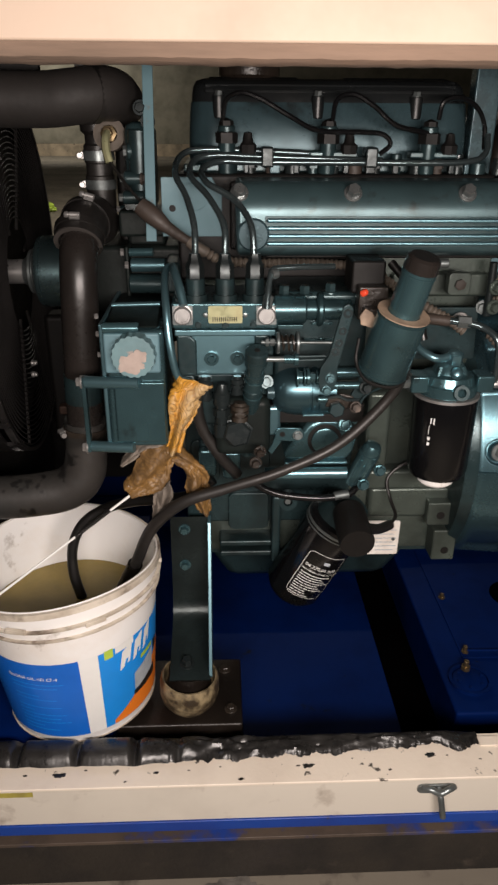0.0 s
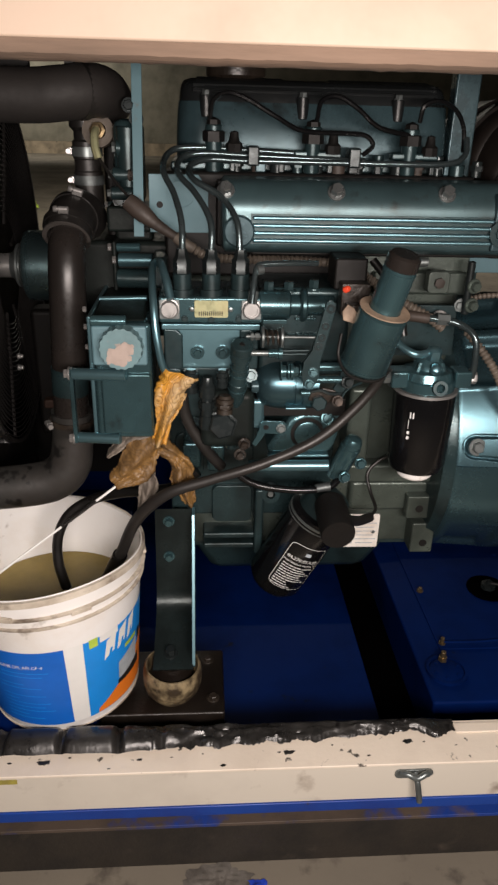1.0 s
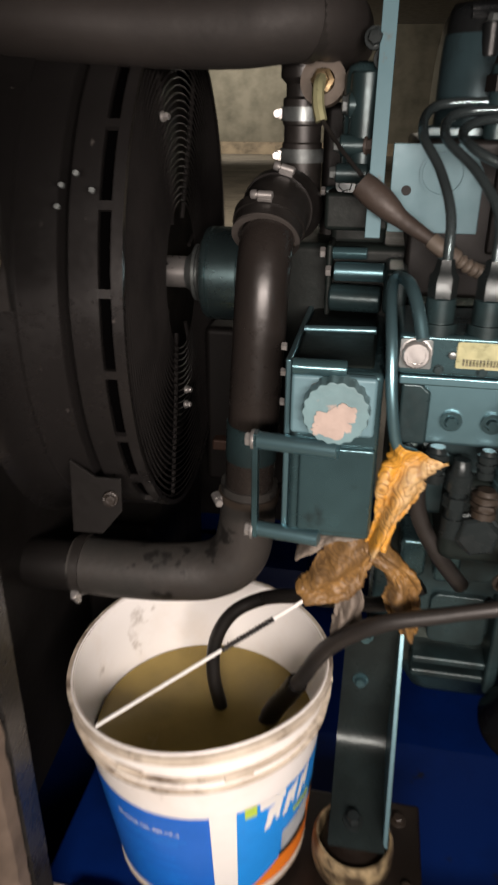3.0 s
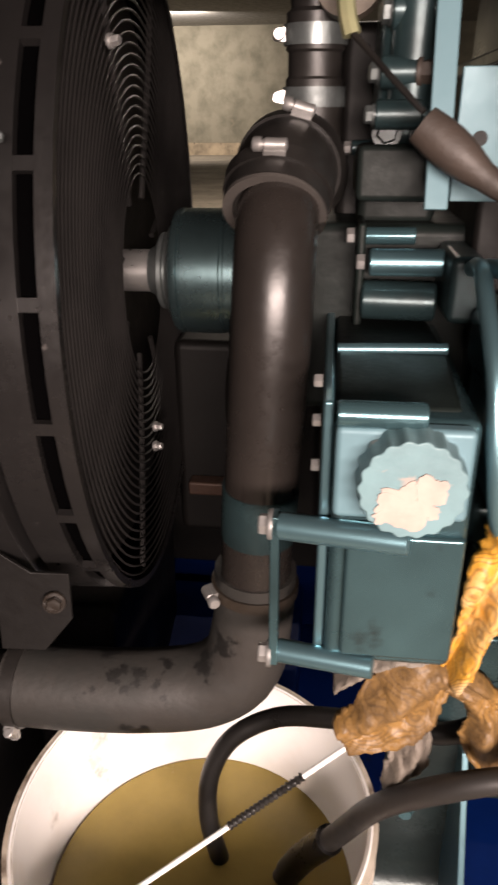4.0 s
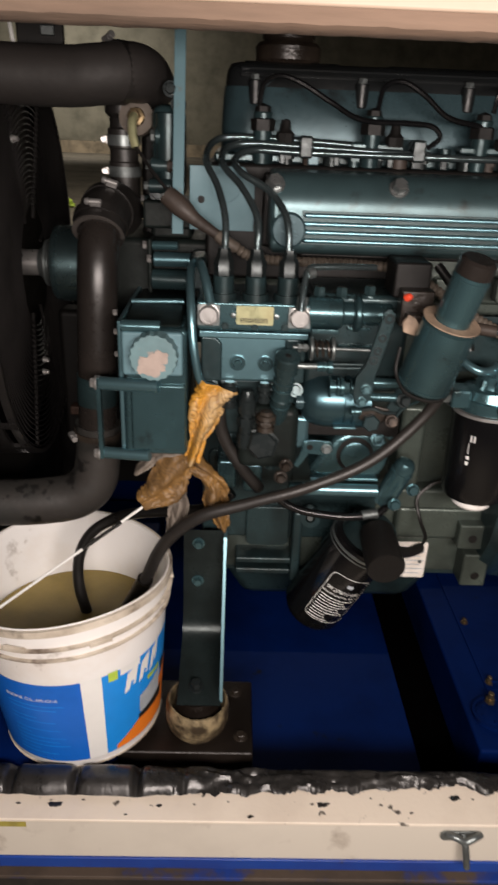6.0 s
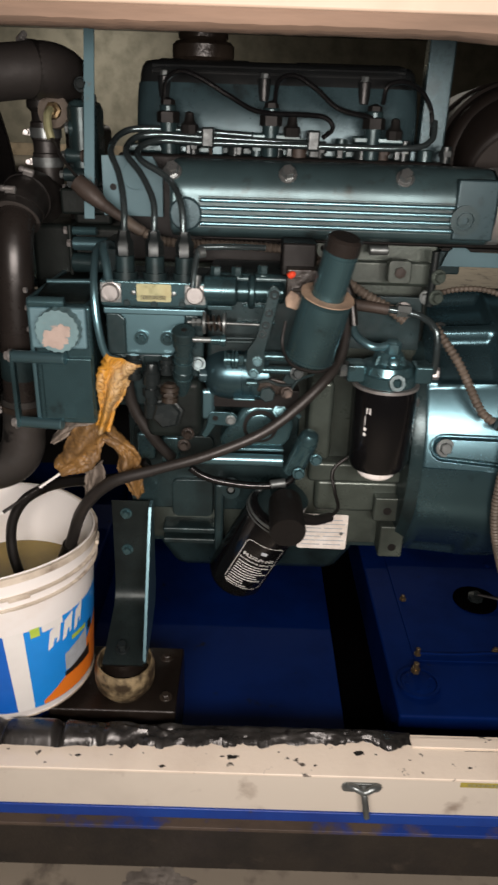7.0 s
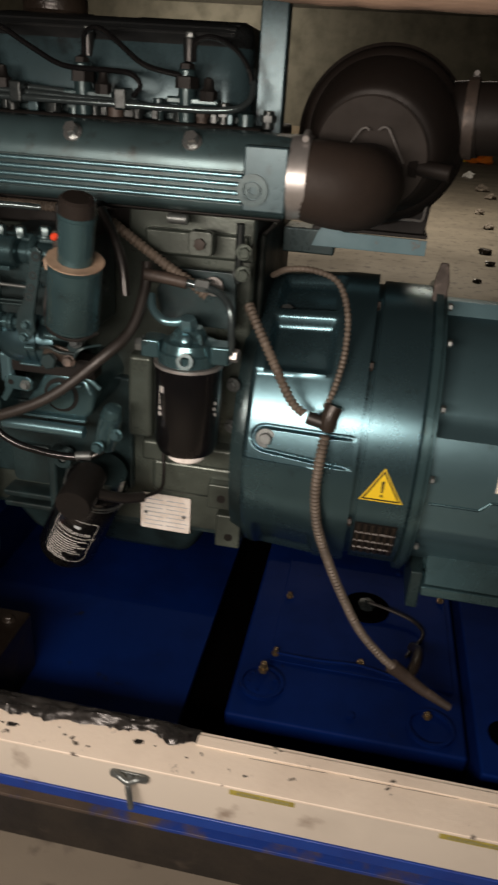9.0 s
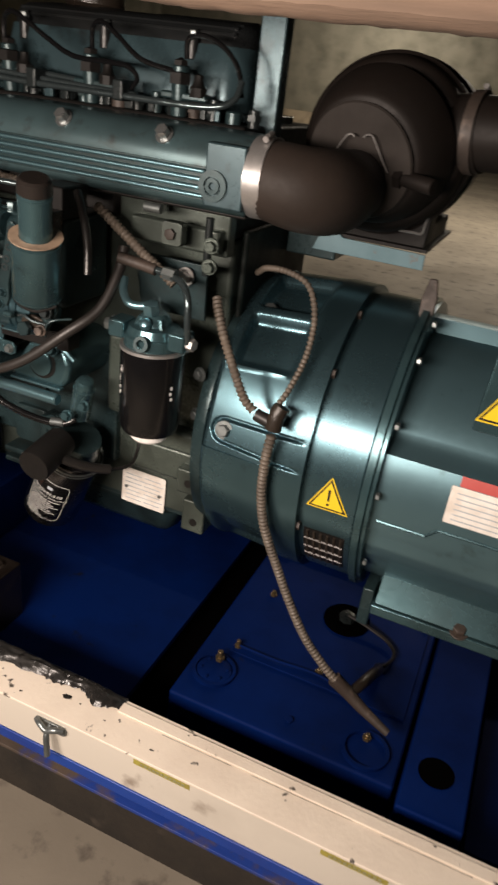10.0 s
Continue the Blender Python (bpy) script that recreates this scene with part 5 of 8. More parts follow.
    lathe(bm, (0.057, 1.066, 0.793), (0, -1, 0.15), [(0, 0.0235), (0.004, 0.0235), (0.0045, 0.0205), (0.013, 0.0205), (0.0155, 0.0175), (0.0155, 0.0)], 6, 0.25)
    part("hexagon_plug", bm, NUT_DARK, e, "large dark hexagon plug")
    for x, z0, z1, r, m in ((0.034, 0.795, 0.872, 0.0105, NUT_DARK), (0.060, 0.818, 0.845, 0.0115, GRIME), (0.012, 0.850, 0.884, 0.0095, NUT_DARK), (0.056, 0.858, 0.884, 0.008, NUT_DARK)):
        bm = bmesh.new()
        h = z1 - z0
        lathe(bm, (x, 1.047, z0), (0.02, 0.06, 1), [(0, r), (h * 0.25, r), (h * 0.25, r * 0.82), (h * 0.62, r * 0.82), (h * 0.62, r * 1.15), (h * 0.82, r * 1.15), (h * 0.86, r * 0.9), (h, r * 0.7), (h, 0.0)], 18)
        fu = part("fuel_union", bm, m, e, "stacked fuel union dulled by oil")
        bm = bmesh.new()
        lathe(bm, (x, 1.047, z0 + h * 0.40), (0.02, 0.06, 1), [(0, r * 1.1), (h * 0.14, r * 1.1)], 6)
        part("union_collar", bm, GRIME if r > 0.011 else NUT_DARK, fu)
    box_part("cast_shelf", (-0.015, 0.070, 1.20, 1.26, 0.752, 0.798), CAST, e, "pale green-grey casting shelf", 0.006)
    for x in (0.088, 0.094):
        bolt(e, (x - 0.004, 1.062, 0.745 + (x - 0.088) * 3), (0, -1, 0.1), 0.0065, 0.01, GRIME)
    # lower left bosses behind the rag
    for x0, z0 in ((-0.005, 0.66), (0.035, 0.655)):
        box_part("cast_foot", (x0, x0 + 0.03, 1.18, 1.26, z0, z0 + 0.05), TEAL, e, "", 0.006)
    # type plate on the crankcase
    bm = bmesh.new()
    slab(bm, rounded(0.092, 0.074, 0.004), (0.322, 1.262, 0.484), (1, 0, -0.01), (0.01, 0, 1), 0.0015)
    pl = part("type_plate", bm, PLATE, e, "worn aluminium type plate with rows of print")
    bm = bmesh.new()
    for r_ in range(7):
        for k in range(2 + r_ % 2):
            w = 0.034 - 0.008 * (r_ % 2)
            slab(bm, [(0, 0), (w, 0), (w, 0.0016), (0, 0.0016)], (0.284 + k * 0.040 / (1 + 0.5 * (r_ % 2)), 1.2602, 0.456 + r_ * 0.0088), (1, 0, -0.01), (0.01, 0, 1), 0.0003)
    part("print", bm, LABEL_GREY, pl)
    for x in (0.286, 0.357):
        bolt(pl, (x, 1.2600, 0.482), (0, -1, 0), 0.0035, 0.002, DULL, 0)
    # lifting lugs by the flywheel housing
    for z0, z1, x in ((0.530, 0.578, 0.430), (0.455, 0.520, 0.446)):
        lg = box_part("mount_lug", (x - 0.024, x + 0.020, 1.225, 1.29, z0, z1), CAST, e, "cast lug with a bolt hole", 0.004)
        bm = bmesh.new()
        lathe(bm, (x, 1.2248, z0 + 0.022), (0, -1, 0), [(0, 0.0075), (0.0006, 0.0075)], 18)
        part("bolt_hole", bm, BLACK, lg)
    bm = bmesh.new()
    lathe(bm, (0.446, 1.43, 0.645), (1, 0, 0), [(0, 0.225), (0.002, 0.245), (0.016, 0.250), (0.0225, 0.250)], 96)
    part("housing_flange", bm, TEAL_DARK, e, "dark flywheel housing flange")
    for z in (0.70, 0.77, 0.94):
        bolt(e, (0.444, 1.205, z), (-0.4, -1, 0), 0.008, 0.008, DULL)
    bm = bmesh.new()
    slab(bm, rounded(0.034, 0.034, 0.007), (0.392, 1.175, 0.982), (1, 0, 0), (0, 0, 1), -0.018)
    lug = part("square_boss", bm, CAST, e, "square boss with a rusty bolt", 0.002)
    bolt(lug, (0.392, 1.174, 0.982), (0, -1, 0), 0.0085, 0.004, BOOT, 0)
    box_part("rail", (0.30, 0.452, 1.215, 1.235, 0.955, 0.990), CAST, e, "", 0.004)
    rod_part("dowel", (0.345, 1.18, 1.012), (0.372, 1.18, 1.012), 0.007, DULL, e)
    rod_part("tall_bolt", (0.445, 1.19, 0.93), (0.445, 1.19, 1.012), 0.006, NUT_DARK, e)
    for z in (0.945, 0.975):
        bolt(e, (0.452, 1.185, z), (0.2, -1, 0), 0.008, 0.01, CAST)
    # round end boss and grommet by the lube filter
    bm = bmesh.new()
    ring(bm, (0.150, 1.235, 0.588), (0, -1, 0.1), 0.0165, 0.008, 0.02)
    part("sensor_boss", bm, TEAL_DARK, e, "worn round sensor boss")
    bolt(e, (0.150, 1.225, 0.588), (0, -1, 0.1), 0.006, 0.006, DULL, 0)
    bolt(e, (0.210, 1.19, 0.600), (0, -1, 0.2), 0.009, 0.009, DULL)
    # small pipes
    tube_part("banjo_pipe", [(-0.036, 1.215, 1.000), (-0.033, 1.150, 1.012), (-0.028, 1.108, 1.015), (-0.021, 1.085, 1.000), (-0.015, 1.071, 0.977)], 0.0058, TEAL_BRIGHT, e, "short worn fuel pipe", 12)
    tube_part("bent_pipe", [(-0.036, 1.200, 1.005), (-0.042, 1.150, 1.010), (-0.043, 1.122, 0.997), (-0.040, 1.090, 0.965), (-0.036, 1.078, 0.920), (-0.027, 1.080, 0.873), (-0.010, 1.086, 0.862)], 0.0054, TEAL_BRIGHT, e, "curved grey fuel pipe", 12)
    tube_part("return_pipe", [(0.0965, 1.068, 0.972), (0.0985, 1.074, 0.992), (0.1015, 1.082, 1.012), (0.1045, 1.086, 1.0200), (0.112, 1.089, 1.0225), (0.150, 1.098, 1.0228), (0.192, 1.112, 1.0205)], 0.0040, PIPE, e, "thin bent fuel pipe", 10)
    rod_part("pipe_stub", (0.0952, 1.040, 0.980), (0.0975, 1.042, 0.996), 0.0068, DULL, e, "", 14)
    rod_part("pipe_stub", (0.100, 1.036, 1.0240), (0.108, 1.040, 1.0250), 0.0066, DULL, e, "", 14)
    tube_part("braided_hose", [(0.085, 1.07, 0.705), (0.100, 1.07, 0.694), (0.128, 1.07, 0.684), (0.181, 1.07, 0.678), (0.225, 1.075, 0.680), (0.243, 1.085, 0.690)], 0.0058, GLOSS_BLACK, e, "thin black fuel hose", 10)
    rod_part("hose_crimp", (0.205, 1.073, 0.679), (0.228, 1.076, 0.6815), 0.0072, DULL, e, "bright crimped hose end", 14)
    tube_part("drain_tube", [(-0.002, 1.06, 0.861), (0.004, 1.07, 0.804), (0.028, 1.075, 0.755), (0.058, 1.085, 0.712)], 0.0085, RUBBER, e, "black rubber drain tube", 12)
    depth = {"injection_pump": 1.055, "governor": 1.036, "gear_case": 1.058, "hand_primer": 1.055, "lift_pump": 1.04, "hexagon_plug": 1.025, "fuel_union": 1.045,
             "fuel_pipe": 1.018, "pipe_stub": 1.05, "braided_hose": 1.06, "hose_crimp": 1.06, "drain_tube": 1.045}
    for ob in e.children:
        if ob.name.split(".")[0] in depth:
            set_back(ob, depth[ob.name.split(".")[0]])


engine()


# ---------------------------------------------------------------- filters on the engine
def fuel_filter():
    f = thing("fuel_filter", (0.369, 1.14, 0.685), "black spin-on fuel filter below a teal filter head", "fuel filter")
    c = Vector((0.370, 1.142, 0))
    bm = bmesh.new()
    lathe(bm, c + Vector((0, 0, 0.836)), (0, 0, -1), [(0, 0.046), (0.002, 0.0505), (0.010, 0.0515), (0.125, 0.0500), (0.138, 0.045), (0.143, 0.030), (0.143, 0)], 48)
    can = part("canister", bm, GLOSS_BLACK, f, "glossy black filter canister")
    bm = bmesh.new()
    lathe(bm, c + Vector((0, 0, 0.693)), (0, 0, -1), [(-0.004, 0.031), (0.010, 0.030), (0.014, 0.026), (0.014, 0.0)], 24)
    part("drain_plug", bm, WHITE_PLASTIC, can, "white drain plug")
    bm = bmesh.new()
    ring(bm, c + Vector((0, 0, 0.8345)), (0, 0, 1), 0.0525, 0.04, 0.0045, 48)
    part("rim", bm, STEEL, can, "bright rolled steel rim")
    bm = bmesh.new()
    lathe(bm, c + Vector((0, 0, 0.840)), (0, 0, 1), [(0, 0.047), (0.016, 0.047), (0.018, 0.043), (0.030, 0.039), (0.033, 0.027), (0.046, 0.022), (0.050, 0.018), (0.050, 0.0)], 36)
    for k in range(3):
        a = radians(-140 + 50 * k)
        q = Vector((0.370 + 0.034 * math.cos(a), 1.142 + 0.034 * math.sin(a), 0.858))
        rod(bm, q, q + Vector((-0.012 * math.cos(a), -0.012 * math.sin(a), 0.026)), 0.0042, 8)
    head = part("filter_head", bm, TEAL, f, "teal cast filter head")
    for sx in (-1, 1):
        bm = bmesh.new()
        x = 0.370 + sx * 0.052
        box(bm, x - 0.014, x + 0.014, 1.112, 1.150, 0.846, 0.874)
        part("port_block", bm, TEAL, head, "", 0.004)
        bolt(head, (x + sx * 0.013, 1.128, 0.860), (sx, -0.2, 0), 0.010, 0.012, STEEL if sx > 0 else DULL)
    bm = bmesh.new()
    ring(bm, (0.377, 1.100, 0.852), (0, -1, 0.25), 0.0120, 0.0070, 0.012)
    part("vent_port", bm, TEAL_DARK, head, "open threaded port")
    bm = bmesh.new()
    lathe(bm, (0.371, 1.128, 0.892), (0, -0.25, 1), [(0, 0.013), (0.010, 0.0135), (0.016, 0.012), (0.018, 0.0)], 6)
    part("banjo_nut", bm, TEAL_BRIGHT, head)
    bm = bmesh.new()
    lathe(bm, (0.372, 1.112, 0.876), (0, -0.6, 1), [(0, 0.009), (0.008, 0.009), (0.012, 0.005), (0.013, 0.0)], 16)
    part("bleed_screw", bm, TEAL_BRIGHT, head)
    bm = bmesh.new()
    slab(bm, [(0, 0), (0.115, 0), (0.112, 0.085), (0.01, 0.085), (-0.01, 0.05)], (0.312, 1.196, 0.875), (1, 0, 0), (0, 0, 1), -0.006)
    br = part("bracket", bm, TEAL_DARK, f, "teal filter bracket", 0.0015)
    bolt(br, (0.393, 1.188, 0.940), (0, -1, 0), 0.010, 0.010, STEEL)
    bm = bmesh.new()
    tube(bm, [(0.308, 1.150, 0.928), (0.316, 1.135, 0.912), (0.335, 1.12, 0.902), (0.352, 1.122, 0.900), (0.366, 1.126, 0.903)], 0.0062, 12)
    part("inlet_pipe", bm, TEAL_BRIGHT, f, "curved teal inlet pipe")
    bm = bmesh.new()
    tube(bm, [(0.300, 1.145, 0.958), (0.340, 1.150, 0.953), (0.375, 1.150, 0.949), (0.410, 1.14, 0.944), (0.432, 1.122, 0.928), (0.437, 1.118, 0.892), (0.437, 1.122, 0.862)], 0.0055, 12)
    part("outlet_pipe", bm, PIPE, f, "bent steel outlet pipe")
    bm = bmesh.new()
    tube(bm, [(0.300, 1.145, 0.958), (0.335, 1.150, 0.9535), (0.362, 1.150, 0.950)], 0.0085, 10)
    part("sleeve", bm, BOOT, f, "dusty sleeve on the pipe")
    bm = bmesh.new()
    lathe(bm, (0.376, 1.150, 0.9495), (1, -0.05, -0.05), [(0, 0.0095), (0.020, 0.0095)], 6)
    part("union_nut", bm, DULL, f)

    def on_can(a_deg, z):
        def fn(co):
            a = radians(a_deg) - co.y / 0.052
            return Vector((0.370 + math.sin(a) * 0.0519, 1.142 - math.cos(a) * 0.0519, z - co.x))
        return fn

    # white print that cannot be read, as plain bars round the can
    bm = bmesh.new()
    for w, h, x, y in ((0.010, 0.0022, 0, 0.0), (0.010, 0.0022, 0, -0.005), (0.016, 0.0010, 0.016, 0.002), (0.0055, 0.0045, 0.030, 0.001), (0.0055, 0.0045, 0.039, 0.001)):
        r = bmesh.ops.create_grid(bm, x_segments=2, y_segments=5, size=0.5)
        for v in r["verts"]:
            v.co = Vector((x + v.co.x * w, y + v.co.y * h, 0))
    remap(bm, on_can(-38, 0.805))
    part("print", bm, LABEL_WHITE, can, "small white print marks")
    bm = bmesh.new()
    for k in range(3):
        r = bmesh.ops.create_grid(bm, x_segments=2, y_segments=5, size=0.5)
        for v in r["verts"]:
            v.co = Vector((k * 0.009 + v.co.x * 0.005, 0.002 * (k % 2) + v.co.y * 0.004, 0))
    remap(bm, on_can(66, 0.785))
    part("print", bm, LABEL_WHITE, can, "small white print marks")
    f.location, f.scale = (0.385, 1.153, 0.667), (0.97, 0.97, 0.99)


fuel_filter()


def lube_filter():
    top, bot = Vector((0.226, 1.125, 0.612)), Vector((0.152, 1.150, 0.452))
    d = (bot - top).normalized()
    f = thing("oil_filter", bot, "black spin-on engine oil filter hanging at a slant", "oil filter")
    n = (bot - top).length
    bm = bmesh.new()
    lathe(bm, top, d, [(0, 0.040), (0.004, 0.0485), (0.012, 0.0495), (n - 0.014, 0.0495), (n - 0.002, 0.042), (n + 0.004, 0.025), (n + 0.004, 0)], 56)
    can = part("canister", bm, GLOSS_BLACK, f, "glossy black filter canister with white print")
    bm = bmesh.new()
    ring(bm, top + d * 0.010, d, 0.0508, 0.045, 0.004, 48)
    ring(bm, top + d * 0.018, d, 0.0505, 0.045, 0.002, 48)
    part("rim", bm, DULL, can, "rolled steel rim")
    bm = bmesh.new()
    lathe(bm, top - d * 0.03, d, [(0, 0.036), (0.03, 0.040), (0.034, 0.046)], 32)
    part("adapter", bm, TEAL_DARK, f, "dark filter adapter")
    # print wrapped round the can: u runs round it, v up along it
    side = d.cross(Vector((0, -1, 0))).normalized()
    front = side.cross(d).normalized()
    if front.y > 0:
        front, side = -front, -side

    def wrap(u0, v0):
        def fn(co):
            a = (co.x + u0) / 0.0499
            return top + d * (n - 0.018 - (co.y + v0)) + (front * math.cos(a) + side * math.sin(a) * (1 if side.x > 0 else -1)) * 0.0499
        return fn

    # white frame line
    outline = rounded(0.070, 0.098, 0.010, 6)
    bm = bmesh.new()
    inner = rounded(0.0684, 0.0964, 0.0093, 6)
    ov = [bm.verts.new((x, y, 0)) for x, y in outline]
    iv = [bm.verts.new((x, y, 0)) for x, y in inner]
    for i in range(len(ov)):
        j = (i + 1) % len(ov)
        bm.faces.new((ov[i], ov[j], iv[j], iv[i]))
    bmesh.ops.subdivide_edges(bm, edges=[e for e in bm.edges if e.calc_length() > 0.02], cuts=8, use_grid_fill=True)
    remap(bm, wrap(0.006, 0.062))
    part("print_frame", bm, LABEL_WHITE, can, "white rounded frame line")
    for text, size, u, v in (("04.270.01.0.00", 0.0098, -0.024, 0.078), ("MAINTENANCE INSTRUCTIONS", 0.0050, -0.027, 0.070)):
        bm = lettering(text, size)
        bmesh.ops.subdivide_edges(bm, edges=[e for e in bm.edges if e.calc_length() > 0.006], cuts=2)
        remap(bm, wrap(u, v))
        part("lettering", bm, LABEL_WHITE, can, "white printed lettering")
    for k in range(10):
        bm = bmesh.new()
        w = 0.054 - 0.012 * ((k * 5) % 3) / 2 - (0.02 if k > 6 else 0)
        at_u, step = 0.0, 0
        while at_u < w:
            ww = 0.0035 + 0.0012 * ((step * 7 + k * 3) % 5)
            r = bmesh.ops.create_grid(bm, x_segments=3, y_segments=1, size=0.5)
            for vtx in r["verts"]:
                vtx.co = Vector((vtx.co.x * ww + ww / 2 + at_u, vtx.co.y * 0.0017, 0))
            at_u += ww + 0.0013
            step += 1
        remap(bm, wrap(-0.024, 0.064 - k * 0.0052))
        part("print_line", bm, LABEL_WHITE, can)
    bm = bmesh.new()
    r = bmesh.ops.create_grid(bm, x_segments=3, y_segments=3, size=0.5)
    for vtx in r["verts"]:
        vtx.co = Vector((vtx.co.x * 0.010, vtx.co.y * 0.0065, 0))
    remap(bm, wrap(0.008, 0.096))
    part("emblem", bm, LABEL_GREY, can, "small grey emblem")
    set_back(f, 1.045)


lube_filter()


def breather():
    b = thing("breather_cap", (0.241, 1.035, 0.620), "matt black rubber breather elbow beside the oil filter", "breather cap")
    p0, p1 = Vector((0.236, 1.108, 0.634)), Vector((0.238, 1.030, 0.620))
    n = (p1 - p0).length
    bm = bmesh.new()
    lathe(bm, p0, p1 - p0, [(0, 0.018), (0.004, 0.0255), (0.02, 0.0265), (n - 0.004, 0.0275), (n, 0.0262), (n, 0.0)], 36)
    part("cap", bm, BLACK, b)
    bm = bmesh.new()
    tube(bm, [(0.252, 1.07, 0.625), (0.285, 1.10, 0.603), (0.312, 1.13, 0.592)], 0.0085, 10)
    part("spout", bm, RUBBER, b)
    bm = bmesh.new()
    tube(bm, [(0.312, 1.13, 0.592), (0.330, 1.165, 0.590), (0.326, 1.195, 0.606), (0.322, 1.21, 0.636), (0.345, 1.215, 0.660), (0.375, 1.22, 0.668)], 0.003, 8)
    part("wire", bm, RUBBER, b)
    set_back(b, 1.02)


breather()


def solenoid():
    s = thing("water_separator", (0.26, 1.07, 0.88), "teal twin cylinder on a dirty clamp bracket", "separator")
    p0, p1 = Vector((0.287, 1.010, 1.050)), Vector((0.255, 1.052, 0.883))
    d = (p1 - p0).normalized()
    n = (p1 - p0).length
    bm = bmesh.new()
    lathe(bm, p0, d, [(0, 0.0), (0, 0.0188), (0.004, 0.0212), (0.020, 0.0216), (0.0205, 0.0224), (0.023, 0.0224), (0.0235, 0.0216), (0.085, 0.0216)], 36)
    part("upper_cylinder", bm, TEAL, s)
    bm = bmesh.new()
    lathe(bm, p0 - d * 0.003, d, [(0, 0.0), (0, 0.0180), (0.003, 0.0215), (0.0185, 0.0225), (0.0195, 0.0212)], 36)
    part("upper_cap", bm, BROWN_BLACK, s, "dark brown cap of the cylinder")
    bm = bmesh.new()
    lathe(bm, p0 + d * 0.080, d, [(0, 0.027), (0.004, 0.0335), (n - 0.0915, 0.0335), (n - 0.0910, 0.0345), (n - 0.0880, 0.0345), (n - 0.0875, 0.0335), (n - 0.085, 0.0320), (n - 0.083, 0.0)], 48)
    part("lower_cylinder", bm, TEAL, s)
    bm = bmesh.new()
    ring(bm, p0 + d * 0.0765, d, 0.0352, 0.022, 0.0016, 36)
    part("clamp_plate", bm, TAN_DIRT, s, "dirty bare metal clamp plate")
    bm = bmesh.new()
    tube(bm, [(0.222, 1.055, 0.935), (0.219, 1.05, 0.905), (0.228, 1.035, 0.885), (0.248, 1.028, 0.876), (0.272, 1.03, 0.874), (0.292, 1.045, 0.882)], 0.0022, 6)
    part("wire_strap", bm, BLACK, s)
    bm = bmesh.new()
    box(bm, 0.222, 0.262, 1.075, 1.10, 0.955, 1.000)
    box(bm, 0.228, 0.245, 1.055, 1.08, 0.953, 0.975)
    part("bracket", bm, GRIME, s, "dirty brown bracket", 0.002)
    bm = bmesh.new()
    slab(bm, [(0, 0), (0.016, -0.005), (0.034, -0.006), (0.038, 0.004), (0.020, 0.008), (0.014, 0.017), (0.005, 0.022), (-0.002, 0.012)], (0.222, 1.050, 0.955), (1, 0, 0), (0, 0, 1), -0.004)
    part("bare_tab", bm, TAN_DIRT, s, "bare dirty metal tab", 0.001)
    bm = bmesh.new()
    lathe(bm, (0.226, 1.073, 0.992), (0.5, -0.6, 0.4), [(0, 0.0048), (0.006, 0.0044), (0.0078, 0.003), (0.008, 0)], 16)
    part("cap", bm, RED_CAP, s, "small red plastic cap")
    # rear bracket's black stands for the shade behind the separator
    bm = bmesh.new()
    box(bm, 0.215, 0.262, 1.10, 1.16, 0.985, 1.030)
    part("rear_bracket", bm, BLACK, s, "bracket coloured black for the shade it stands in", 0.004)


solenoid()


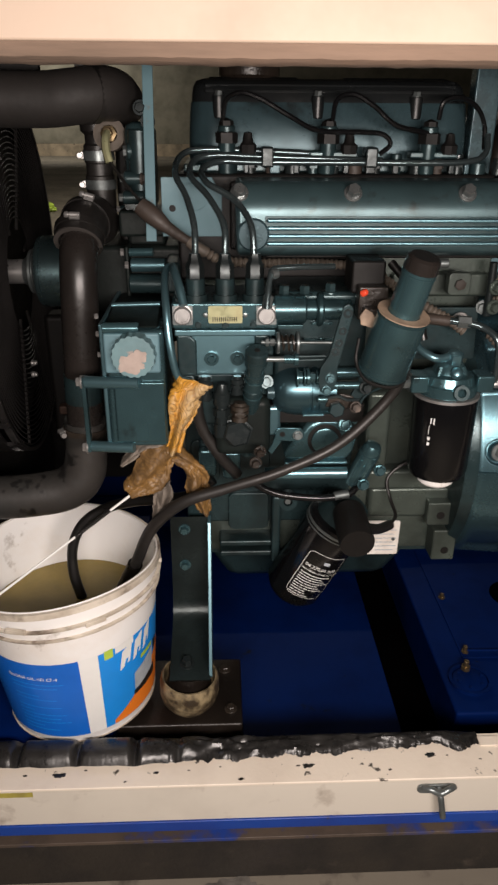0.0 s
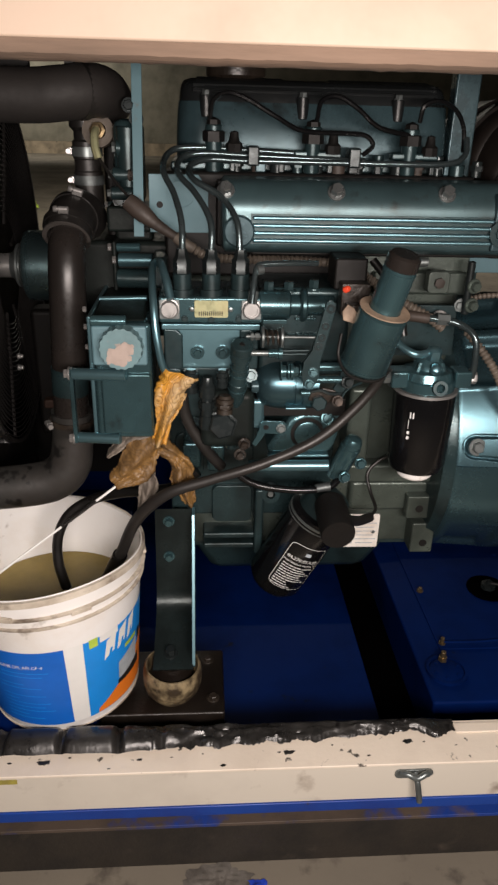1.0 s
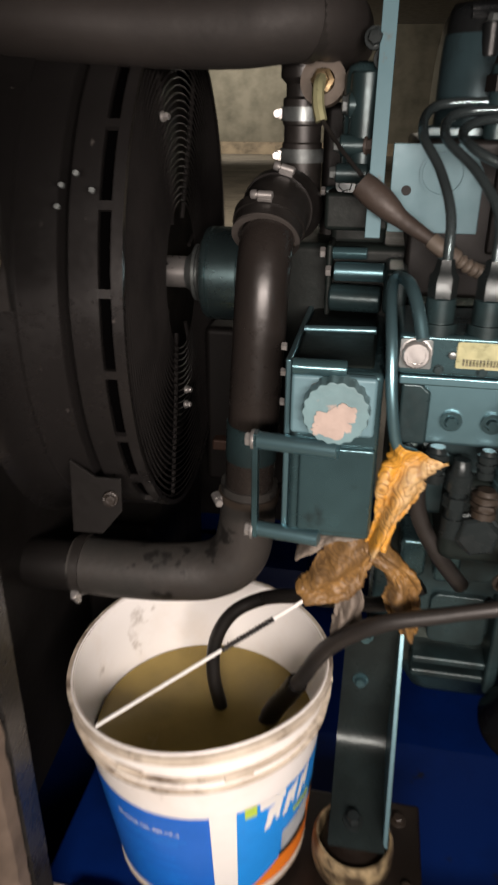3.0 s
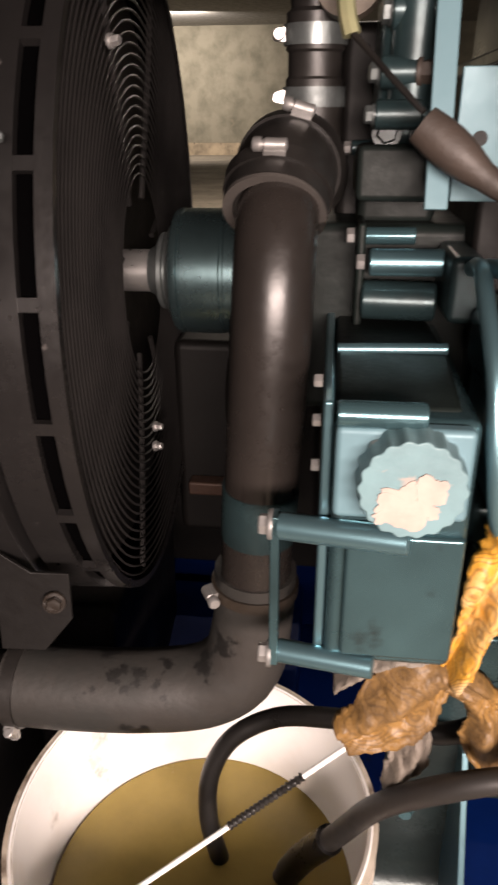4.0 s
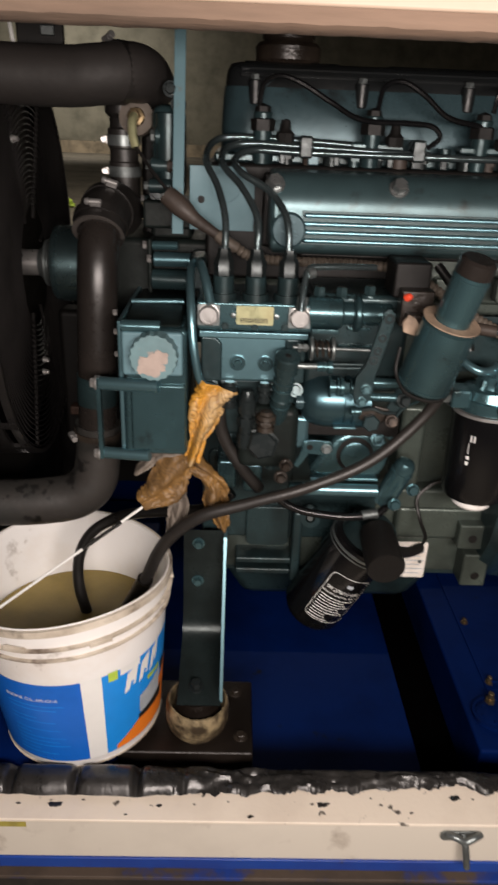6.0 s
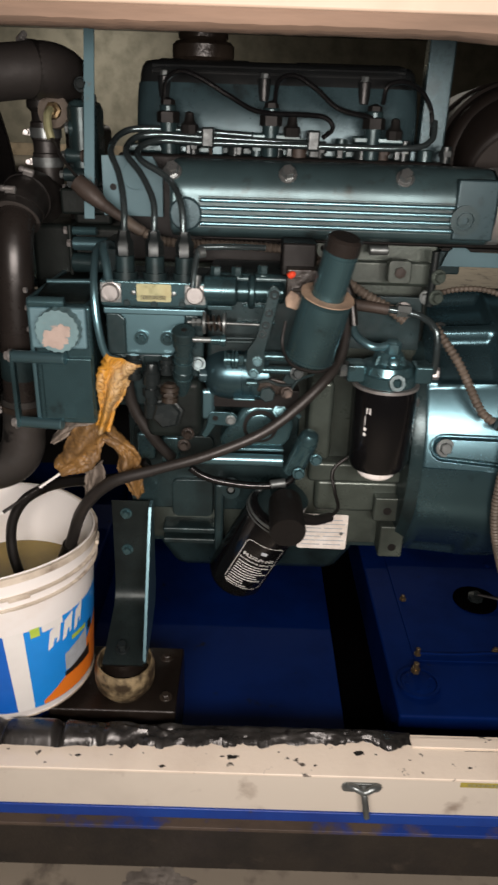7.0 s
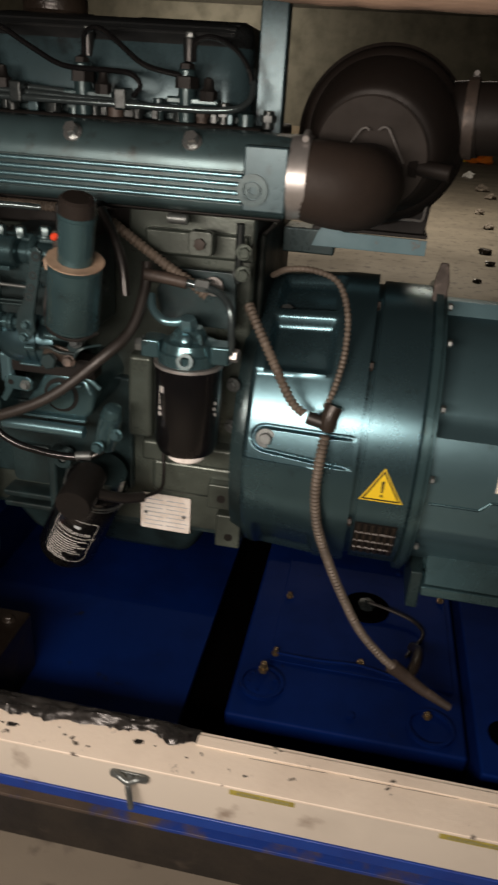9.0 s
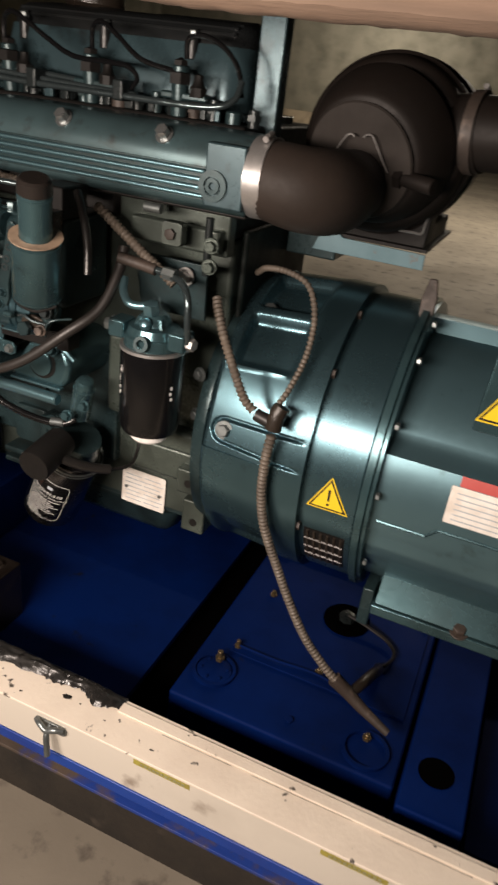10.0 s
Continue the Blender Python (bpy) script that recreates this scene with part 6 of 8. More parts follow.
# ---------------------------------------------------------------- engine mount
def engine_mount():
    m = thing("engine_mount_leg", (-0.03, 1.105, 0.238), "oily dark steel engine mount leg on a rubber block", "engine mount")
    bm = bmesh.new()
    prof = [(1.210, 0.566), (1.212, 0.480), (1.213, 0.410), (1.206, 0.375), (1.186, 0.354), (1.150, 0.343), (1.110, 0.333), (1.068, 0.324)]
    prof = [(p.y, p.z) for p in spline([(0, y, z) for y, z in prof], 6)]
    half = [0.033 + 0.002 * min(1.0, (0.566 - z) / 0.24) for y, z in prof]
    cx = [-0.0255 for y, z in prof]
    a = [[bm.verts.new((c + s * h, y + o * 0.006, z + o * 0.003)) for s in (-1, 1)] for (y, z), h, c in zip(prof, half, cx) for o in (0,)]
    b = [[bm.verts.new((c + s * h, y + 0.007, z - 0.009)) for s in (-1, 1)] for (y, z), h, c in zip(prof, half, cx)]
    for k in range(len(prof) - 1):
        for lo, hi in ((a[k], a[k + 1]), (b[k], b[k + 1])):
            bm.faces.new((lo[0], lo[1], hi[1], hi[0]))
        for s in (0, 1):
            bm.faces.new((a[k][s], a[k + 1][s], b[k + 1][s], b[k][s]))
    for k in (0, -1):
        bm.faces.new((a[k][0], a[k][1], b[k][1], b[k][0]))
    part("leg_plate", bm, LEG, m, "bent oily leg plate", 0, 50)
    bm = bmesh.new()
    slab(bm, [(1.076, 0.3235), (1.080, 0.317), (1.112, 0.322), (1.170, 0.336), (1.205, 0.352), (1.221, 0.385), (1.222, 0.562), (1.196, 0.562)], (0.0075, 0, 0), (0, 1, 0), (0, 0, 1), 0.006)
    part("side_web", bm, FRAME, m, "straight-edged stiffening web with a bright front edge", 0.001)
    for x, y, z in ((-0.034, 1.2105, 0.540), (-0.035, 1.212, 0.464)):
        bolt(m, (x, y, z), (0, -1, 0), 0.0075, 0.009, TEAL)
    bolt(m, (-0.031, 1.101, 0.331), (0, -0.22, 1), 0.009, 0.013, NUT_DARK)
    bm = bmesh.new()
    lathe(bm, (-0.030, 1.105, 0.2382), (0.03, -0.03, 1), [(0, 0.037), (0.008, 0.043), (0.018, 0.0495), (0.032, 0.0530), (0.052, 0.0530), (0.063, 0.0510), (0.067, 0.0488), (0.067, 0.0460), (0.056, 0.0440), (0.036, 0.043), (0.034, 0.0)], 48)
    for v in bm.verts:
        v.co.z += 0.0022 * noise.noise(v.co * 40) * (1 if v.co.z > 0.275 else 0)
    part("rubber_block", bm, MOUNT_RUBBER, m, "round grimy tan rubber cup")
    bm = bmesh.new()
    lathe(bm, (-0.030, 1.105, 0.272), (0, 0, 1), [(0, 0.0425), (0.012, 0.040), (0.024, 0.036), (0.044, 0.034), (0.047, 0.0)], 28)
    part("rubber_core", bm, TAR, m, "dark oily rubber core")


engine_mount()


# ---------------------------------------------------------------- radiator, fan guard and hoses
FAN = Vector((-0.023, 1.43, 0.946))


def radiator():
    r = thing("radiator", (-0.52, 1.40, 0.29), "black radiator with fan shroud behind a wire guard", "radiator")
    bm = bmesh.new()
    box(bm, -0.60, -0.49, 1.04, 1.76, 0.2745, 1.300)
    part("core", bm, BLACK, r, "black radiator core", 0.01)
    bm = bmesh.new()
    box(bm, -0.60, -0.43, 1.06, 1.74, 1.285, 1.36)
    part("header_tank", bm, BLACK, r, "black header tank", 0.015)
    bm = bmesh.new()
    box(bm, -0.49, -0.475, 1.055, 1.745, 0.30, 1.29)
    part("shroud_plate", bm, BLACK, r, "", 0.004)
    bm = bmesh.new()
    lathe(bm, FAN + Vector((-0.475, 0, 0)), (1, 0, 0), [(0, 0.360), (0.02, 0.338), (0.045, 0.328), (0.075, 0.326), (0.076, 0.321), (0.118, 0.319), (0.120, 0.315)], 96)
    part("shroud", bm, SHROUD, r, "round black fan shroud")
    # slotted guard band: two hoops tied by short bars
    for x0, x1, ro in ((-0.345, -0.3165, 0.318), (-0.3035, -0.292, 0.318)):
        bm = bmesh.new()
        ring(bm, FAN + Vector((x0, 0, 0)), (1, 0, 0), ro, ro - 0.007, x1 - x0, 96)
        part("guard_hoop", bm, SHROUD, r, "black guard hoop")
    for k in range(24):
        a = 2 * math.pi * (k + 0.45) / 24
        c = FAN + Vector((-0.310, 0.3145 * math.cos(a), 0.3145 * math.sin(a)))
        bm = bmesh.new()
        m = Matrix.Translation(c) @ Matrix.Rotation(a, 4, "X")
        box(bm, -0.0075, 0.0075, -0.003, 0.003, -0.0045, 0.0045, m)
        part("guard_bar", bm, SHROUD, r)
    bm = bmesh.new()
    lathe(bm, FAN + Vector((-0.36, 0, 0)), (1, 0, 0), [(0, 0.295), (0.03, 0.290)], 64)
    part("fan_disc", bm, BLACK, r, "dark fan behind the guard")
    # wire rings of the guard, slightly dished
    # black lining added behind them as the shade inside the band
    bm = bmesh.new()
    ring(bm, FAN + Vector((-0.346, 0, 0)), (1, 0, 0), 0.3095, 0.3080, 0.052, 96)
    part("inner_lining", bm, PIT, r, "black lining added for the shade inside the guard band")
    for k in range(25):
        rad = 0.100 + 0.0086 * k
        bm = bmesh.new()
        n = 96
        x = -0.3185 - 0.007 * (1 - k / 24)
        pts = [Vector((x, FAN.y + rad * math.cos(2 * math.pi * i / n), FAN.z + rad * math.sin(2 * math.pi * i / n))) for i in range(n)]
        rings = []
        for i in range(n):
            a = 2 * math.pi * i / n
            out = Vector((0, math.cos(a), math.sin(a)))
            rings.append([bm.verts.new(pts[i] + out * 0.0012 * math.cos(q) + Vector((1, 0, 0)) * 0.0012 * math.sin(q)) for q in (0.2, 1.77, 3.34, 4.91)])
        for i in range(n):
            p, q = rings[i], rings[(i + 1) % n]
            for s in range(4):
                bm.faces.new((p[s], p[(s + 1) % 4], q[(s + 1) % 4], q[s]))
        part("guard_ring", bm, GUARD, r)
    for k in range(8):
        a = 2 * math.pi * (k + 0.5) / 8
        u = Vector((0, math.cos(a), math.sin(a)))
        bm = bmesh.new()
        tube(bm, [FAN + Vector((-0.307, 0, 0)) + u * 0.08, FAN + Vector((-0.303, 0, 0)) + u * 0.18, FAN + Vector((-0.300, 0, 0)) + u * 0.314], 0.003, 6)
        part("guard_spoke", bm, GUARD, r)
    for p in ((-0.312, 1.297, 1.148), (-0.316, 1.385, 0.772), (-0.316, 1.392, 0.792)):
        bolt(r, p, (1, -0.3, 0.1), 0.0040, 0.007, STEEL, 1.4)
    for p, d in (((-0.352, 1.12, 1.10), (0.2, -1, 0.3)), ((-0.34, 1.125, 1.085), (0.2, -1, 0.3)), ((-0.375, 1.125, 1.07), (0.2, -1, 0.3)), ((-0.365, 1.115, 1.09), (0.2, -1, 0.3))):
        bolt(r, p, d, 0.0032, 0.004, DULL, 0, "screw")
    bm = bmesh.new()
    slab(bm, rounded(0.030, 0.020, 0.004), (-0.366, 1.322, 1.288), (1, 0, 0), (0, 0.2, 1), 0.001)
    part("tank_label", bm, LABEL_ORANGE, r, "orange warning label")
    bm = bmesh.new()
    tube(bm, [(-0.303, 1.325, 1.255), (-0.306, 1.318, 1.285), (-0.309, 1.315, 1.34)], 0.0030, 8)
    part("white_wire", bm, LABEL_WHITE, r, "white wire beside the header tank")
    bm = bmesh.new()
    box(bm, -0.300, -0.236, 1.320, 1.332, 1.230, 1.345)
    hb = part("hose_bracket", bm, BLACK, r, "black hanger plate above the hose", 0.003)
    bm = bmesh.new()
    box(bm, -0.266, -0.247, 1.312, 1.321, 1.279, 1.292)
    part("clip", bm, DULL, hb, "dull steel clip", 0.002)
    # lower feet below the shroud
    bm = bmesh.new()
    box(bm, -0.47, -0.36, 1.32, 1.70, 0.30, 0.60)
    part("lower_panel", bm, BLACK, r, "dark lower panel", 0.01)
    bm = bmesh.new()
    rod(bm, (-0.49, 1.166, 0.634), (-0.38, 1.166, 0.634), 0.031)
    part("outlet", bm, BLACK, r, "black outlet stub")
    # angled bracket below the shroud with its bolt
    bm = bmesh.new()
    slab(bm, [(0, 0), (0.030, 0), (0.030, -0.040), (0.006, -0.070), (-0.03, -0.070), (-0.03, 0.02)], (-0.370, 1.142, 0.775), (1, 0, 0), (0, 0.12, 1), -0.004)
    br = part("shroud_bracket", bm, BLACK, r, "dusty angled bracket below the shroud", 0.001)
    bolt(br, (-0.352, 1.136, 0.752), (0.2, -1, 0.2), 0.0065, 0.006, GRIME, 1.4)
    r.matrix_world = Matrix.Translation((-0.315, 1.43, 0)) @ Matrix.Rotation(radians(3.1), 4, "Z") @ Matrix.Translation((0.315, -1.43, 0)) @ Matrix.Translation(r.location)


radiator()


def hoses():
    h = thing("upper_radiator_hose", (-0.25, 1.25, 1.19), "thick black rubber upper radiator hose", "radiator hose")
    bm = bmesh.new()
    tube(bm, [(-0.50, 1.235, 1.236), (-0.40, 1.235, 1.233), (-0.30, 1.24, 1.228), (-0.215, 1.242, 1.227), (-0.170, 1.245, 1.231), (-0.133, 1.265, 1.236), (-0.120, 1.31, 1.234), (-0.117, 1.36, 1.225)], 0.0365, 28)
    part("hose", bm, UPPER_HOSE, h)
    hose_clamp(h, (-0.146, 1.257, 1.2345), (0.75, 0.66, 0), 0.0372, (-0.35, 0.1, 1), band_mat=RUBBER)
    l = thing("lower_radiator_pipe", (-0.17, 1.17, 0.61), "brown-black metal coolant pipe joined by rubber hoses", "coolant pipe")
    bm = bmesh.new()
    tube(bm, [(-0.164, 1.246, 1.062), (-0.168, 1.211, 1.048), (-0.1695, 1.184, 1.030), (-0.170, 1.169, 1.000), (-0.171, 1.163, 0.96), (-0.174, 1.162, 0.90), (-0.178, 1.164, 0.83), (-0.183, 1.168, 0.735)], 0.0272, 36)
    part("pipe", bm, BROWN_BLACK, l, "bent brown-black steel pipe")
    bm = bmesh.new()
    tube(bm, [(-0.158, 1.296, 1.054), (-0.162, 1.261, 1.065), (-0.167, 1.231, 1.060), (-0.1705, 1.210, 1.048), (-0.172, 1.198, 1.038)], 0.0355, 36)
    col = part("rubber_elbow", bm, RUBBER, l, "dusty rubber elbow sleeve")
    bm = bmesh.new()
    ring(bm, (-0.172, 1.199, 1.039), (-0.06, -0.72, -0.70), 0.0352, 0.0285, 0.0028, 40)
    part("hose_lip", bm, RUBBER_EDGE, l, "pale worn cut end of the rubber sleeve")
    hose_clamp(l, (-0.1705, 1.212, 1.050), (-0.06, -0.72, -0.68), 0.0362, (-0.03, -0.70, 0.72), band_mat=RUBBER)
    hose_clamp(l, (-0.1655, 1.242, 1.063), (-0.14, -1, -0.3), 0.0362, (0.22, -0.35, 0.9), band_mat=RUBBER)
    bm = bmesh.new()
    tube(bm, [(-0.1775, 1.1642, 0.849), (-0.1793, 1.1658, 0.806)], 0.0284, 32, 4)
    part("painted_band", bm, TEAL_DARK, l, "green-painted lower band of the pipe")
    bm = bmesh.new()
    tube(bm, [(-0.1815, 1.170, 0.772), (-0.184, 1.172, 0.725), (-0.193, 1.172, 0.676), (-0.222, 1.170, 0.648), (-0.275, 1.167, 0.638), (-0.34, 1.166, 0.634), (-0.402, 1.166, 0.634)], 0.0, 32, 10,
         lambda s: 0.0325 + 0.0035 * min(1, max(0, (s - 0.05) / 0.06)))
    part("lower_hose", bm, OLD_RUBBER, l, "dusty oil-spotted rubber bottom hose")
    hose_clamp(l, (-0.1822, 1.171, 0.756), (0.05, 0, 1), 0.0335, (-0.9, -0.5, 0), 0.009, GRIME)
    hose_clamp(l, (-0.392, 1.166, 0.634), (1, 0, 0), 0.0370, (0, -0.8, -0.6), band_mat=RUBBER)
    # bypass hose beside the thermostat
    b = thing("bypass_hose", (-0.138, 1.235, 1.06), "short black bypass hose with two bright clamps", "coolant hose")
    bm = bmesh.new()
    lathe(bm, (-0.152, 1.322, 1.056), (0.0, -0.02, 1), [(0, 0.0225), (0.02, 0.0225), (0.066, 0.0222), (0.068, 0.0205), (0.084, 0.0205), (0.086, 0.0222), (0.110, 0.0222), (0.113, 0.019), (0.125, 0.019), (0.131, 0.025), (0.160, 0.025), (0.162, 0.0)], 36)
    part("hose", bm, RUBBER, b)
    for z in (1.110, 1.152):
        hose_clamp(b, (-0.152, 1.3210, z), (0, -0.02, 1), 0.0228, (-1, -0.12, 0), 0.014, DULL)
    # temperature sensor with its ring
    s = thing("temperature_sensor", (-0.122, 1.230, 1.178), "brass temperature sensor in a pale round boss", "sensor")
    bm = bmesh.new()
    ring(bm, (-0.128, 1.300, 1.181), (-0.1, -1, 0.15), 0.024, 0.0125, 0.012)
    part("boss", bm, CONDUIT, s, "pale pinkish round boss")
    bm = bmesh.new()
    lathe(bm, (-0.128, 1.300, 1.181), (-0.1, -1, 0.15), [(0, 0.0130), (0.016, 0.0125), (0.017, 0.008), (0.026, 0.007), (0.027, 0.0)], 6)
    part("hexagon", bm, BRASS, s)
    bm = bmesh.new()
    tube(bm, [(-0.130, 1.276, 1.184), (-0.131, 1.262, 1.176), (-0.130, 1.255, 1.160), (-0.126, 1.252, 1.145)], 0.0062, 8)
    part("terminal", bm, BRASS_PLATE, s, "dull yellow terminal sleeve")
    bm = bmesh.new()
    tube(bm, [(-0.126, 1.252, 1.147), (-0.118, 1.240, 1.138), (-0.100, 1.215, 1.118), (-0.080, 1.20, 1.098)], 0.0022, 8)
    part("lead", bm, RUBBER, s)
    t = thing("wiring_boot", (-0.05, 1.19, 1.05), "dusty brown rubber wiring boot on the loom", "wiring boot")
    bm = bmesh.new()
    tube(bm, [(-0.080, 1.20, 1.091), (-0.064, 1.196, 1.079), (-0.043, 1.190, 1.063), (-0.022, 1.185, 1.050), (-0.006, 1.182, 1.041)], 0.016, 20, 8, lambda s: 0.0122 + 0.003 * math.sin(min(1, s / 0.05) * 3.1) - 0.070 * s)
    part("boot", bm, BOOT, t)
    bm = bmesh.new()
    tube(bm, [(-0.010, 1.183, 1.043), (0.000, 1.18, 1.036), (0.014, 1.18, 1.028)], 0.0085, 10)
    part("knotted_end", bm, CONDUIT, t)


hoses()


# ---------------------------------------------------------------- conduits and wiring
def conduit(pts, r, label, at):
    c = thing("flexible_conduit", at, label, "conduit", "wiring conduits of the generator")
    bm = bmesh.new()
    corrugated(bm, pts, r)
    part("conduit", bm, CONDUIT, c)
    return c


def deeper(pts, k=1.03):
    """The same run of cable, set back towards the bell housing."""
    e = Vector((0.30, 0.10, 1.17))
    return [e + (Vector(p) - e) * (k if p[2] > 0.5 else 1 + (k - 1) * max(0.0, (p[2] - 0.28) / 0.22)) for p in pts]


def wiring():
    conduit([(0.012, 1.18, 1.030), (0.030, 1.185, 1.018), (0.048, 1.195, 1.012), (0.090, 1.20, 1.009), (0.164, 1.20, 1.009), (0.225, 1.20, 1.006)], 0.0075,
            "dusty ribbed conduit running below the intake manifold", (0.1, 1.2, 1.0))
    conduit([(0.262, 1.18, 1.000), (0.300, 1.18, 0.975), (0.345, 1.175, 0.948), (0.380, 1.17, 0.930), (0.405, 1.17, 0.912)], 0.0078,
            "dusty ribbed conduit above the fuel filter", (0.33, 1.18, 0.95))
    d = conduit(deeper([(0.455, 1.175, 0.905), (0.465, 1.160, 0.893), (0.493, 1.135, 0.855), (0.531, 1.125, 0.790), (0.552, 1.122, 0.772)]), 0.0075,
                "dusty ribbed conduit over the flywheel housing", (0.5, 1.13, 0.85))
    bm = bmesh.new()
    tube(bm, deeper([(0.558, 1.119, 0.769), (0.568, 1.118, 0.767), (0.582, 1.117, 0.764)]), 0.0098, 12)
    part("coupling", bm, RUBBER, d, "black coupling")
    e = conduit([(0.476, 1.315, 0.918), (0.506, 1.280, 0.938), (0.548, 1.262, 0.943), (0.583, 1.256, 0.930), (0.602, 1.246, 0.890), (0.606, 1.222, 0.838), (0.599, 1.186, 0.795), (0.589, 1.165, 0.768)], 0.0050,
                "thin ribbed conduit arching over the housing", (0.55, 1.2, 0.9))
    bm = bmesh.new()
    tube(bm, deeper([(0.594, 1.122, 0.790), (0.589, 1.117, 0.774), (0.587, 1.116, 0.756)]), 0.0128, 12)
    part("cable_tie_knot", bm, GRIME, e, "grimy taped junction")
    f = conduit(deeper([(0.586, 1.117, 0.745), (0.582, 1.117, 0.70), (0.582, 1.122, 0.64), (0.592, 1.13, 0.58), (0.618, 1.145, 0.505), (0.650, 1.16, 0.435), (0.690, 1.178, 0.36), (0.735, 1.19, 0.305), (0.765, 1.195, 0.278)]), 0.0080,
                "long dusty ribbed conduit hanging down to the tank", (0.65, 1.16, 0.4))
    bm = bmesh.new()
    tube(bm, [(0.758, 1.195, 0.283), (0.785, 1.198, 0.262), (0.815, 1.195, 0.243), (0.848, 1.190, 0.228), (0.870, 1.185, 0.220)], 0.0, 12, 8, lambda s: 0.0135 - 0.05 * s)
    part("taped_end", bm, BOOT, f, "taped brown cable end")
    bm = bmesh.new()
    tube(bm, [(0.79, 1.20, 0.258), (0.805, 1.235, 0.262), (0.815, 1.29, 0.24), (0.818, 1.34, 0.205), (0.815, 1.37, 0.182)], 0.010, 10)
    part("branch", bm, GRIME, f, "dark cable branch")
    g = thing("return_hose", (0.33, 1.1, 0.9), "thin grey hose looping from the separator", "hose")
    bm = bmesh.new()
    tube(bm, [(0.272, 1.12, 1.025), (0.292, 1.105, 1.00), (0.310, 1.09, 0.965), (0.318, 1.08, 0.925)], 0.006, 10)
    part("hose", bm, HOSE_BLACK, g)


wiring()


# ---------------------------------------------------------------- alternator
AX = Vector((0, 1.43, 0.645))


def around(x, a_deg, r):
    """A place on the alternator: a from the front (-y) upwards."""
    a = radians(a_deg)
    return Vector((x, AX.y - r * math.cos(a), AX.z + r * math.sin(a)))


def alternator():
    t = thing("alternator", (0.85, 1.43, 0.38), "teal generator alternator with bell housing and warning stickers", "alternator")
    # bell housing with scooped pockets between ribs
    bm = bmesh.new()
    xs = [0.468, 0.470, 0.475] + [0.4765 + 0.0015 * k for k in range(20)] + [0.508 + 0.004 * k for k in range(22)] + [0.5945, 0.598, 0.604, 0.606, 0.612, 0.622, 0.636, 0.641, 0.645]

    def step(v, a0, a1, soft):
        """1 between a0 and a1, easing to 0 over soft on both sides."""
        u = max(0.0, min(1.0, (v - a0) / soft, (a1 - v) / soft))
        return u * u * (3 - 2 * u)

    def bell_r(x, a):
        r = 0.262 - 0.075 * max(0.0, 0.594 - x)
        if x < 0.475:
            r -= 0.5 * (0.475 - x)
        for a0, a1, deep, soft, x1 in ((36, 59, 0.020, 3.5, 0.594), (61.5, 88, 0.020, 3.5, 0.594), (-64, -27, 0.016, 4.0, 0.594), (96, 150, 0.016, 5.0, 0.594)):
            r -= deep * step(a, a0, a1, soft) * step(x, 0.484, x1, 0.014)
        # flat pad with the long bolt boss
        if 4 < a < 36 and x < 0.594:
            r *= 0.55 + 0.45 * math.cos(radians(16)) / math.cos(radians(a - 20))
            r -= 0.03 * (0.594 - x)
        arc = math.radians(a - 12.0) * 0.262
        tilt = 0.06 * max(0.0, x - 0.503) * (1 if arc < 0 else 0)
        dist = math.hypot(min(0.0, x - 0.503), arc + tilt)
        if x < 0.634:
            r -= 0.0065 * step(dist, 0.0165, 0.0245, 0.0030)
            r += 0.0015 * step(dist, -0.1, 0.0165, 0.002)
        return r

    turn = [-90 + 1.5 * k for k in range(62)] + [3 + 0.125 * k for k in range(144)] + [21 + k for k in range(249)]
    n = len(turn)
    rings = [[bm.verts.new(around(x, a, bell_r(x, a))) for a in turn] for x in xs]
    for p, q in zip(rings, rings[1:]):
        for i in range(n):
            j = (i + 1) % n
            bm.faces.new((p[i], p[j], q[j], q[i]))
    bm.faces.new(rings[0])
    bm.faces.new(rings[-1])
    bell = part("bell_housing", bm, BELL, t, "glossy teal bell housing with cast pockets", 0, 45)
    for a in (12, 64):
        p = around(0.503, a, 0.2495 if a == 12 else 0.238)
        d = (p - Vector((p.x, AX.y, AX.z)))
        bolt(bell, p, d, 0.0105, 0.009, DULL, 1.5)
    # flange ring bolts
    for a in (-18, 42, 70):
        p = around(0.640, a, 0.251)
        bm = bmesh.new()
        lathe(bm, p, (1, 0, 0), [(0, 0.0075), (0.010, 0.0075)], 6)
        part("flange_bolt", bm, BOOT, t)
    # adapter groove and first ring of the alternator frame
    bm = bmesh.new()
    lathe(bm, (0.645, AX.y, AX.z), (1, 0, 0), [(0, 0.246), (0.010, 0.246), (0.011, 0.252), (0.088, 0.252), (0.090, 0.250)], 120)
    part("end_ring", bm, BELL, t, "smooth glossy teal end ring")
    bm = bmesh.new()
    lathe(bm, (0.735, AX.y, AX.z), (1, 0, 0), [(0, 0.246), (0.002, 0.262), (0.013, 0.262), (0.015, 0.256), (0.020, 0.256), (0.021, 0.240)], 120)
    part("end_flange", bm, TEAL, t, "raised end flange")
    for a in (-28, 5, 30, 55, 75):
        p = around(0.757, a, 0.249)
        bolt(t, p, (1, 0, 0), 0.006, 0.006, DULL, 0, "flange_bolt")
    # main frame: round with a flattened waist step
    bm = bmesh.new()
    xs2 = (0.755, 1.42)
    rings = []
    for x in xs2:
        row = []
        for i in range(144):
            a = 360 * i / 144 - 90
            r = 0.236
            if 20 < a < 26:
                r = 0.236 - 0.022 * (a - 20) / 6
            elif 26 <= a < 90:
                r = 0.214
            if -26 < a < -16:
                r += 0.004
            row.append(bm.verts.new(around(x, a, r)))
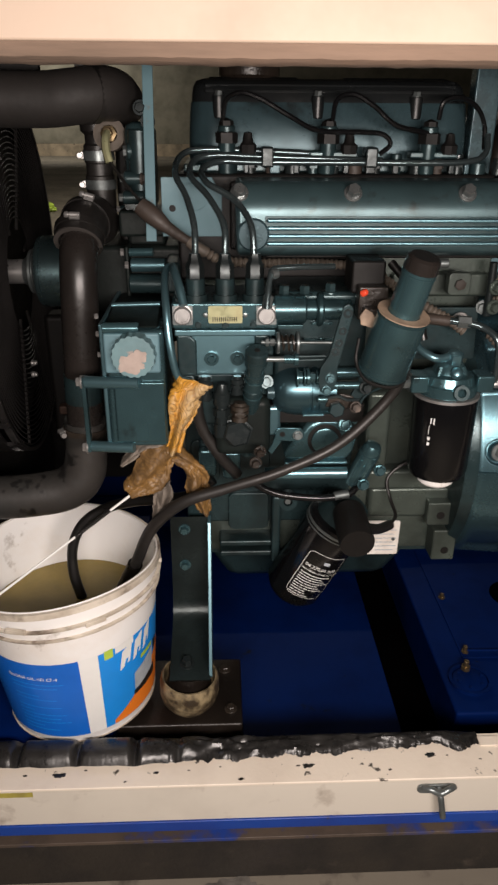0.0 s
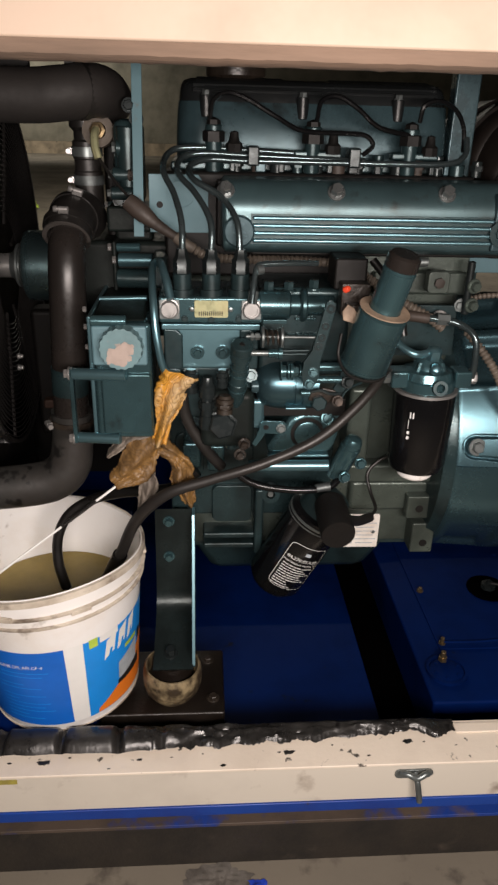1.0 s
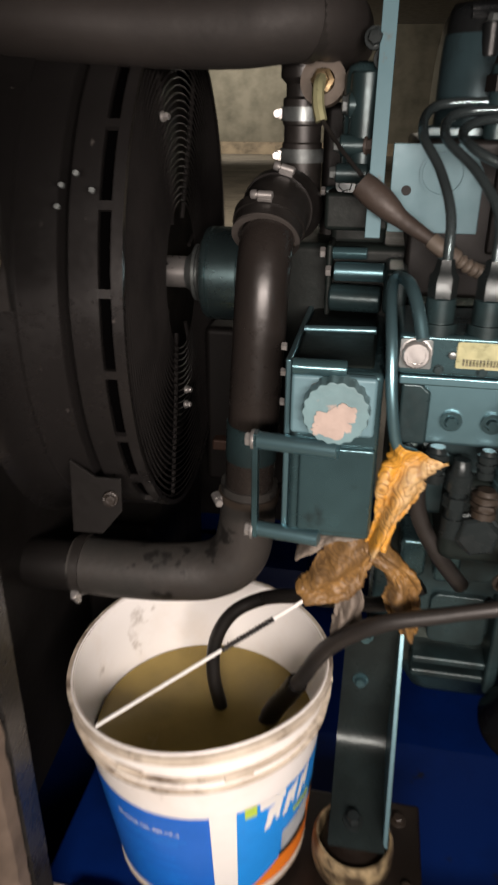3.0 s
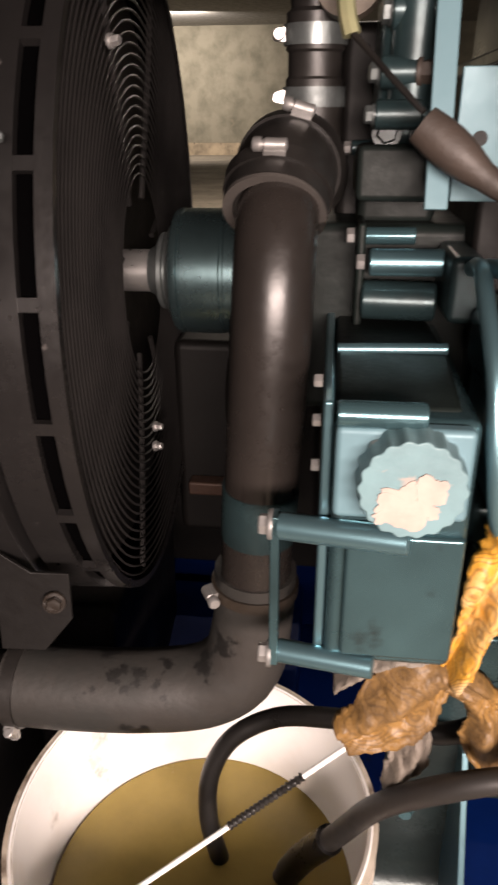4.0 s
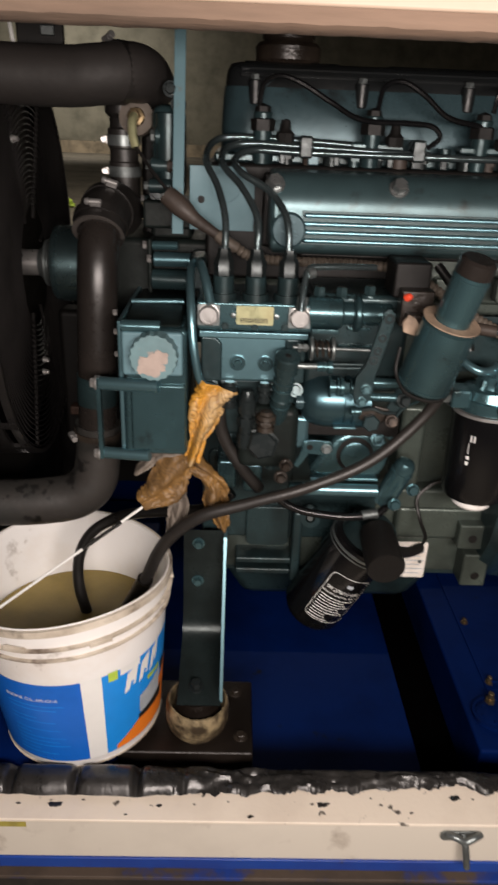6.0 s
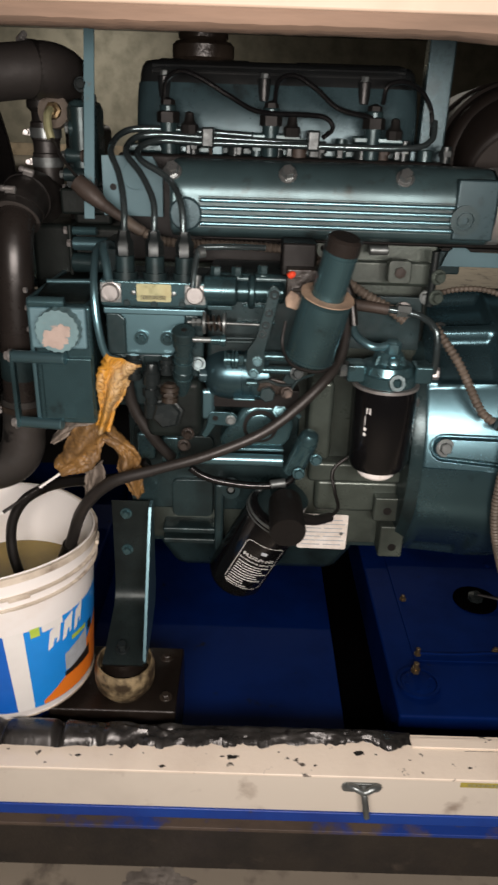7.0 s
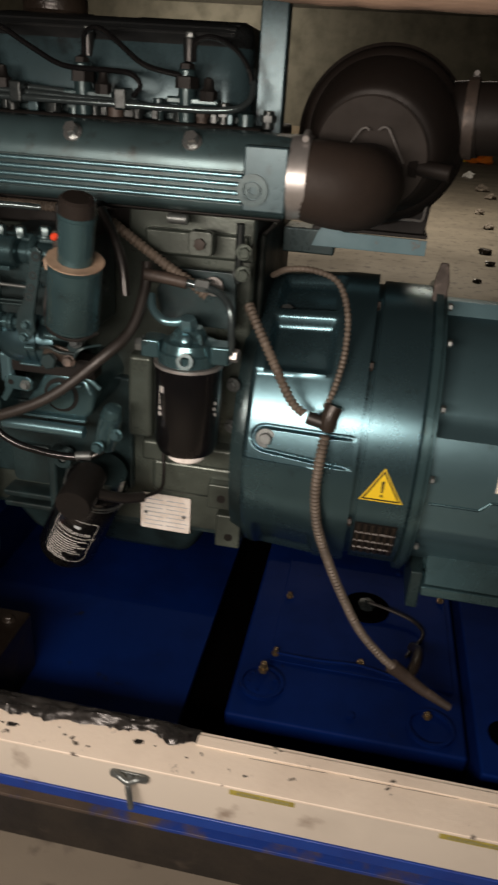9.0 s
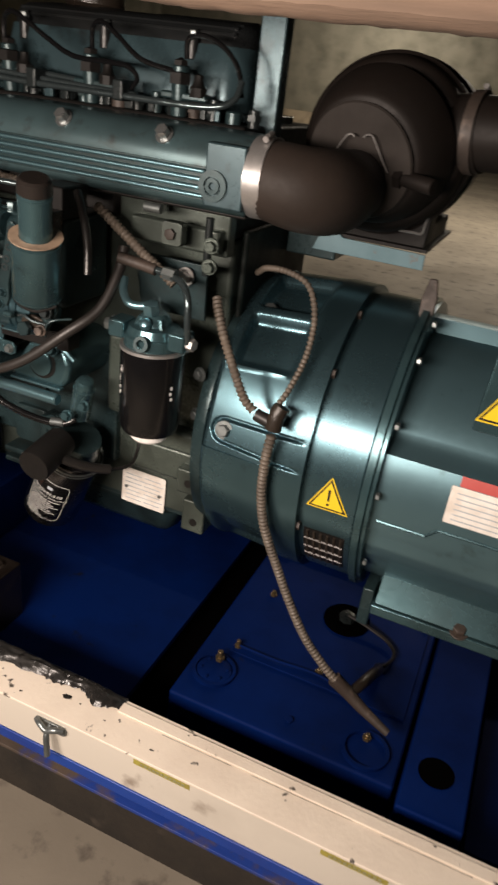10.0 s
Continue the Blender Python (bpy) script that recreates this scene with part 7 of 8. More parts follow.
        rings.append(row)
    for i in range(144):
        j = (i + 1) % 144
        bm.faces.new((rings[0][i], rings[0][j], rings[1][j], rings[1][i]))
    bm.faces.new(rings[0])
    bm.faces.new(rings[1])
    fr = part("main_frame", bm, FRAME, t, "glossy teal main frame", 0, 25)
    bm = bmesh.new()
    seam = [(0.765, -6.5), (0.840, -6.5), (0.856, -2.5), (1.30, -2.5)]
    for p, q in zip(seam, seam[1:]):
        tube(bm, [around(*p, 0.2362), around(*q, 0.2362)], 0.0022, 6, 2)
    part("cover_seam", bm, TEAL, fr, "raised edge of the side cover")
    # cooling louvres below the triangle
    for k in range(6):
        x = 0.664 + k * 0.0112
        bm = bmesh.new()
        tube(bm, [around(x, a, 0.2535) for a in (-18, -23, -28, -33, -38)], 0.0026, 6, 4)
        part("louvre_bar", bm, GRIME, t, "dusty louvre bar")
    for a in (-22.5, -28, -33.5):
        bm = bmesh.new()
        tube(bm, [around(0.659 + 0.016 * k, a, 0.2542) for k in range(5)], 0.0024, 6, 3)
        part("cross_bar", bm, GRIME, t, "dusty cross bar of the vent")
    # black sheet on the closed ring draws the opening's shade
    bm = bmesh.new()
    grid(bm, 2, 12, lambda s, u: around(0.657 + 0.068 * s, -17 - 22 * u, 0.2526))
    part("louvre_back", bm, BLACK, t, "black sheet for the shaded vent opening behind the bars")
    # foot rail
    bm = bmesh.new()
    box(bm, 0.785, 1.40, 1.225, 1.290, 0.420, 0.440)
    box(bm, 0.785, 1.40, 1.275, 1.300, 0.440, 0.500)
    part("foot", bm, TEAL, t, "teal mounting foot", 0.003)
    bm = bmesh.new()
    slab(bm, [(0.0, 0), (0.60, 0), (0.60, 0.062), (0.0, 0.062)], (0.790, 1.232, 0.4405), (1, 0, 0), (0, 0.62, 0.78), 0.003)
    part("foot_plate", bm, TEAL, t, "bright worn foot plate", 0.001)
    box_part("foot_end", (0.765, 0.785, 1.235, 1.34, 0.385, 0.46), TEAL_DARK, t, "", 0.003)
    bolt(t, (0.93, 1.235, 0.441), (0, -0.3, 1), 0.011, 0.01, BOOT)
    # lifting eye
    bm = bmesh.new()
    slab(bm, [(-0.010, -0.02), (0.010, -0.02), (0.012, 0.03), (0.006, 0.060), (-0.006, 0.060), (-0.012, 0.03)], (0.742, 1.385, 0.890), (1, 0, 0), (0, 0.1, 1), 0.008)
    part("lifting_lug", bm, BOOT, t, "rusty upright lifting lug", 0.002)
    # terminal box
    tb = bmesh.new()
    slab(tb, [(0.862, 0.815), (1.36, 0.815), (1.36, 1.02), (0.935, 1.02), (0.868, 0.935)], (0, 1.165, 0), (1, 0, 0), (0, 0, 1), -0.36)
    part("terminal_box", tb, TEAL, t, "teal terminal box with sloping end", 0.003)
    bm = bmesh.new()
    slab(bm, [(0.878, 0.913), (0.945, 1.000), (1.34, 1.000), (1.34, 0.905), (0.885, 0.895)], (0, 1.164, 0), (1, 0, 0), (0, 0, 1), 0.002)
    part("box_cover", bm, PLATE, t, "pale worn cover plate", 0.001)

    def triangle(place, up_x, size, parent):
        """A yellow warning triangle with black border on the curve."""
        def tri(s):
            return [(0.0, s * 0.62), (-s * 0.56, -s * 0.36), (s * 0.56, -s * 0.36)]
        out = None
        for s, m, lift in ((size, LABEL_YELLOW, 0.0), (size * 0.90, LABEL_BLACK, 0.0004), (size * 0.76, LABEL_YELLOW, 0.0008)):
            bm = bmesh.new()
            pts = tri(s)
            nn = 8
            for i in range(nn):
                for j in range(nn - i):
                    def P(i_, j_):
                        u = (pts[0][0] * (nn - i_ - j_) + pts[1][0] * i_ + pts[2][0] * j_) / nn
                        v = (pts[0][1] * (nn - i_ - j_) + pts[1][1] * i_ + pts[2][1] * j_) / nn
                        return place(u, v, lift)
                    bm.faces.new([bm.verts.new(P(i, j)), bm.verts.new(P(i + 1, j)), bm.verts.new(P(i, j + 1))])
                    if i + j < nn - 1:
                        bm.faces.new([bm.verts.new(P(i + 1, j)), bm.verts.new(P(i + 1, j + 1)), bm.verts.new(P(i, j + 1))])
            bmesh.ops.remove_doubles(bm, verts=bm.verts, dist=1e-6)
            ob = part("warning_sticker" if out is None else "sticker_layer", bm, m, parent if out is None else out, "yellow warning triangle with black border" if out is None else "")
            out = out or ob
        return out

    def on_ring(u, v, lift):
        return around(0.690 + u, -1.2 + math.degrees(v / 0.252), 0.2526 + lift)

    w = triangle(on_ring, 0, 0.060, t)
    bm = bmesh.new()
    vs = [bm.verts.new(on_ring(u, v, 0.0013)) for u, v in ((-0.0022, 0.016), (0.0022, 0.016), (0.0014, -0.004), (-0.0014, -0.004))]
    bm.faces.new(vs)
    vs = [bm.verts.new(on_ring(u, v, 0.0013)) for u, v in ((-0.002, -0.008), (0.002, -0.008), (0.002, -0.012), (-0.002, -0.012))]
    bm.faces.new(vs)
    part("symbol", bm, LABEL_BLACK, w, "black exclamation mark")

    def on_box(u, v, lift):
        return Vector((0.897 + u, 1.1645 - lift, 0.853 + v))

    w = triangle(on_box, 0, 0.062, t)
    bm = bmesh.new()
    bm.faces.new([bm.verts.new(on_box(u, v, 0.0013)) for u, v in ((0.002, 0.018), (-0.006, 0.000), (-0.001, 0.001), (0.004, 0.012))])
    bm.faces.new([bm.verts.new(on_box(u, v, 0.0013)) for u, v in ((-0.003, 0.003), (0.006, 0.004), (0.001, -0.012), (-0.0005, -0.012))])
    part("symbol", bm, LABEL_BLACK, w, "black lightning flash")

    def sticker(name, x0, x1, a0, a1, mat, parent, label, lift=0.0006):
        bm = bmesh.new()
        grid(bm, 2, 10, lambda s, u: around(x0 + (x1 - x0) * s, a0 + (a1 - a0) * u, 0.2362 + lift))
        return part(name, bm, mat, parent, label)

    lab = sticker("data_label", 0.858, 1.03, 2.0, 16.0, PLATE, fr, "worn white data label on the frame")
    sticker("label_header", 0.868, 1.03, 16.2, 20.0, LABEL_RED, fr, "red header strip on the frame")
    bm = bmesh.new()
    for k in range(6):
        a = 3.5 + k * 2.0
        vs = [bm.verts.new(around(x, aa, 0.2372)) for x, aa in ((0.868, a), (1.0 - 0.02 * (k % 3), a), (1.0 - 0.02 * (k % 3), a + 0.45), (0.868, a + 0.45))]
        bm.faces.new(vs)
    part("print_lines", bm, LABEL_GREY, lab)


alternator()


# ---------------------------------------------------------------- air cleaner
def air_cleaner():
    a = thing("air_cleaner", (0.63, 1.50, 0.985), "brown-black round air cleaner with rubber elbow on a tray", "air cleaner")
    c, f = Vector((0.616, 1.40, 1.122)), Vector((0.604, 1.335, 1.102))
    bm = bmesh.new()
    lathe(bm, c, (0, 1, 0), [(0.0, 0.0), (0.0, 0.112), (0.006, 0.121), (0.020, 0.126), (0.045, 0.128), (0.048, 0.133), (0.058, 0.133), (0.062, 0.128), (0.12, 0.129), (0.123, 0.134), (0.133, 0.134), (0.137, 0.129), (0.26, 0.128), (0.28, 0.11), (0.28, 0.0)], 80)
    part("canister", bm, AIR_BLACK, a, "round dusty black canister")
    bm = bmesh.new()
    axis = f - c
    lathe(bm, c - axis * 0.1, axis, [(0, 0.114), (0.018, 0.112), (0.040, 0.104), (0.062, 0.094), (0.066, 0.0895), (0.069, 0.0855), (0.069, 0.0)], 72)
    part("front_shell", bm, AIR_BLACK, a, "tapering black front shell")
    bm = bmesh.new()
    lathe(bm, f + axis.normalized() * -0.001, axis, [(0, 0.083), (0.003, 0.081), (0.0045, 0.050), (0.0045, 0.0)], 56)
    part("end_cover", bm, AIR_DUST, a, "dusty grey end cover")
    bm = bmesh.new()
    tube(bm, [(0.574, 1.316, 1.118), (0.582, 1.312, 1.130), (0.588, 1.309, 1.137), (0.594, 1.309, 1.139), (0.598, 1.310, 1.136)], 0.0014, 6)
    tube(bm, [(0.611, 1.309, 1.137), (0.617, 1.307, 1.141), (0.624, 1.307, 1.140), (0.630, 1.308, 1.132), (0.640, 1.312, 1.115), (0.652, 1.318, 1.096)], 0.0014, 6)
    part("wire_clip", bm, STEEL, a, "bright wire clip")
    bm = bmesh.new()
    tube(bm, [(0.515, 1.190, 1.076), (0.543, 1.190, 1.073), (0.572, 1.198, 1.069), (0.594, 1.222, 1.067), (0.602, 1.262, 1.067), (0.602, 1.336, 1.070)], 0.0, 36, 10, lambda s: 0.0495 + 0.006 * math.sin(min(1.0, s / 0.19) * math.pi))
    part("elbow", bm, ELBOW, a, "fat dusty brown rubber elbow")
    hose_clamp(a, (0.520, 1.190, 1.076), (1, 0, 0), 0.0510, (0.1, -0.3, 0.9), 0.024)
    bm = bmesh.new()
    rod(bm, (0.495, 1.190, 1.076), (0.53, 1.190, 1.076), 0.042, 28)
    part("manifold_neck", bm, TEAL_DARK, a, "dark neck on the manifold")
    bm = bmesh.new()
    tube(bm, [(0.70, 1.45, 1.155), (0.78, 1.43, 1.160), (0.95, 1.43, 1.165), (1.30, 1.43, 1.168)], 0.0515, 32)
    part("intake_pipe", bm, AIR_BLACK, a, "black intake pipe")
    hose_clamp(a, (0.745, 1.436, 1.158), (1, -0.15, 0.06), 0.0560, (0, 0.3, 1), 0.016, BOOT)
    bm = bmesh.new()
    tube(bm, [(0.640, 1.465, 1.140), (0.680, 1.452, 1.147), (0.715, 1.443, 1.153), (0.758, 1.434, 1.159)], 0.0, 36, 8, lambda s: 0.055 + 0.042 * max(0.0, 1 - s / 0.085) ** 1.5)
    part("inlet_neck", bm, AIR_BLACK, a, "wide tapering inlet neck")
    bm = bmesh.new()
    rod(bm, (0.640, 1.345, 1.094), (0.721, 1.313, 1.087), 0.0115, 16)
    lathe(bm, (0.664, 1.334, 1.092), (0.93, -0.36, -0.08), [(0, 0.016), (0.012, 0.016)], 6)
    part("drain_port", bm, AIR_BLACK, a, "stubby side port")
    bm = bmesh.new()
    box(bm, 0.552, 0.706, 1.452, 1.66, 0.9795, 1.012)
    slab(bm, [(-0.06, 0), (0.078, 0), (0.082, 0.060), (-0.075, 0.05)], (0.628, 1.448, 0.9795), (1, 0, 0), (0, 0, 1), -0.05)
    part("cradle", bm, BLACK, a, "black cradle", 0.003)
    bm = bmesh.new()
    tube(bm, [(0.662, 1.444, 1.002), (0.684, 1.443, 1.003), (0.698, 1.443, 1.004), (0.701, 1.444, 1.022), (0.704, 1.446, 1.036)], 0.0022, 6)
    part("spring_clip", bm, STEEL, a)
    tr = thing("air_cleaner_tray", (0.62, 1.48, 0.95), "pale blue steel tray below the air cleaner", "bracket tray")
    bm = bmesh.new()
    box(bm, 0.520, 0.712, 1.449, 1.70, 0.9730, 0.9790)
    part("tray_top", bm, BLACK, tr, "black-topped tray plate", 0.001)
    bm = bmesh.new()
    slab(bm, [(0.004, 0), (0.195, 0), (0.195, 0.025), (0.055, 0.027), (0.045, 0.034), (0.022, 0.034), (0.014, 0.026)], (0.517, 1.445, 0.947), (1, 0, 0), (0, 0, 1), 0.004)
    part("front_lip", bm, PALE, tr, "pale blue front lip", 0.001)
    bm = bmesh.new()
    box(bm, 0.47, 0.56, 1.455, 1.52, 0.930, 0.9725)
    part("arm", bm, TEAL_DARK, tr, "dark support arm", 0.003)


air_cleaner()


# ---------------------------------------------------------------- oil pail and what stands in it
PAIL = Vector((-0.222, 1.1310, 0.2505))
PAIL_H = 0.297


def pail_r(z):
    return 0.127 + 0.030 * (z / PAIL_H)


def pail_place(a_deg, z, lift=0.0):
    """A place on the pail's outside: a from the front (-y) towards +x."""
    a = radians(a_deg)
    if z < 0.19:
        z *= 1.13
    r = pail_r(z) + lift
    return PAIL + LEAN_PAIL @ Vector((math.sin(a) * r, -math.cos(a) * r, z))


LEAN_PAIL = Matrix.Rotation(radians(-2.4), 3, "Y")


def pail():
    p = thing("oil_pail", PAIL, "grubby white plastic oil pail with a blue printed label", "pail")
    up = LEAN_PAIL @ Vector((0, 0, 1))

    def wobble(bm, amount):
        for v in bm.verts:
            rel = v.co - PAIL
            h = rel.dot(up)
            if h > 0.2:
                k = (h - 0.2) / 0.075
                ang = math.atan2(rel.x, -rel.y)
                v.co += up * amount * k * math.sin(2 * ang + 0.6)
        return bm

    bm = bmesh.new()
    H = PAIL_H
    lathe(bm, PAIL, up, [(0.0, 0.0), (0.0, 0.122), (0.004, 0.127), (0.010, 0.127), (0.012, pail_r(0.012)), (0.200, pail_r(0.200)), (H - 0.002, pail_r(H) + 0.002), (H, pail_r(H)), (H - 0.002, pail_r(H) - 0.003),
                         (0.10, pail_r(0.10) - 0.003), (0.012, 0.125), (0.010, 0.0)], 96)
    wobble(bm, 0.006)
    part("body", bm, WHITE_PLASTIC, p, "white plastic body")
    for z, w, h in ((H - 0.014, 0.0075, 0.013), (H - 0.040, 0.0085, 0.005), (H - 0.060, 0.007, 0.005), (0.003, 0.002, 0.004)):
        bm = bmesh.new()
        rr = pail_r(z)
        lathe(bm, PAIL + up * z, up, [(0, rr - 0.001), (0.001, rr + w - 0.001), (h - 0.001, rr + w), (h, rr - 0.001)], 96, 0.0, False)
        wobble(bm, 0.006)
        part("rim_band" if z > 0.1 else "foot_band", bm, DIRTY_RIM, p, "grubby moulded band with stains")
    bm = bmesh.new()
    lathe(bm, PAIL + up * (H - 0.058), up, [(0, pail_r(0.21) + 0.002), (0.045, pail_r(0.26) + 0.003)], 96, 0.0, False)
    wobble(bm, 0.006)
    part("collar", bm, DIRTY_RIM, p, "stained upper collar")
    for a in (-15, 28, 100, 165, 230, 290):
        bm = bmesh.new()
        q0 = pail_place(a, H - 0.034, 0.003)
        n = (q0 - PAIL - up * (H - 0.034)).normalized()
        u = up.cross(n)
        slab(bm, [(-0.016, -0.003), (0.016, -0.003), (0.016, 0.004), (-0.016, 0.004)], q0, u, up, 0.006)
        part("rim_tab", bm, DIRTY_RIM, p, "", 0.001)
    # printed label, panel by panel
    z0, z1 = 0.018, 0.167

    def panel(name, a0, a1, za, zb, mat, parent, label="", lift=0.0005, top=None):
        bm = bmesh.new()
        n = max(2, int(abs(a1 - a0) / 4))
        grid(bm, n, 4, lambda s, t: pail_place(a0 + (a1 - a0) * s, za + ((top(s) if top else zb) - za) * t, lift))
        return part(name, bm, mat, parent, label)

    navy = panel("label_panel", -95, 15, z0, z1, LABEL_BLUE, p, "royal blue label panel with small print")
    panel("label_stripe", 15.2, 27, z0, z1 + 0.001, LABEL_WHITE, p, "white label stripe")
    sky = panel("label_panel", 27.2, 112, z0, z1, LABEL_CYAN, p, "bright blue label panel with a picture")
    panel("orange_wedge", 34, 112, z0 + 0.001, 0.05, LABEL_ORANGE, sky, "orange wedge", 0.0010, lambda s: z0 + 0.008 + 0.085 * min(1, s * 1.3))
    # plain slanted shapes for the maker's mark
    for k, (a, w) in enumerate(((41, 8.5), (52, 7.5), (62, 7.0))):
        bm = bmesh.new()
        grid(bm, 4, 4, lambda s, t: pail_place(a + w * s + 2.5 * t, 0.118 + 0.034 * t + 0.010 * s + 0.004 * k, 0.0012))
        part("mark_shape", bm, LABEL_WHITE, sky, "white slanted mark")
        bm = bmesh.new()
        grid(bm, 2, 2, lambda s, t: pail_place(a + w * (0.36 + 0.25 * s) + 2.0 * t, 0.119 + 0.016 * t + 0.004 * k, 0.0016))
        part("mark_gap", bm, LABEL_CYAN, sky)
    panel("mark_square", 31, 37, 0.153, 0.169, LABEL_GREEN, sky, "small yellow-green square", 0.0012)
    panel("mark_bar", 38.5, 53, 0.156, 0.168, LABEL_WHITE, sky, "white bar", 0.0012)
    panel("mark_underline", 60, 75, 0.112, 0.120, LABEL_GREEN, sky, "yellow-green word mark", 0.0012)
    panel("picture_block", 53, 76, 0.062, 0.106, LABEL_GREY, sky, "grey picture of a machine", 0.0013, lambda s: 0.094 + 0.016 * s)
    panel("picture_base", 52, 80, 0.052, 0.064, LABEL_BLACK, sky, "", 0.0015, lambda s: 0.060 + 0.012 * s)
    panel("picture_door", 78, 84, 0.098, 0.116, LABEL_BLACK, sky, "", 0.0015)
    for text, size, a, z in (("ENGINE OIL API CF-4", 0.0085, -33, 0.136),):
        bm = lettering(text, size)
        remap(bm, lambda co: pail_place(a + math.degrees(co.x / 0.135), z + co.y, 0.0012))
        part("lettering", bm, LABEL_WHITE, navy, "white printed lettering")
    bm = bmesh.new()
    for k in range(13):
        z = 0.126 - k * 0.0078
        a1 = 4 - 9 * ((k * 7) % 5) / 4 - (16 if k in (3, 7, 11) else 0)
        if k in (2, 5):
            continue
        nn = 10
        for i in range(nn):
            s0, s1 = -33 + (a1 + 33) * i / nn, -33 + (a1 + 33) * (i + 0.9) / nn
            bm.faces.new([bm.verts.new(pail_place(s, zz, 0.0010)) for s, zz in ((s0, z), (s1, z), (s1, z + 0.0016), (s0, z + 0.0016))])
    part("small_print", bm, LABEL_CYAN, navy, "rows of pale blue small print")
    bm = bmesh.new()
    for k in range(7):
        z = 0.138 - k * 0.008
        for i in range(4):
            s0 = -72 + 7.2 * i
            bm.faces.new([bm.verts.new(pail_place(s, zz, 0.0010)) for s, zz in ((s0, z), (s0 + 6, z), (s0 + 6, z + 0.0016), (s0, z + 0.0016))])
    part("small_print", bm, LABEL_CYAN, navy, "rows of pale blue small print")
    # used oil
    bm = bmesh.new()
    lathe(bm, PAIL + Vector((-0.006, 0, 0.032)), (0, 0, 1), [(0, 0.120), (0.155, pail_r(0.187) - 0.0042), (0.155, 0.0)], 96)
    solo("used_oil", bm, OIL, PAIL + Vector((0, 0, 0.02)), "murky olive-brown used oil in the pail", "used oil")
    # hoses hanging in the pail
    h = thing("drain_hose", (0.10, 1.02, 0.75), "long black rubber hose running from the engine into the pail", "hose")
    bm = bmesh.new()
    tube(bm, [back(p, 1.042) for p in [(0.306, 1.13, 0.960), (0.307, 1.115, 0.925), (0.298, 1.085, 0.878), (0.266, 1.052, 0.843), (0.200, 1.030, 0.788), (0.119, 1.020, 0.751), (0.040, 1.020, 0.724), (-0.025, 1.025, 0.698), (-0.073, 1.050, 0.640), (-0.103, 1.078, 0.563), (-0.126, 1.098, 0.507), (-0.148, 1.105, 0.46), (-0.17, 1.11, 0.41)]], 0.0, 16, 10, lambda s: 0.0078 + 0.0018 * max(0, min(1, (s - 0.42) / 0.1)))
    part("hose", bm, HOSE, h, "dusty black rubber hose")
    bm = bmesh.new()
    tube(bm, [back(p, 1.042) for p in ((-0.106, 1.081, 0.556), (-0.118, 1.092, 0.526), (-0.129, 1.100, 0.500), (-0.14, 1.103, 0.476))], 0.0128, 16)
    part("taped_end", bm, HOSE_BLACK, h, "taped hose end")
    g = thing("return_hose", (-0.15, 1.13, 0.62), "black rubber hose looping over the pail's rim", "hose")
    bm = bmesh.new()
    tube(bm, [(-0.205, 1.155, 0.38), (-0.214, 1.157, 0.43), (-0.226, 1.163, 0.485), (-0.224, 1.172, 0.535), (-0.203, 1.180, 0.575), (-0.163, 1.182, 0.602), (-0.115, 1.165, 0.624), (-0.072, 1.148, 0.637), (-0.02, 1.135, 0.65), (0.02, 1.135, 0.68)], 0.0090, 16, 10)
    part("hose", bm, HOSE_BLACK, g)
    # stick: pale rod with a dark ribbed middle
    s = thing("stirring_rod", (-0.22, 1.06, 0.58), "thin white rod with a black grip across the pail", "rod")
    a, b = Vector((-0.318, 0.998, 0.547)), Vector((-0.106, 1.084, 0.681))
    bm = bmesh.new()
    rod(bm, a, a.lerp(b, 0.62), 0.0020, 10)
    part("white_rod", bm, LABEL_WHITE, s, "white plastic rod")
    bm = bmesh.new()
    rod(bm, a.lerp(b, 0.84), b, 0.0020, 10)
    part("white_rod", bm, LABEL_WHITE, s, "white plastic rod")
    bm = bmesh.new()
    length = (b - a).length
    tube(bm, [a.lerp(b, 0.61), a.lerp(b, 0.73), a.lerp(b, 0.855)], 0.0, 8, 40, lambda q: 0.0028 + 0.0006 * math.sin(q * 1600))
    part("grip", bm, RUBBER, s, "black ribbed grip")


pail()


# ---------------------------------------------------------------- rags
def rag(name, depth, spine, halves, mat, label, seed):
    """A crumpled strip of cloth hung along a spine; halves are the half widths across it."""
    mid = spline([(x, depth, z) for x, z in spine], 12)
    arm = spline([(x, 0, z) for x, z in halves], 12)
    bm = bmesh.new()
    n = len(mid) - 1

    def fn(s, t):
        i = min(n, int(round(s * n)))
        q = (t - 0.5) * 2
        tear = 1 + 0.16 * noise.noise(Vector((s * 9, seed, q * 0.4))) + 0.10 * noise.noise(Vector((s * 30, seed + 3, q * 0.4)))
        fold = 0.0045 * math.sin(q * 5 + seed + s * 4) + 0.006 * noise.noise(Vector((s * 5, t * 5, seed))) + 0.0022 * noise.noise(Vector((s * 20, t * 16, seed + 5)))
        return mid[i] + arm[i] * q * tear + Vector((0, fold + 0.010 * q * q, 0))

    grid(bm, n, 26, fn)
    at = (spine[-1][0], depth, min(z for x, z in spine))
    ob = solo(name, bm, mat, at, label, "rag", "oily rags on the hoses", smooth=70)
    m = ob.modifiers.new("cloth", "SOLIDIFY")
    m.thickness, m.offset = 0.0022, 0
    return set_back(ob, 1.05)


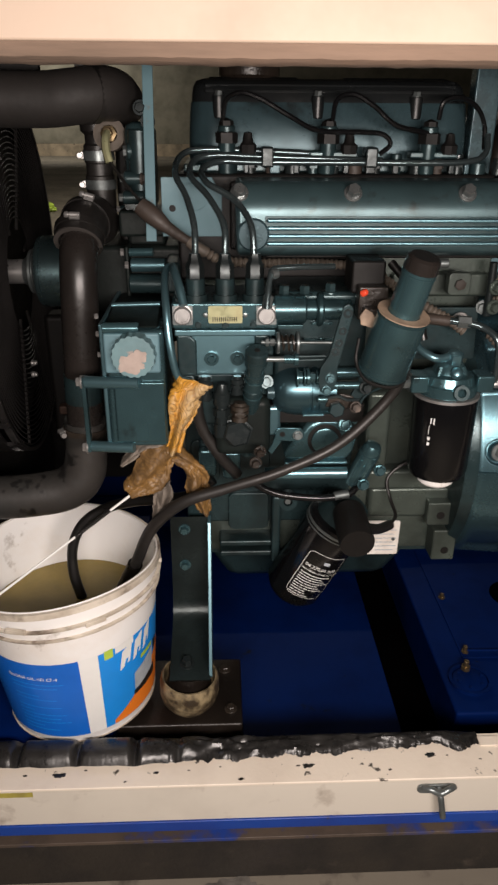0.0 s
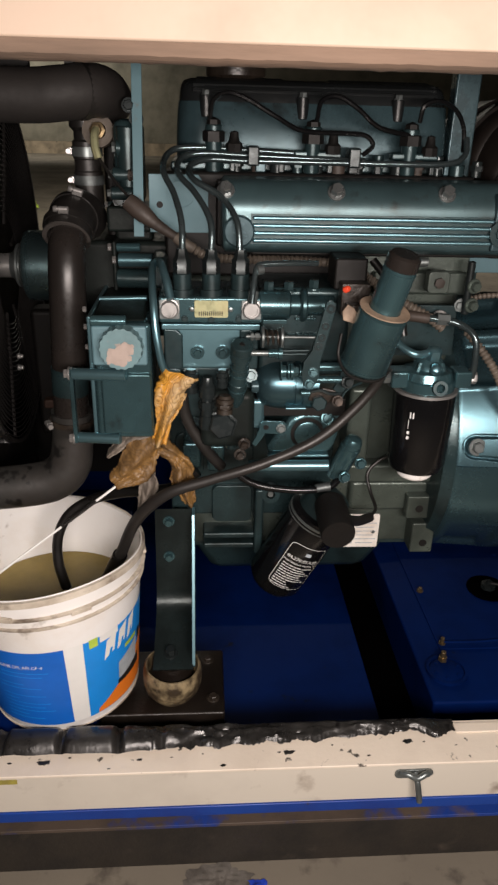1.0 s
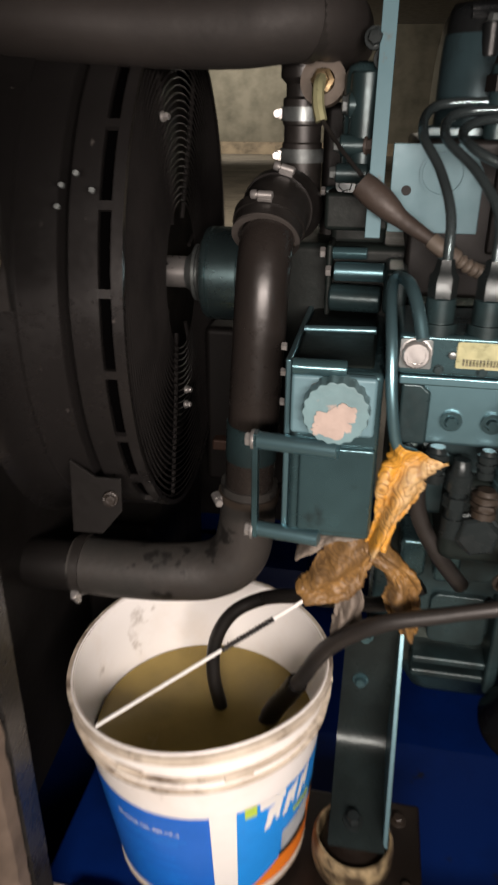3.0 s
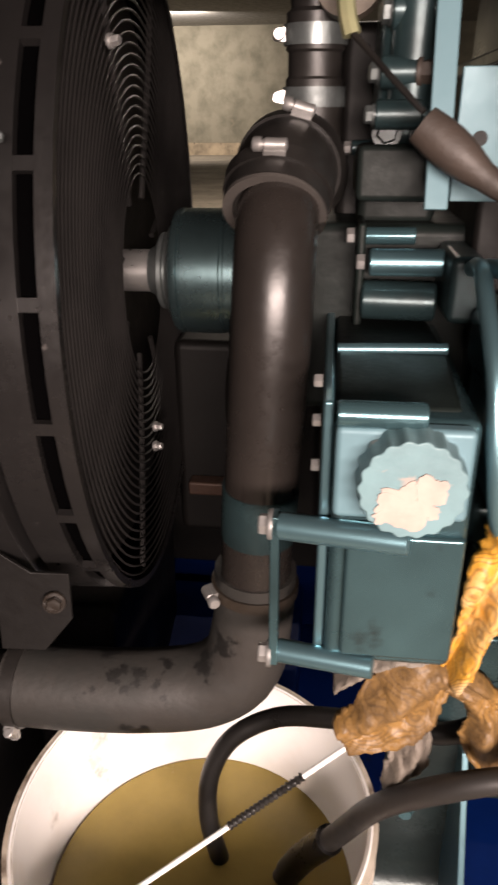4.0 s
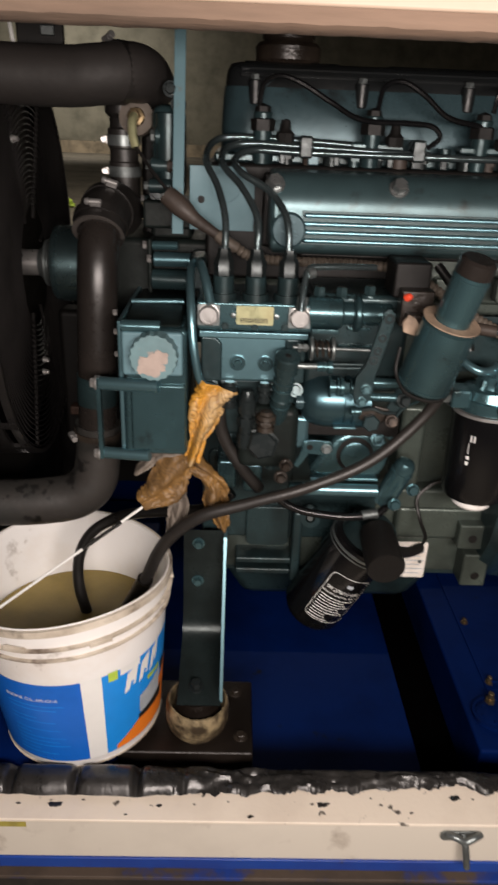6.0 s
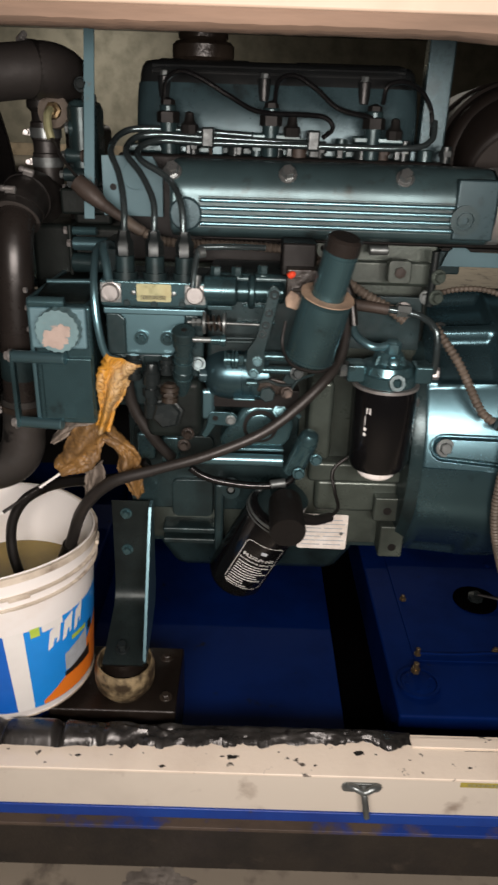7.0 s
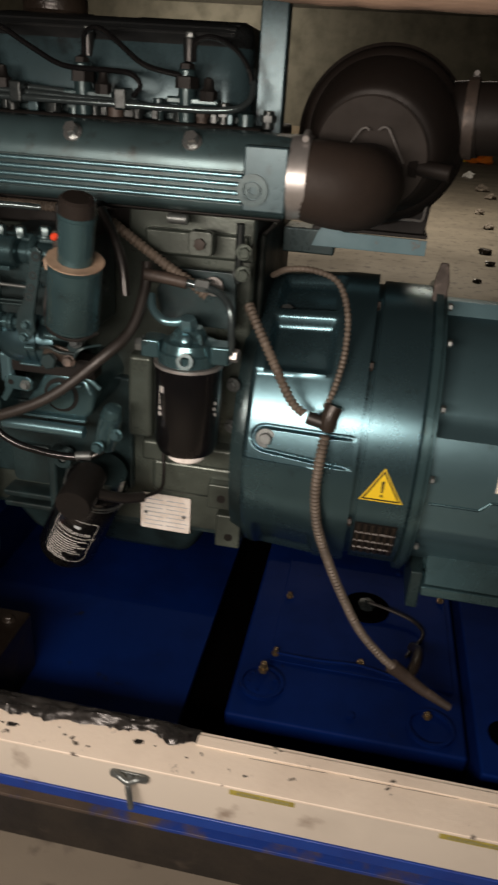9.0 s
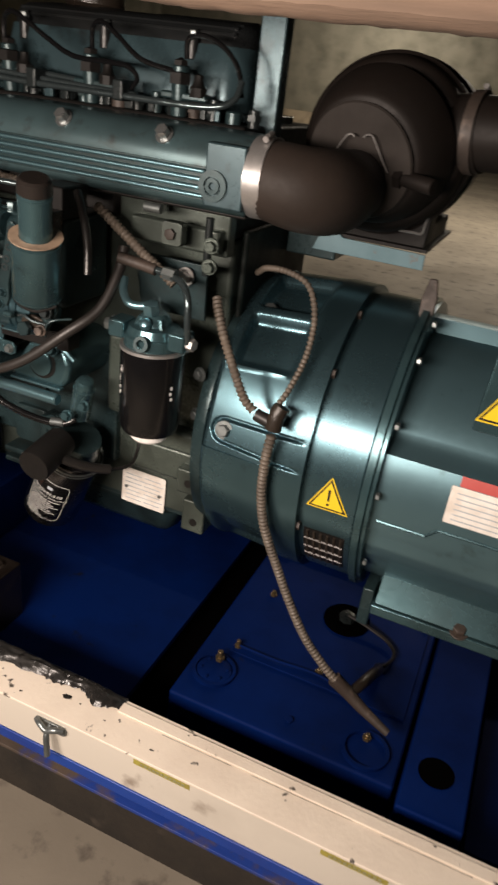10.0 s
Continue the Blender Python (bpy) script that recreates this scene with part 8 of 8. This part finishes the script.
def rags():
    rag("rag", 1.030, [(-0.002, 0.883), (-0.008, 0.869), (-0.016, 0.850), (-0.022, 0.827), (-0.026, 0.808), (-0.035, 0.775)],
        [(0.0235, -0.0085), (0.024, -0.006), (0.022, -0.004), (0.0175, -0.0035), (0.011, -0.002), (0.0105, -0.0015)], RAG, "twisted orange oil-soaked rag hung on a fuel pipe", 1.3)
    rag("rag", 1.036, [(-0.036, 0.776), (-0.050, 0.768), (-0.065, 0.742), (-0.080, 0.723), (-0.102, 0.708)],
        [(0.006, -0.0165), (0.0115, -0.024), (0.0185, -0.023), (0.0155, -0.016), (0.0075, -0.0105)], RAG_BROWN, "brown-orange oily rag draped towards the pail", 4.1)
    rag("rag", 1.046, [(-0.034, 0.766), (-0.014, 0.748), (-0.003, 0.730), (-0.002, 0.708), (0.007, 0.680), (0.010, 0.666)],
        [(-0.006, -0.0135), (-0.0085, -0.0085), (-0.0145, -0.0075), (-0.018, -0.0075), (-0.010, -0.0095), (-0.0075, -0.002)], RAG_BROWN, "brown oily rag end hanging over the hose", 7.7)
    rag("cloth", 1.044, [(-0.046, 0.786), (-0.070, 0.782), (-0.089, 0.769), (-0.110, 0.750)],
        [(-0.003, -0.0055), (0.0, -0.0075), (0.002, -0.009), (0.0005, -0.0055)], RAG_GREY, "grey dirty cloth tucked under the orange rag", 2.2)
    rag("cloth", 1.045, [(-0.054, 0.716), (-0.055, 0.685), (-0.065, 0.657)],
        [(0.0115, 0.0005), (0.0145, 0.0015), (0.006, 0.003)], RAG_GREY, "pale grey cloth end hanging beside the hose", 9.2)


rags()


# ---------------------------------------------------------------- expansion bottle and floor litter
def bottle():
    b = thing("expansion_bottle", (-0.415, 1.02, 0.985), "yellowed translucent plastic expansion bottle on the post", "expansion bottle")
    bm = bmesh.new()
    loops = []
    for z, w, d, cx in ((0.985, 0.060, 0.05, -0.432), (0.990, 0.075, 0.062, -0.430), (1.040, 0.118, 0.072, -0.429), (1.10, 0.118, 0.074, -0.434), (1.20, 0.098, 0.074, -0.448), (1.218, 0.088, 0.066, -0.450), (1.224, 0.070, 0.05, -0.450)):
        loops.append([bm.verts.new((cx + x, 1.010 + y, z)) for x, y in rounded(w, d, 0.02, 5)])
    for p, q in zip(loops, loops[1:]):
        for i in range(len(p)):
            j = (i + 1) % len(p)
            bm.faces.new((p[i], p[j], q[j], q[i]))
    bm.faces.new(loops[0])
    bm.faces.new(loops[-1])
    part("body", bm, BOTTLE, b, "", 0.003)
    bm = bmesh.new()
    lathe(bm, (-0.46, 1.01, 1.222), (0, 0, 1), [(0, 0.020), (0.02, 0.020), (0.022, 0.017), (0.022, 0)], 20)
    part("cap", bm, BLACK, b, "black screw cap")
    bm = bmesh.new()
    box(bm, -0.53, -0.375, 1.045, 1.052, 1.00, 1.20)
    part("bracket", bm, BLACK, b, "black holding bracket")
    b.location, b.scale = (-0.328, 0.874, 1.018), (0.86, 0.80, 0.84)


bottle()


def litter():
    for name, x, y, r, mat, label in (("paper_scrap", 0.69, 14.2, 0.14, LABEL_WHITE, "large crumpled white paper scrap lying on the hall floor"),
                                      ("paper_scrap", -1.65, 8.6, 0.055, LABEL_WHITE, "crumpled white paper scrap lying on the hall floor"),
                                      ("paper_scrap", 2.25, 15.4, 0.10, LABEL_WHITE, "torn white paper scrap lying on the hall floor"),
                                      ("wrapper", -2.33, 10.4, 0.10, LABEL_GREEN, "crumpled yellow-green wrapper lying on the hall floor"),
                                      ("wrapper", 2.98, 20.3, 0.30, LABEL_ORANGE, "crumpled orange wrapper lying on the hall floor"),
                                      ("wrapper", 2.55, 20.3, 0.12, LABEL_YELLOW, "crumpled yellow wrapper lying on the hall floor"),
                                      ("cloth_scrap", 2.24, 12.9, 0.10, RAG_GREY, "dirty grey cloth scrap lying on the hall floor"),
                                      ("cloth_scrap", 2.25, 11.8, 0.08, RAG_GREY, "dirty grey cloth scrap lying on the hall floor"),
                                      ("cloth_scrap", 1.89, 9.93, 0.06, RAG_GREY, "small dirty grey cloth scrap lying on the hall floor"),
                                      ("cloth_scrap", 1.85, 8.65, 0.06, RAG_GREY, "small dirty grey cloth scrap lying on the hall floor"),
                                      ("dirt_clod", 1.63, 7.04, 0.055, GRIME, "dark oily dirt clod lying on the hall floor"),
                                      ("dirt_clod", 1.61, 6.49, 0.040, GRIME, "dark oily dirt clod lying on the hall floor"),
                                      ("dirt_clod", 1.43, 5.76, 0.030, GRIME, "small dark oily dirt clod on the hall floor")):
        bm = bmesh.new()
        bmesh.ops.create_icosphere(bm, subdivisions=3, radius=r)
        for v in bm.verts:
            k = 1 + 0.55 * noise.noise(v.co * (1.6 / r) + Vector((x, y, 0))) + 0.25 * noise.noise(v.co * (4.0 / r))
            v.co = Vector((x + v.co.x * k, y + v.co.y * k, FLOOR + max(0.0, r * 0.45 + v.co.z * k * 0.6)))
        solo(name, bm, mat, (x, y, FLOOR), label, "litter", smooth=25)
    bm = bmesh.new()
    grid(bm, 10, 10, lambda s, t: Vector((0.100 + 0.030 * s + 0.006 * math.sin(t * 9), 0.842 + 0.046 * t, FLOOR + 0.004 + 0.012 * (1 - abs(2 * s - 1)) * (1 - abs(2 * t - 1)) + 0.004 * noise.noise(Vector((s * 5, t * 5, 2))))))
    solo("plastic_scrap", bm, SMEAR_BLUE, (0.115, 0.865, FLOOR), "crumpled blue polythene scrap on the floor", "litter", smooth=60)
    bm = bmesh.new()

    def puddle(s, t):
        a = 2 * math.pi * s
        reach = 1 + 0.35 * noise.noise(Vector((math.cos(a) * 2.2, math.sin(a) * 2.2, 3.0))) + 0.15 * noise.noise(Vector((math.cos(a) * 7, math.sin(a) * 7, 1.0)))
        x, y = 0.048 + 0.060 * t * reach * math.cos(a), 0.892 + 0.030 * t * reach * math.sin(a)
        return Vector((x, y, FLOOR + 0.0012 + (1 - t) * 0.002 + 0.0022 * (1 - t * t) * noise.noise(Vector((x * 120, y * 120, 4.0)))))

    grid(bm, 64, 22, puddle)
    solo("oil_stain", bm, WET, (0.048, 0.892, FLOOR), "glistening wet oil patch on the concrete", "stain", smooth=60)


litter()
